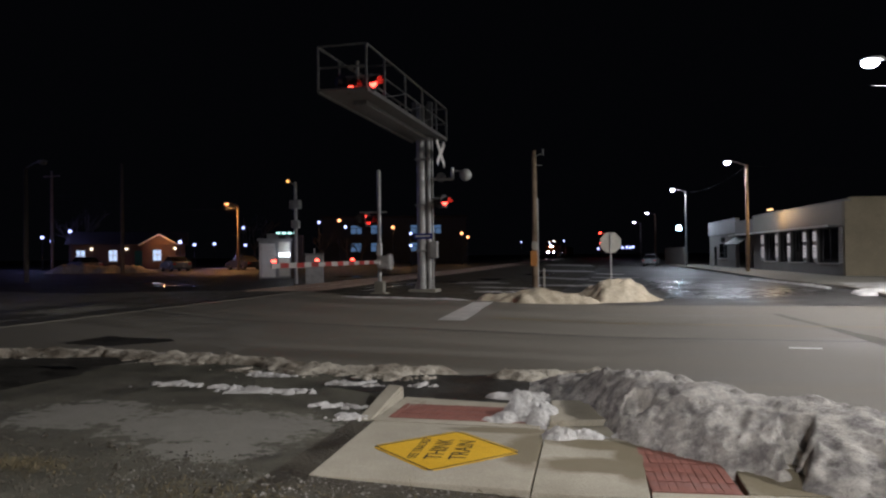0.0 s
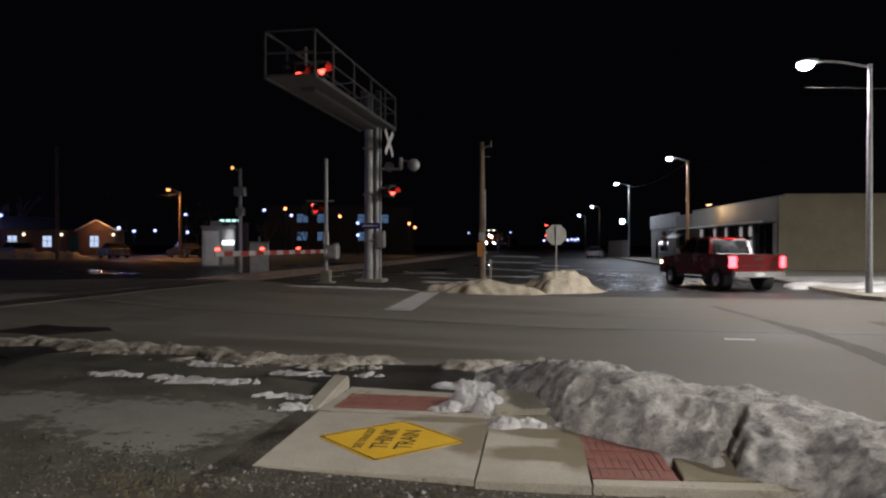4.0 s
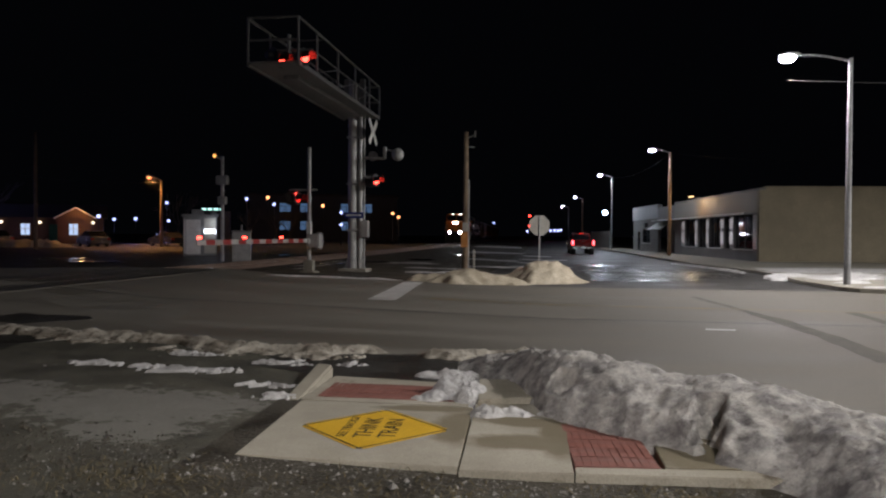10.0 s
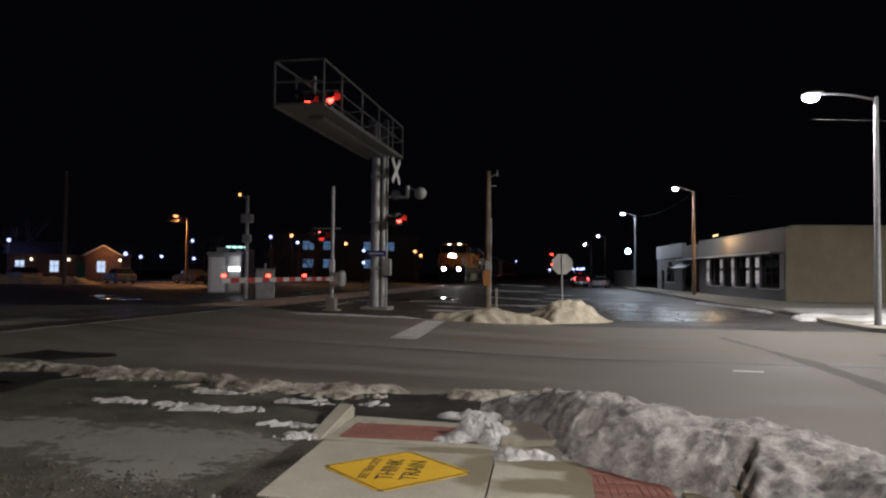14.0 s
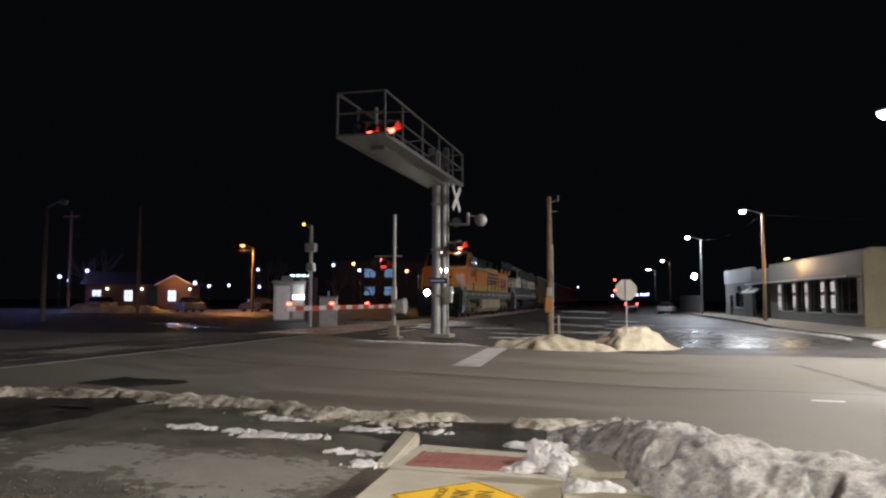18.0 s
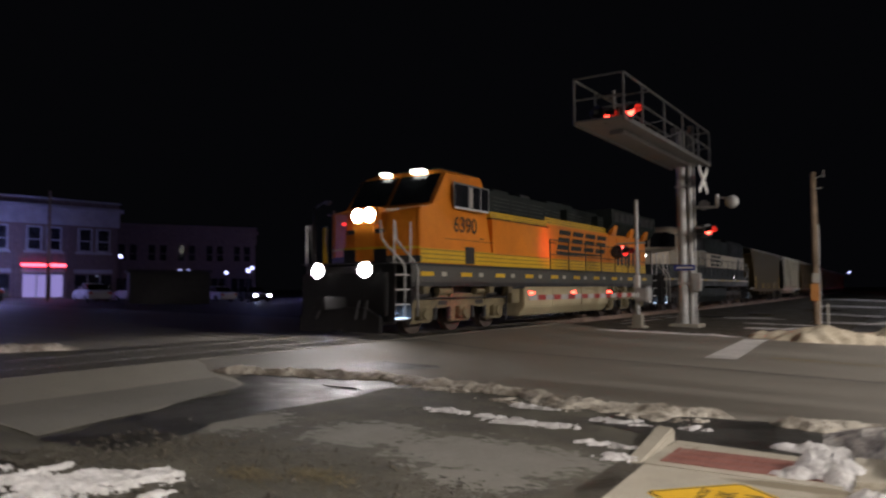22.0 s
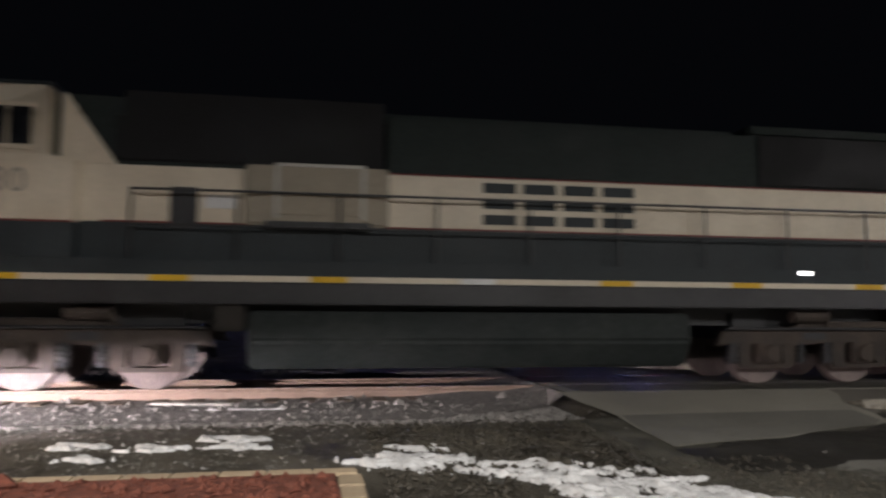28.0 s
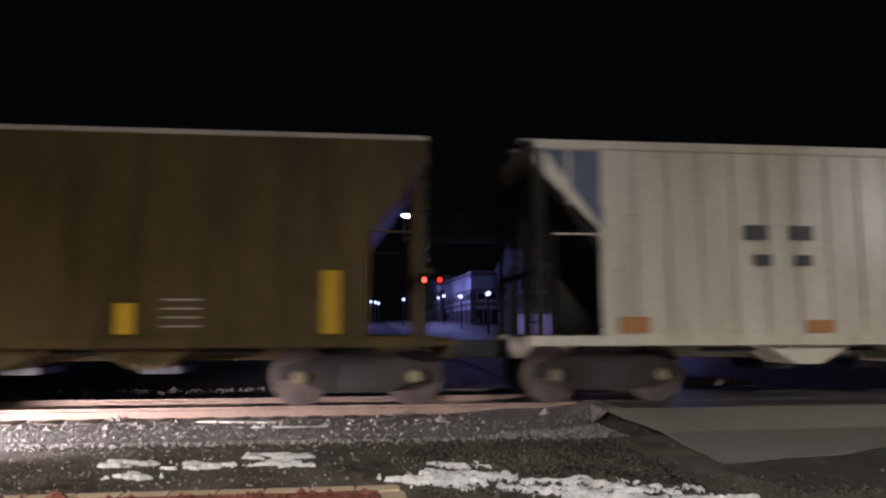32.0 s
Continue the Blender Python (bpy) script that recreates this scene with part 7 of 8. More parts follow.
def locomotive_orange():
    t = thing("locomotive", pose(-12.6, 200, 0.4525), "orange, yellow and black six-axle diesel freight locomotive with lit headlights", "locomotive", "locomotives")
    sets = loco_truck(t, 4.75, BOGIE, steel=WHEELD) + loco_truck(t, 18.75, BOGIE, steel=WHEELD)
    part("frame", boxes((-1.0, 1.0, 0.95, 22.5, 1.0, 1.8)), LOCOBLACK, t, "black frame")
    part("sill", boxes((-1.5, 1.5, 1.75, 21.75, 1.4, 1.86, 0.02)), SILLGREY, t, "dark grey side sill")
    part("frame_edge", boxes((-1.46, 1.46, 1.75, 21.75, 1.28, 1.4)), LOCOBLACK, t)
    part("deck", boxes((-1.52, 1.52, 0.9, 22.4, 1.86, 1.9)), LOCOBLACK, t)
    each("pilot", COALBLACK, t, (-1.42, 1.42, 0.8, 0.95, 0.55, 1.62, 0.02), (-1.4, 1.4, 22.35, 22.5, 0.6, 1.86, 0.02))
    bm = bmesh.new()
    prism(bm, [(-1.35, 0.5), (-1.35, 0.12), (-0.2, 0.12), (0, 0.2), (0.2, 0.12), (1.35, 0.12), (1.35, 0.5), (0.9, 0.75), (-0.9, 0.75)], "y", 0.66, 0.76)
    part("plough", bm, COALBLACK, t, "black snow plough")
    each("coupler", COALBLACK, t, (-0.16, 0.16, -0.05, 0.95, 0.7, 1.02, 0.04), (-0.16, 0.16, 22.3, 22.95, 0.7, 1.02, 0.04))
    for x in (-0.62, 0.62, 0.88):
        part("air_hose", rods(((x, 0.76, 0.92), (x * 1.06, 0.56, 0.46), 0.03)), RUBBER, t)
    # nose and cab
    wide_cab(t, [(2.1, 1.9), (2.1, 3.36), (2.75, 3.5), (3.42, 4.46), (3.7, 4.64), (5.95, 4.64), (6.05, 4.52), (6.05, 1.9)], 2.1, 1.72, 1.9, 3.4, 1.53, ORANGE, "orange")
    part("cab_roof", boxes((-1.05, 1.05, 3.75, 5.95, 4.64, 4.69, 0.02), (-0.4, 0.4, 4.4, 5.4, 4.69, 4.8, 0.03)), SOOT, t)
    part("nose_door", boxes((-0.32, 0.32, 1.695, 1.72, 1.95, 2.92, 0.01)), ORANGE, t, "orange nose door")
    part("nose_band", boxes((-0.74, 0.74, 1.70, 1.73, 1.92, 2.28)), LOCOBLACK, t, "black band on the nose")
    part("nose_stripe", boxes((-0.74, 0.74, 1.69, 1.72, 2.28, 2.34)), LOCOYEL, t, "thin yellow line on the nose")
    part("nose_mark", boxes((-0.62, -0.36, 1.695, 1.72, 2.7, 2.82), (0.36, 0.66, 1.695, 1.72, 2.7, 2.82)), LOCOGREEN, t, "plain dark bars of the nose mark")
    for s in (-1, 1):
        bm = bmesh.new()
        prism(bm, [(s * 0.74, 1.69), (s * 1.54, 2.12), (s * 1.54, 2.16), (s * 0.74, 1.73)], "z", 1.92, 2.1)
        part("nose_band", bm, LOCOBLACK, t)
        bm = bmesh.new()
        prism(bm, [(2.735, 3.56), (3.33, 4.42), (3.31, 4.435), (2.715, 3.575)], "x", s * 0.07, s * 1.4)
        part("windscreen", bm, DARKGLASS, t, "dark windscreen")
        stair_rail(t, 1.42, s, GALV if s > 0 else LOCOBLACK)
        bm = bmesh.new()
        prism(bm, [(s * 0.74, 1.685), (s * 1.54, 2.115), (s * 1.54, 2.15), (s * 0.74, 1.72)], "z", 2.28, 2.34)
        part("nose_stripe", bm, LOCOYEL, t, "thin yellow line on the nose")
        part("number_board", boxes((*sorted((s * 0.42, s * (0.84 if s > 0 else 0.68))), 3.2, 3.5, 4.49, 4.61, 0.02)), NUMBERLIGHT, t, "lit white number board")
        part("cab_window", boxes((s * 1.53, s * 1.545, 3.8, 5.7, 3.55, 4.2)), DARKGLASS, t, "dark cab window")
        part("window_blind", boxes((s * 1.546, s * 1.549, 4.62, 4.8, 3.58, 4.17)), SIGNBACK, t, "pale blind in the cab window")
        for k, bx in enumerate(((3.76, 3.8, 3.51, 4.24), (5.7, 5.74, 3.51, 4.24), (3.8, 5.7, 4.2, 4.24), (3.8, 5.7, 3.49, 3.55), (4.55, 4.61, 3.55, 4.2), (5.2, 5.26, 3.55, 4.2))):
            part("window_frame", boxes((s * 1.53, s * 1.56, *bx)), ALU if k == 3 else CAGE, t, "grey window frame")
        part("cab_band", boxes((s * 1.53, s * 1.538, 2.13, 6.05, 1.92, 2.3)), LOCOYEL, t, "yellow band along the cab")
        for z in (2.02, 2.14, 2.26):
            part("pinstripe", boxes((s * 1.538, s * 1.541, 2.13, 6.05, z, z + 0.018)), LOCOBLACK, t)
        part("cab_vent", boxes((s * 1.53, s * 1.55, 4.37, 4.88, 1.93, 2.42, 0.01)), LOCOBLACK, t, "black vent")
        part("seam", boxes((s * 1.53, s * 1.534, 3.3, 6.0, 2.6, 2.615)), LOCOBLACK, t)
        part("seam", boxes((s * 1.53, s * 1.534, 5.2, 5.42, 2.68, 2.71)), LOCOBLACK, t)
        lettering("6390", 0.64, LOCOBLACK, t, Matrix.Translation((s * 1.534, 4.4, 3.02)) @ Euler((radians(90), 0, radians(90 * s))).to_matrix().to_4x4(), 0.004, "road_number", "black road number on the cab")
    part("headlight_housing", boxes((-0.44, 0.44, 1.66, 2.1, 2.98, 3.42, 0.05)), ORANGE, t)
    for x in (-0.17, 0.17):
        part("headlight", made(disc, (x * 1.15, 1.652, 3.2), 0.185), HEADLIGHT, t, "lit headlight")
    for s in (-1, 1):
        part("ditch_light_housing", rods(((s * 0.8, 0.762, 1.70), (s * 0.8, 0.9, 1.70), 0.2, 0.17, 18)), LOCOBLACK, t)
        part("ditch_light", made(disc, (s * 0.8, 0.755, 1.70), 0.185), HEADLIGHT, t, "lit ditch light")
        step_well(t, 1.42, s, LOCOBLACK)
        step_well(t, 22.1, s, LOCOBLACK)
    part("marker_light", made(ball, (-0.7, 1.66, 3.0), 0.05), RED_DIM, t, "lit red marker lamp")
    part("end_post", boxes((-1.52, -1.4, 1.7, 1.78, 1.9, 2.95, 0.02)), LOCOYEL, t, "yellow end post beside the nose")
    # long hood
    hw = 1.22
    part("hood", boxes((-hw, hw, 6.05, 21.55, 2.3, 3.55, 0.015)), ORANGE, t, "orange long hood")
    part("hood_lower", boxes((-hw, hw, 6.05, 21.55, 1.9, 2.3)), LOCOYEL, t, "yellow band along the hood's foot")
    part("hood_upper", boxes((-hw - 0.005, hw + 0.005, 6.05, 16.5, 3.55, 3.78)), LOCOYEL, t, "yellow band along the hood's top")
    part("equipment_cabinet", boxes((-1.48, 1.48, 6.06, 10.1, 2.28, 3.36, 0.015)), ORANGE, t, "flush orange cabinet behind the cab")
    part("cabinet_band", boxes((-1.484, 1.484, 6.06, 10.104, 1.9, 2.28)), LOCOYEL, t, "yellow band along the cabinet's foot")
    part("cabinet_ledge", boxes((-1.47, 1.47, 6.06, 10.1, 3.36, 3.41)), SOOT, t)
    part("cabinet_top_band", boxes((-1.4, 1.4, 6.06, 10.1, 3.41, 3.6, 0.01)), LOCOYEL, t, "yellow band above the cabinet")
    part("cabinet_roof", boxes((-1.36, 1.36, 6.06, 10.1, 3.6, 4.2, 0.05)), SOOT, t, "black grilles above the cabinet")
    for s in (-1, 1):
        each("cabinet_pinstripe", LOCOBLACK, t, *[(s * 1.484, s * 1.488, 6.06, 10.1, z, z + 0.018) for z in (2.02, 2.14, 2.26)], *[(s * 1.4, s * 1.404, 6.06, 10.1, z, z + 0.016) for z in (3.46, 3.52)])
        each("grille_slat", DARKMETAL, t, *[(s * 1.36, s * 1.372, y, y + 1.1, z, z + 0.03) for y in (6.3, 7.55, 8.8) for z in (3.7, 3.82, 3.94, 4.06)])
        for z in (2.02, 2.14, 2.26, 3.6, 3.69):
            part("pinstripe", boxes((s * hw, s * (hw + 0.009), 6.05, 21.55 if z < 3 else 16.5, z, z + 0.018)), LOCOBLACK, t)
        for k in range(10):
            y = 10.6 + k * 1.0
            part("hood_door", boxes((s * hw, s * (hw + 0.014), y, y + 0.93, 2.4, 3.45, 0.006)), ORANGE, t)
        for k in range(5):
            y = 17.6 + k * 0.5
            part("louvre", boxes((s * hw, s * (hw + 0.02), y, y + 0.25, 2.2, 3.1 - (k % 2) * 0.15, 0.01)), LOCOBLACK, t, "black louvred opening")
        for k in range(10):
            y = 6.2 + k * 1.05
            part("roof_locker", boxes((s * 0.6, s * (1.12 - 0.1 * (k % 3)), y, y + 0.9, 3.75, 4.25 - 0.1 * ((k * 7) % 3), 0.02)), SOOT, t)
            part("grille", boxes(*[(s * (1.12 - 0.1 * (k % 3)), s * (1.14 - 0.1 * (k % 3)), y + 0.08, y + 0.8, 3.84 + i * 0.12, 3.87 + i * 0.12) for i in range(3)]), DARKMETAL, t)
    part("hood_roof", boxes((-0.85, 0.85, 5.85, 16.8, 3.75, 4.42, 0.05), (-0.4, 0.4, 8, 9.2, 4.42, 4.62, 0.04), (-0.5, 0.5, 12, 14.5, 4.42, 4.6, 0.04)), SOOT, t, "black hood roof")
    bm = bmesh.new()
    prism(bm, [(-1.2, 3.55), (-1.52, 4.0), (-1.5, 4.6), (1.5, 4.6), (1.52, 4.0), (1.2, 3.55)], "y", 16.3, 22.25)
    part("radiator", bm, SOOT, t, "black flared radiator wings")
    for s in (-1, 1):
        for y in (16.4, 18.6, 20.6):
            bm = bmesh.new()
            prism(bm, [(y, 3.5), (y + 0.5, 3.5), (y + 0.85, 4.0), (y + 0.4, 4.0)], "x", s * 1.3, s * 1.46)
            part("radiator_brace", bm, ORANGE, t, "orange brace under the radiator")
        each("radiator_shutter", DARKMETAL, t, *[(s * 1.505, s * 1.525, 16.6 + k * 0.68, 17.2 + k * 0.68, 4.08, 4.5) for k in range(8)])
        handrail(t, s, 1.5, 10.15, 21.5, 1.9, 2.95, 7)
        for k in range(19):
            part("reflector", boxes((s * 1.5, s * 1.506, 2.2 + k * 1.0, (2.8 if k % 2 == 0 else 2.45) + k * 1.0, 1.56, 1.68)), LOCOYEL if k % 2 == 0 else SIGNBACK, t, "yellow sill reflector")
        part("walkway_edge", boxes((s * 1.5, s * 1.53, 1.7, 21.8, 1.83, 1.9)), DARKMETAL, t)
        part("sill_pipe", rods(((s * 1.4, 7.3, 1.25), (s * 1.4, 14.8, 1.25), 0.05)), DARKMETAL, t)
    brand(t, 11.3, 16.3, 2.66, 3.4, hw + 0.016, LOCOGREEN, -0.28)
    for s in (-1, 1):
        bm = bmesh.new()
        prism(bm, [(11.2, 2.6), (11.3, 2.44), (15.8, 2.54), (15.8, 2.6)], "x", s * (hw + 0.016), s * (hw + 0.021))
        prism(bm, [(9.7, 2.9), (11.2, 2.86), (11.2, 2.89), (9.9, 2.94)], "x", s * (hw + 0.016), s * (hw + 0.021))
        part("mark", bm, LOCOGREEN, t, "dark wedge of the railway's mark")
    bm = bmesh.new()
    prism(bm, [(-1.45, 1.25), (-1.45, 0.6), (-1.2, 0.3), (1.2, 0.3), (1.45, 0.6), (1.45, 1.25)], "y", 8.2, 15.9)
    bmesh.ops.bevel(bm, geom=bm.edges[:], offset=0.03, segments=2, affect="EDGES")
    part("fuel_tank", bm, TANKTAN, t, "dusty tan fuel tank")
    each("tank_strap", TANKTAN, t, (1.44, 1.47, 10.4, 10.46, 0.6, 1.25), (1.44, 1.47, 13.0, 13.06, 0.6, 1.25))
    each("underframe_gear", BOGIE, t, *((0.9, 1.4, 7.4, 8.0, 0.75, 1.3, 0.03), (0.9, 1.4, 15.95, 16.25, 0.75, 1.3, 0.03), (-1.4, -0.9, 7.4, 8.0, 0.75, 1.3, 0.03)))
    for s in (-1, 1):
        part("air_reservoir", rods(((s * 1.2, 8.3, 1.34), (s * 1.2, 12.4, 1.34), 0.13, 0.13, 14)), BOGIE, t, "dusty air reservoir above the tank")
        part("tank_skirt", boxes((s * 1.2, s * 1.47, 8.25, 15.85, 1.2, 1.27, 0.02)), TANKTAN, t)
        for y in (2.4, 5.9, 7.1, 16.5, 17.9, 21.2):
            part("frame_bracket", boxes((s * 1.25, s * 1.45, y, y + 0.3, 1.08, 1.32, 0.02)), BOGIE, t)
        for y, d in ((2.2, -0.1), (7.3, 0.1), (16.2, -0.1), (21.3, 0.1)):
            part("sand_pipe", rods(((s * 1.3, y, 1.3), (s * 1.18, y + d, 0.2), 0.025)), DARKMETAL, t)
        part("walkway_lamp", boxes((s * 1.51, s * 1.53, 20.6, 20.8, 2.72, 2.8)), LAMP_DIM, t, "small lit walkway lamp")
    part("exhaust", boxes((-0.3, 0.3, 10.2, 11.0, 4.42, 4.66, 0.03)), DARKMETAL, t)
    return t, sets


def locomotive_cream():
    t = thing("locomotive", pose(-12.6, 225, 0.4525), "cream and dark green six-axle diesel freight locomotive, dusty", "locomotive", "locomotives")
    sets = loco_truck(t, 4.65, BOGIEM, 1.8) + loco_truck(t, 18.35, BOGIEM, 1.8)
    part("frame", boxes((-1.5, 1.5, 1.0, 22.0, 1.3, 1.62, 0.02), (-0.8, 0.8, 0.6, 22.1, 1.0, 1.5)), LOCOBLACK, t, "black frame")
    for s in (-1, 1):
        part("sill", boxes((s * 1.46, s * 1.505, 1.75, 21.2, 1.62, 1.95)), LOCOGREEN, t, "dark green sill")
        part("sill_stripe", boxes((s * 1.505, s * 1.511, 0.6, 22.0, 1.63, 1.72)), LOCOCREAM, t, "cream sill stripe")
        for k in range(8):
            part("reflector", boxes((s * 1.511, s * 1.515, 1.9 + k * 2.3, 2.45 + k * 2.3, 1.632, 1.718)), LOCOYEL if k % 5 != 4 else WHITEBAND, t, "yellow sill reflector")
        step_well(t, 0.95, s, LOCOBLACK)
        step_well(t, 21.65, s, LOCOBLACK)
    part("deck", boxes((-1.5, 1.5, 0.55, 22.05, 1.9, 1.94)), LOCOGREEN, t)
    each("pilot", LOCOBLACK, t, (-1.42, 1.42, 0.45, 0.62, 0.4, 1.9, 0.02), (-1.4, 1.4, 22.0, 22.15, 0.6, 1.9, 0.02))
    each("coupler", DARKMETAL, t, (-0.16, 0.16, 0.0, 0.7, 0.7, 1.02, 0.04), (-0.16, 0.16, 21.9, 22.6, 0.7, 1.02, 0.04))
    # nose and cab, cream above a green band
    wide_cab(t, [(1.65, 2.45), (1.65, 3.12), (3.05, 3.34), (3.2, 4.38), (3.45, 4.55), (4.9, 4.55), (5.05, 4.4), (5.05, 3.4), (5.45, 3.36), (5.45, 2.45)], 1.65, 1.0, 2.45, 3.12, 1.52, LOCOCREAM, "cream")
    bm = bmesh.new()
    prism(bm, [(-1.52, 1.7), (-0.72, 1.0), (0.72, 1.0), (1.52, 1.7), (1.52, 5.45), (-1.52, 5.45)], "z", 1.94, 2.45)
    part("cab_base", bm, LOCOGREEN, t, "dark green band on nose and cab")
    part("cab_roof", boxes((-1.1, 1.1, 3.5, 4.95, 4.55, 4.62, 0.02)), LOCOGREEN, t)
    for s in (-1, 1):
        bm = bmesh.new()
        prism(bm, [(s * 0.08, 3.45), (s * 1.42, 3.42), (s * 1.4, 4.1), (s * 0.95, 4.25), (s * 0.08, 4.25)], "y", 3.03, 3.1)
        for v in bm.verts:
            v.co.y += (v.co.z - 3.34) * 0.145 - 0.02
        part("windscreen", bm, DARKGLASS, t, "dark windscreen")
        stair_rail(t, 0.95, s, SIGNBACK, 2.75)
        for y0, y1 in ((3.58, 3.83), (3.9, 4.15), (4.22, 4.47), (4.54, 4.82)):
            part("cab_window", boxes((s * 1.52, s * 1.532, y0, y1, 3.55, 4.1)), DARKGLASS, t, "dark cab window")
        part("cab_window_frame", boxes((s * 1.52, s * 1.538, 3.55, 4.88, 4.1, 4.16), (s * 1.52, s * 1.538, 3.55, 4.88, 3.48, 3.55)), LOCOCREAM, t)
        part("pinstripe", boxes((s * 1.52, s * 1.527, 1.7, 5.45, 2.45, 2.475), (s * 1.29, s * 1.297, 5.75, 21.6, 2.5, 2.525), (s * 1.29, s * 1.297, 9.5, 21.6, 3.36, 3.38)), REDDIM, t, "thin dark red line")
        lettering("9830", 0.5, GREYNUM, t, Matrix.Translation((s * 1.522, 4.3, 3.02)) @ Euler((radians(90), 0, radians(90 * s))).to_matrix().to_4x4(), 0.003, "road_number", "faded grey road number on the cab")
        part("marker_light", made(ball, (s * 0.9, 0.62 if s > 0 else 1.0, 1.6 if s > 0 else 2.75), 0.06), NEON_RED if s < 0 else STEPLIGHT, t, "small lit lamp")
    # hood sections
    part("hood", boxes((-1.29, 1.29, 5.0, 21.6, 2.5, 3.36, 0.015)), LOCOCREAM, t, "cream long hood")
    part("hood_lower", boxes((-1.29, 1.29, 5.0, 21.6, 1.94, 2.5)), LOCOGREEN, t, "dark green band along the hood")
    bm = bmesh.new()
    prism(bm, [(5.0, 4.4), (5.0, 3.36), (6.9, 3.36), (8.9, 3.36), (8.9, 4.35)], "x", -1.25, 1.25)
    part("inverter_cabinet", bm, SOOT, t, "dark green cabinet behind the cab")
    for s in (-1, 1):
        bm = bmesh.new()
        prism(bm, [(5.15, 3.36), (5.95, 3.36), (5.2, 4.4), (5.15, 4.4)], "x", s * 1.262, s * 1.29)
        part("cream_corner", bm, LOCOCREAM, t)
        part("air_intake", boxes((s * 1.262, s * 1.285, 5.9, 7.74, 3.44, 4.1, 0.01)), COALBLACK, t, "black air intake")
        # Housing takes the panel's grey: its shadows are put into the colour.
        part("blower", boxes((s * 1.2, s * 1.40, 7.8, 9.98, 2.5, 3.42, 0.03)), DUSTSHADE, t, "blower housing in a darker tone for its shadows")
        part("blower_rim", boxes((s * 1.40, s * 1.43, 8.24, 8.3, 2.6, 3.42), (s * 1.40, s * 1.43, 9.55, 9.61, 2.6, 3.42), (s * 1.40, s * 1.43, 8.24, 9.61, 3.4, 3.45)), SIGNBACK, t)
        part("blower_panel", boxes((s * 1.40, s * 1.415, 8.3, 9.55, 2.66, 3.4, 0.01)), DUSTSHADE, t, "dusty grey blower panel")
        part("blower_foot", boxes((s * 1.3, s * 1.44, 8.1, 9.7, 2.44, 2.56, 0.02)), BLACKP, t)
        part("cabinet_door", boxes((s * 1.29, s * 1.31, 6.71, 7.11, 2.42, 3.05, 0.01)), BLACKP, t, "dark open cabinet door")
        part("number_panel", boxes((s * 1.29, s * 1.30, 7.2, 7.66, 2.74, 2.94)), WHITEBAND, t, "pale notice panel")
        part("black_flank", boxes((s * 1.22, s * 1.262, 6.0, 9.9, 3.42, 4.5, 0.01)), COALBLACK, t, "black dynamic brake flank")
        for k in range(10):
            y = 11.0 + k * 1.02
            part("hood_door", boxes((s * 1.29, s * 1.303, y, y + 0.96, 2.55, 3.32, 0.006)), LOCOCREAM, t)
        part("rear_grille", boxes((s * 1.28, s * 1.30, 16.4, 21.4, 3.42, 4.3, 0.01)), COALBLACK, t, "black radiator grille")
        part("rear_door", boxes((s * 1.29, s * 1.315, 19.4, 19.9, 2.3, 3.2, 0.01)), BLACKP, t)
        handrail(t, s, 1.48, 6.2, 21.3, 1.94, 2.98, 10)
        part("sill_lamp", boxes((s * 1.51, s * 1.525, 16.95, 17.17, 1.87, 1.92)), LAMP_DIM, t, "small lit walkway lamp")
        part("tank_pipe", rods(((s * 1.35, 9.9, 1.42), (s * 1.35, 14.3, 1.42), 0.15, 0.15, 16)), TANKDARK, t, "long air reservoir")
    part("hood_upper", boxes((-1.26, 1.26, 9.95, 21.6, 3.36, 4.3, 0.04)), SOOT, t, "dark green upper hood")
    part("hood_roof", boxes((-0.9, 0.9, 9.2, 16.2, 4.3, 4.45, 0.04), (-1.2, 1.2, 16.3, 21.5, 4.3, 4.5, 0.05)), SOOT, t)
    for y in (17.2, 18.8, 20.4):
        part("roof_fan", rods(((0, y, 4.5), (0, y, 4.62), 0.62, 0.6, 20)), DARKMETAL, t)
    brand(t, 11.5, 14.2, 2.6, 3.28, 1.305, LOCOGREEN, 0.0)
    bm = bmesh.new()
    prism(bm, [(-1.42, 1.2), (-1.45, 0.75), (-1.2, 0.32), (1.2, 0.32), (1.45, 0.75), (1.42, 1.2)], "y", 7.9, 15.0)
    bmesh.ops.bevel(bm, geom=bm.edges[:], offset=0.05, segments=2, affect="EDGES")
    part("fuel_tank", bm, TANKDARK, t, "dark green fuel tank")
    each("underframe_gear", BOGIED, t, (0.9, 1.4, 7.4, 7.85, 0.9, 1.3, 0.03), (-1.4, -0.9, 7.4, 7.85, 0.9, 1.3, 0.03))
    return t, sets


# Dusty grey of the blower panel, and shadow tone of its cream housing.
DUSTSHADE = surf("dusty_and_shadow_grey", (0.26, 0.225, 0.165), (0.34, 0.295, 0.22), 1.2, (0.5, 0.8), 0.1, fine=15, grained=0.2)
REDDIM = surf("dark_red_line", (0.16, 0.03, 0.025), (0.2, 0.04, 0.03), 2, (0.5, 0.7), 0.0)
GREYNUM = surf("faded_number", (0.30, 0.27, 0.22), (0.36, 0.33, 0.27), 2, (0.5, 0.7), 0.0)
CAR_LEN = 16.8


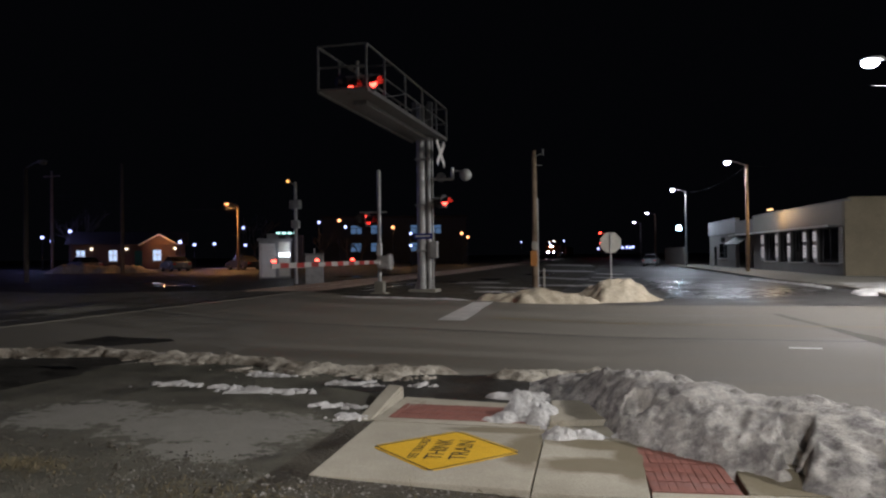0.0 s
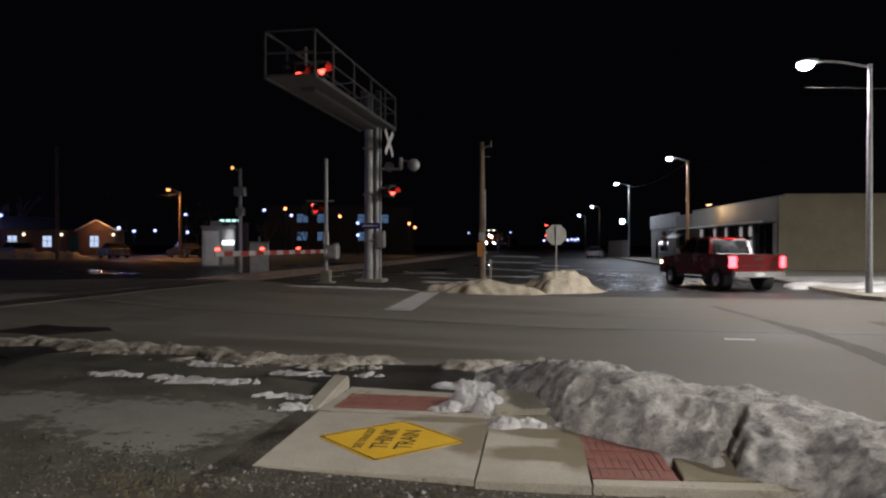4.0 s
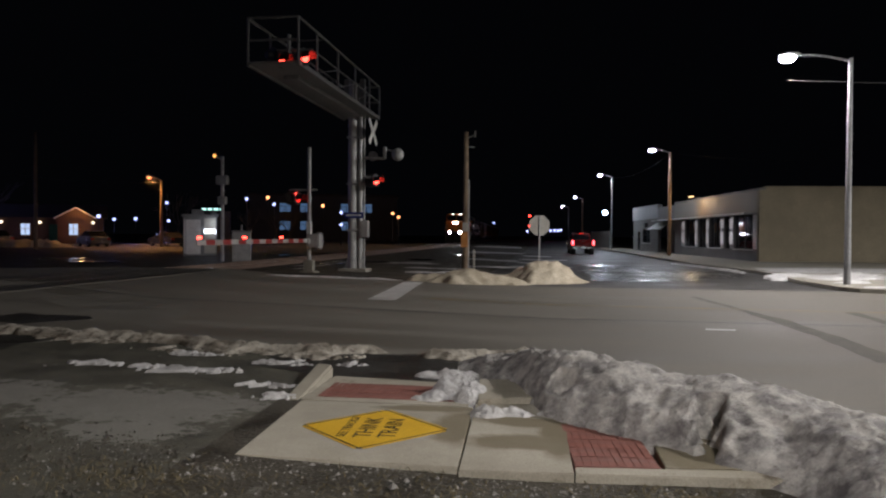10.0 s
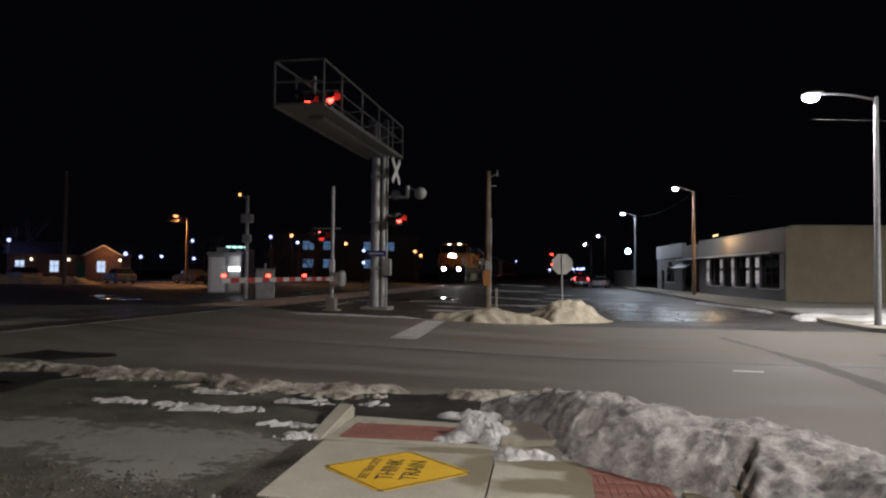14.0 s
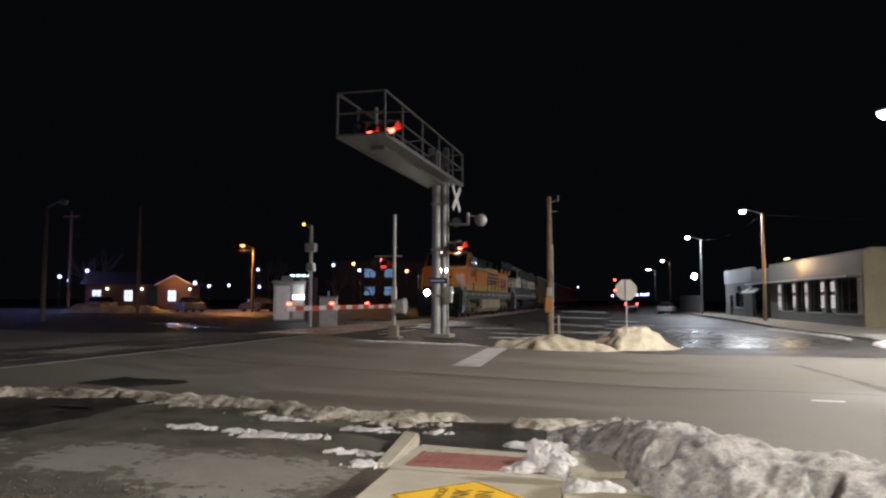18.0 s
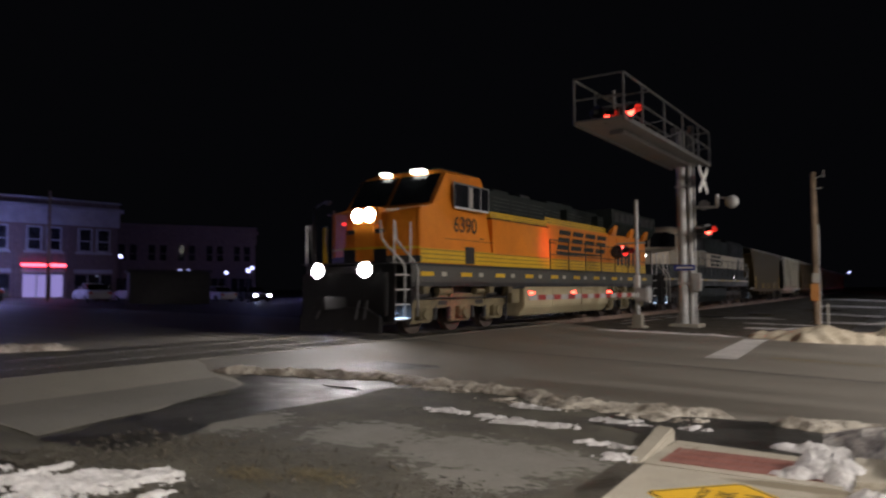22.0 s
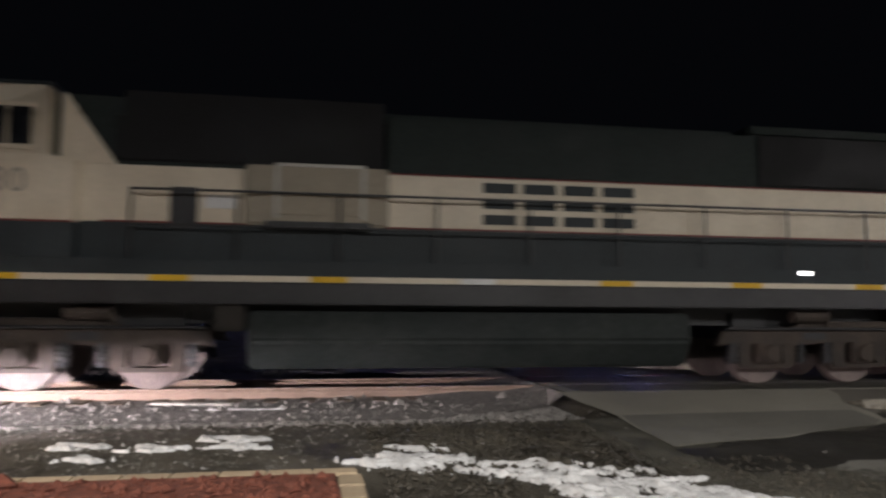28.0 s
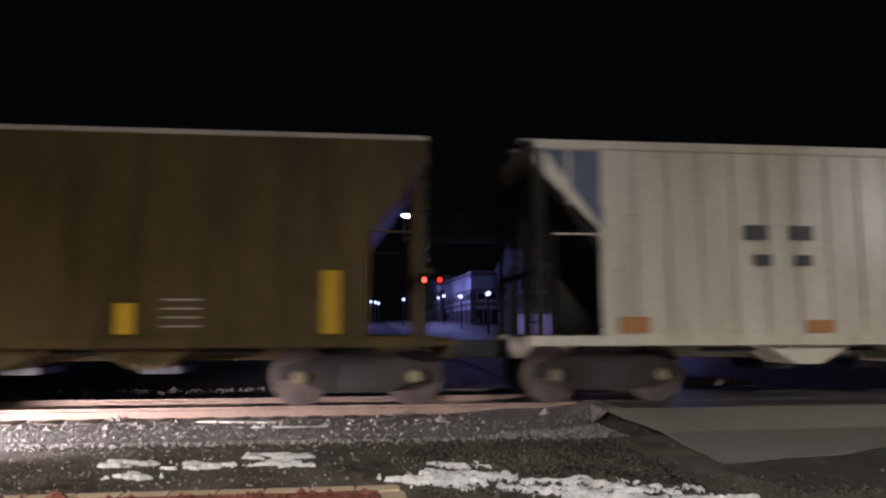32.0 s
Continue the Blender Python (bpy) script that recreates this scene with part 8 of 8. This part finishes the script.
def freight_truck(parent, yc):
    for s in (-1, 1):
        bm = bmesh.new()
        x0, x1 = sorted((s * 0.92, s * 1.08))
        prism(bm, [(yc - 1.2, 0.42), (yc - 1.2, 0.62), (yc - 0.5, 0.82), (yc + 0.5, 0.82), (yc + 1.2, 0.62), (yc + 1.2, 0.42), (yc + 0.95, 0.42), (yc + 0.45, 0.22), (yc - 0.45, 0.22), (yc - 0.95, 0.42)], "x", x0, x1)
        part("side_frame", bm, BOGIED, parent)
        bm = bmesh.new()
        for d in (-0.2, 0.0, 0.2):
            rod(bm, (s * 1.0, yc + d, 0.3), (s * 1.0, yc + d, 0.66), 0.09, seg=10)
        part("spring", bm, DARKMETAL, parent)
        for d in (-0.89, 0.89):
            part("axle_cap", rods(((s * 1.06, yc + d, 0.46), (s * 1.16, yc + d, 0.46), 0.11, 0.09, 12)), BOGIE, parent)
    part("bolster", boxes((-1.0, 1.0, yc - 0.25, yc + 0.25, 0.5, 0.95)), BOGIED, parent)
    return [wheelset(parent, yc + d, 0.46, steel=WHEELD) for d in (-0.89, 0.89)]


def hopper(paint, label, tan=True):
    """A covered hopper: ribbed sides, sloped ends with open cages, roof edge, outlet bays, ladders, trucks and markings."""
    t = thing("hopper_car", pose(-12.6, 260, 0.4525), label, "freight car", "hopper cars")
    sets = freight_truck(t, 1.95) + freight_truck(t, CAR_LEN - 2.1)
    a, b, W, z0, z1 = 0.65, CAR_LEN - (1.05 if tan else 0.75), 1.55, 1.05, 4.15
    e = 0.9 if tan else 1.2
    c = 1.6
    for s in (-1, 1):
        bm = bmesh.new()
        prism(bm, [(a, z1), (b, z1), (b, z1 - 0.35), (b - e, z1 - 1.5), (b - e, z0), (a + 1.05, z0), (a + 1.05, z1 - 1.4), (a, z1 - 0.35)], "x", s * (W - 0.04), s * W)
        part("side_sheet", bm, paint, t, "ribbed steel side")
        n = 14 if tan else 28
        for k in range(1, n):
            y = a + (b - a) * k / n
            lo = z0 if a + 1.1 < y < b - 1.25 else z1 - 1.0
            part("rib", boxes((s * W, s * (W + 0.035), y - (0.05 if tan else 0.035), y + (0.05 if tan else 0.035), lo, z1 - 0.12, 0.012)), paint, t)
        part("side_sill", boxes((s * (W - 0.06), s * (W + 0.05), a - 0.15, b + 0.15, z0 - 0.12, z0 + 0.04, 0.01)), paint, t)
        part("top_chord", boxes((s * (W - 0.05), s * (W + 0.045), a, b, z1 - (0.03 if tan else 0.1), z1 + 0.04, 0.012)), CREAMTRIM if tan else HOPGREY, t, "pale top edge")
        # The grey car's end cage is coloured darker than its sides.
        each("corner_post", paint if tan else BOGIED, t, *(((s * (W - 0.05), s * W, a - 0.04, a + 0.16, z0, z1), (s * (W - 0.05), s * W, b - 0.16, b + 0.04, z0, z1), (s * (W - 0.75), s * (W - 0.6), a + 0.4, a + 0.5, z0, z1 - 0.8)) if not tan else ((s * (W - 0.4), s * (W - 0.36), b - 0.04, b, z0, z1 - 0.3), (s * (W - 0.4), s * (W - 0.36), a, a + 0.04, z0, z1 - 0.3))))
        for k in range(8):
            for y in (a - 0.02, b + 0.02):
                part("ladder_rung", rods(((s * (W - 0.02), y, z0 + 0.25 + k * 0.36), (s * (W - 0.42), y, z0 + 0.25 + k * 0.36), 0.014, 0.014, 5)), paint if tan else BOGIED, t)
        part("weld_line", boxes((s * W, s * (W + 0.005), a + 0.3, b - 0.3, z0 + 1.62, z0 + 1.65)), paint, t)
        for y, h in ((1.9, 0.95), (5.5, 0.45), (8.25, 0.45), (11.2, 0.45), (14.15, 0.95)) if tan else ((1.98, 0.25), (5.1, 0.2), (11.0, 0.2), (14.2, 0.25)):
            if tan or h < 0.5:
                part("reflector", boxes((s * (W + 0.036), s * (W + 0.042), y, y + (0.28 if tan else 0.48), z0 + 0.08, z0 + 0.08 + h)), LOCOYEL if tan else ORANGEBOX, t, "yellow reflective marking")
        part("data_panel", boxes(*[(s * (W + 0.001), s * (W + 0.006), 11.85, 12.4, z0 + 0.18 + i * 0.13, z0 + 0.21 + i * 0.13) for i in range(4)]), SIGNBACK if tan else BLACKP, t, "bars of unreadable data writing")
        if not tan:
            each("reporting_mark", BLACKP, t, *((s * (W + 0.036), s * (W + 0.042), 4.1, 4.5, 2.62, 2.86), (s * (W + 0.036), s * (W + 0.042), 4.88, 5.28, 2.62, 2.86), (s * (W + 0.036), s * (W + 0.042), 4.25, 4.55, 2.2, 2.38), (s * (W + 0.036), s * (W + 0.042), 4.95, 5.25, 2.2, 2.38)))
            bm = bmesh.new()
            prism(bm, [(a + 0.17, z1 - 0.12), (a + 1.1, z1 - 0.12), (a + 1.1, z0 + 1.72)], "x", s * (W + 0.002), s * (W + 0.008))
            part("blue_corner", bm, BLUEGREY, t, "blue-grey painted corner")
    for y0, y1, ye in ((a + 0.05, a + c + 0.4, a), (b - 0.05, b - c - 0.4, b)):
        bm = bmesh.new()
        prism(bm, [(y0, z1 - 0.45), (y0, z1 - 0.3), (y1, z0 + 0.35), (y1, z0 + 0.15)], "x", -W + 0.05, W - 0.05)
        # Grey car: the unlit end is painted, sheet and braces take a dark colour.
        part("slope_sheet", bm, paint if tan else BOGIED, t, "sloped end sheet, coloured dark for shade on the grey car")
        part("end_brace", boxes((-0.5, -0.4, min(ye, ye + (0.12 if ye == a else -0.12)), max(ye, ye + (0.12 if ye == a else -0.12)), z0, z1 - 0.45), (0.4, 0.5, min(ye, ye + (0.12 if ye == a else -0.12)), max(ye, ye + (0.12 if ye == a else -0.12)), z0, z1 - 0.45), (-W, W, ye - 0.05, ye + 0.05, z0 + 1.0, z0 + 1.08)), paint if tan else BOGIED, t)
        part("end_platform", boxes((-W, W, ye - 0.15, ye + 0.5, z0 - 0.1, z0 - 0.04)), paint, t)
    bm = bmesh.new()
    prism(bm, [(-W + 0.02, z1), (-1.0, z1 + 0.12), (0, z1 + 0.17), (1.0, z1 + 0.12), (W - 0.02, z1)], "y", a, b)
    part("roof", bm, paint, t)
    part("roof_walk", boxes((-0.55, -0.25, a, b, z1 + 0.3, z1 + 0.33), (0.25, 0.55, a, b, z1 + 0.3, z1 + 0.33)), GALV, t)
    part("hatch", boxes((-0.25, 0.25, a + 0.8, b - 0.8, z1 + 0.15, z1 + 0.28, 0.03)), paint, t)
    part("centre_sill", boxes((-0.3, 0.3, 0.5, CAR_LEN - 0.5, 0.7, 1.05)), paint, t)
    each("coupler", DARKMETAL, t, (-0.14, 0.14, 0.0, 0.7, 0.7, 1.0, 0.03), (-0.14, 0.14, CAR_LEN - 0.7, CAR_LEN, 0.7, 1.0, 0.03))
    for k in range(4):
        yc = CAR_LEN / 2 + (k - 1.5) * 2.13
        bm = bmesh.new()
        prism(bm, [(yc - 0.98, 1.05), (yc + 0.98, 1.05), (yc + 0.2, 0.62), (yc - 0.2, 0.62)], "x", -1.42, 1.42)
        part("outlet_bay", bm, paint, t, "dusty sloped outlet bay")
        part("outlet_gate", boxes((-0.5, 0.5, yc - 0.3, yc + 0.3, 0.5, 0.62)), DARKMETAL, t)
    part("brake_rod", rods(((0.9, 3.6, 0.85), (0.9, CAR_LEN - 3.6, 0.85), 0.03)), DARKMETAL, t)
    return t, sets


BLUEGREY = surf("blue_grey_paint", (0.10, 0.13, 0.22), (0.15, 0.18, 0.28), 2, (0.5, 0.7), 0.0)
loco1, wheels1 = locomotive_orange()
loco2, wheels2 = locomotive_cream()
hop1, wheels3 = hopper(HOPTAN, "tan covered hopper car with ribbed sides and yellow markings")
hop2, wheels4 = hopper(HOPGREY, "pale grey covered hopper car with open ends", False)
consist = [(loco1, 22.95, 4.75, 18.75), (loco2, 22.6, 4.65, 18.35), (hop1, CAR_LEN, 1.95, CAR_LEN - 2.1), (hop2, CAR_LEN, 1.95, CAR_LEN - 2.1)]
for k in range(7):
    consist.append((copy_thing(hop1, pose(-12.6, 300 + 16 * k, 0.4525)), CAR_LEN, 1.95, CAR_LEN - 2.1))
truck = pickup()


# ---- motion ----
def front_at(t):
    """How far along the track the train's front coupler is."""
    if t < 17:
        return 53.8 + 7.95 * (17 - t)
    return float(np.interp(t, (17, 19, 20, 21, 22, 23, 24, 25, 27, 28, 29, 30, 31, 32), (53.8, 37.3, 29.35, 21.3, 13.35, 5.5, -2.3, -9.6, -24.5, -31.85, -39.0, -46.05, -53.15, -60.25)))


def vehicle_pose(y, p, q):
    """The pose of a vehicle whose front is at y and whose trucks sit p and q behind it."""
    a, b = Vector((track_x(y + p), y + p, 0.4525)), Vector((track_x(y + q), y + q, 0.4525))
    d = (b - a).normalized()
    o = a - d * p
    return Matrix.Translation(o) @ Matrix.Rotation(math.atan2(-d.x, d.y), 4, "Z")


def motions():
    times = [k * 0.5 for k in range(65)]
    off = 0.0
    for ob, length, p, q in consist:
        walk(ob, [(t, vehicle_pose(front_at(t) + off, p, q)) for t in times])
        off += length
    fine = [k / 15 for k in range(481)]
    start = front_at(0)
    for sets, r in ((wheels1, 0.53), (wheels2, 0.53), (wheels3, 0.46), (wheels4, 0.46)):
        for w in sets:
            o = w.location.copy()
            walk(w, [(t, pose(*o, math.degrees((start - front_at(t)) / r) % 360)) for t in fine])
    walk(truck, [(0.0, pose(22.0, 18.0, 0.02, 0, 0, 80)), (1.0, pose(14.2, 19.8, 0.02, 0, 0, 72)), (2.0, pose(9.8, 22.7, 0.02, 0, 0, 60)), (2.5, pose(8.5, 24.6, 0.02, 0, 0, 51)), (3.0, pose(7.65, 26.1, 0.02, 0, 0, 41)), (3.5, pose(6.55, 27.7, 0.02, 0, 0, 27)),
                 (4.5, pose(5.45, 31.4, 0.02, 0, 0, 12)), (6.0, pose(4.78, 38.6, 0.02, 0, 0, 6)), (7.0, pose(4.35, 45.3, 0.02, 0, 0, 4)), (8.0, pose(3.85, 52.6, 0.02, 0, 0, 4)), (9.0, pose(3.35, 60.2, 0.02, 0, 0, 3)), (11.0, pose(2.6, 77.6, 0.02, 0, 0, 3)), (13.0, pose(1.8, 95, 0.02, 0, 0, 3)),
                 (17.0, pose(-0.6, 122, 0.02, 0, 0, 4)), (19.0, pose(-0.9, 128, 0.02, 0, 0, 4)), (22.0, pose(-1.2, 132, 0.02, 0, 0, 4)), (32.0, pose(-1.2, 132, 0.02, 0, 0, 4))])


motions()
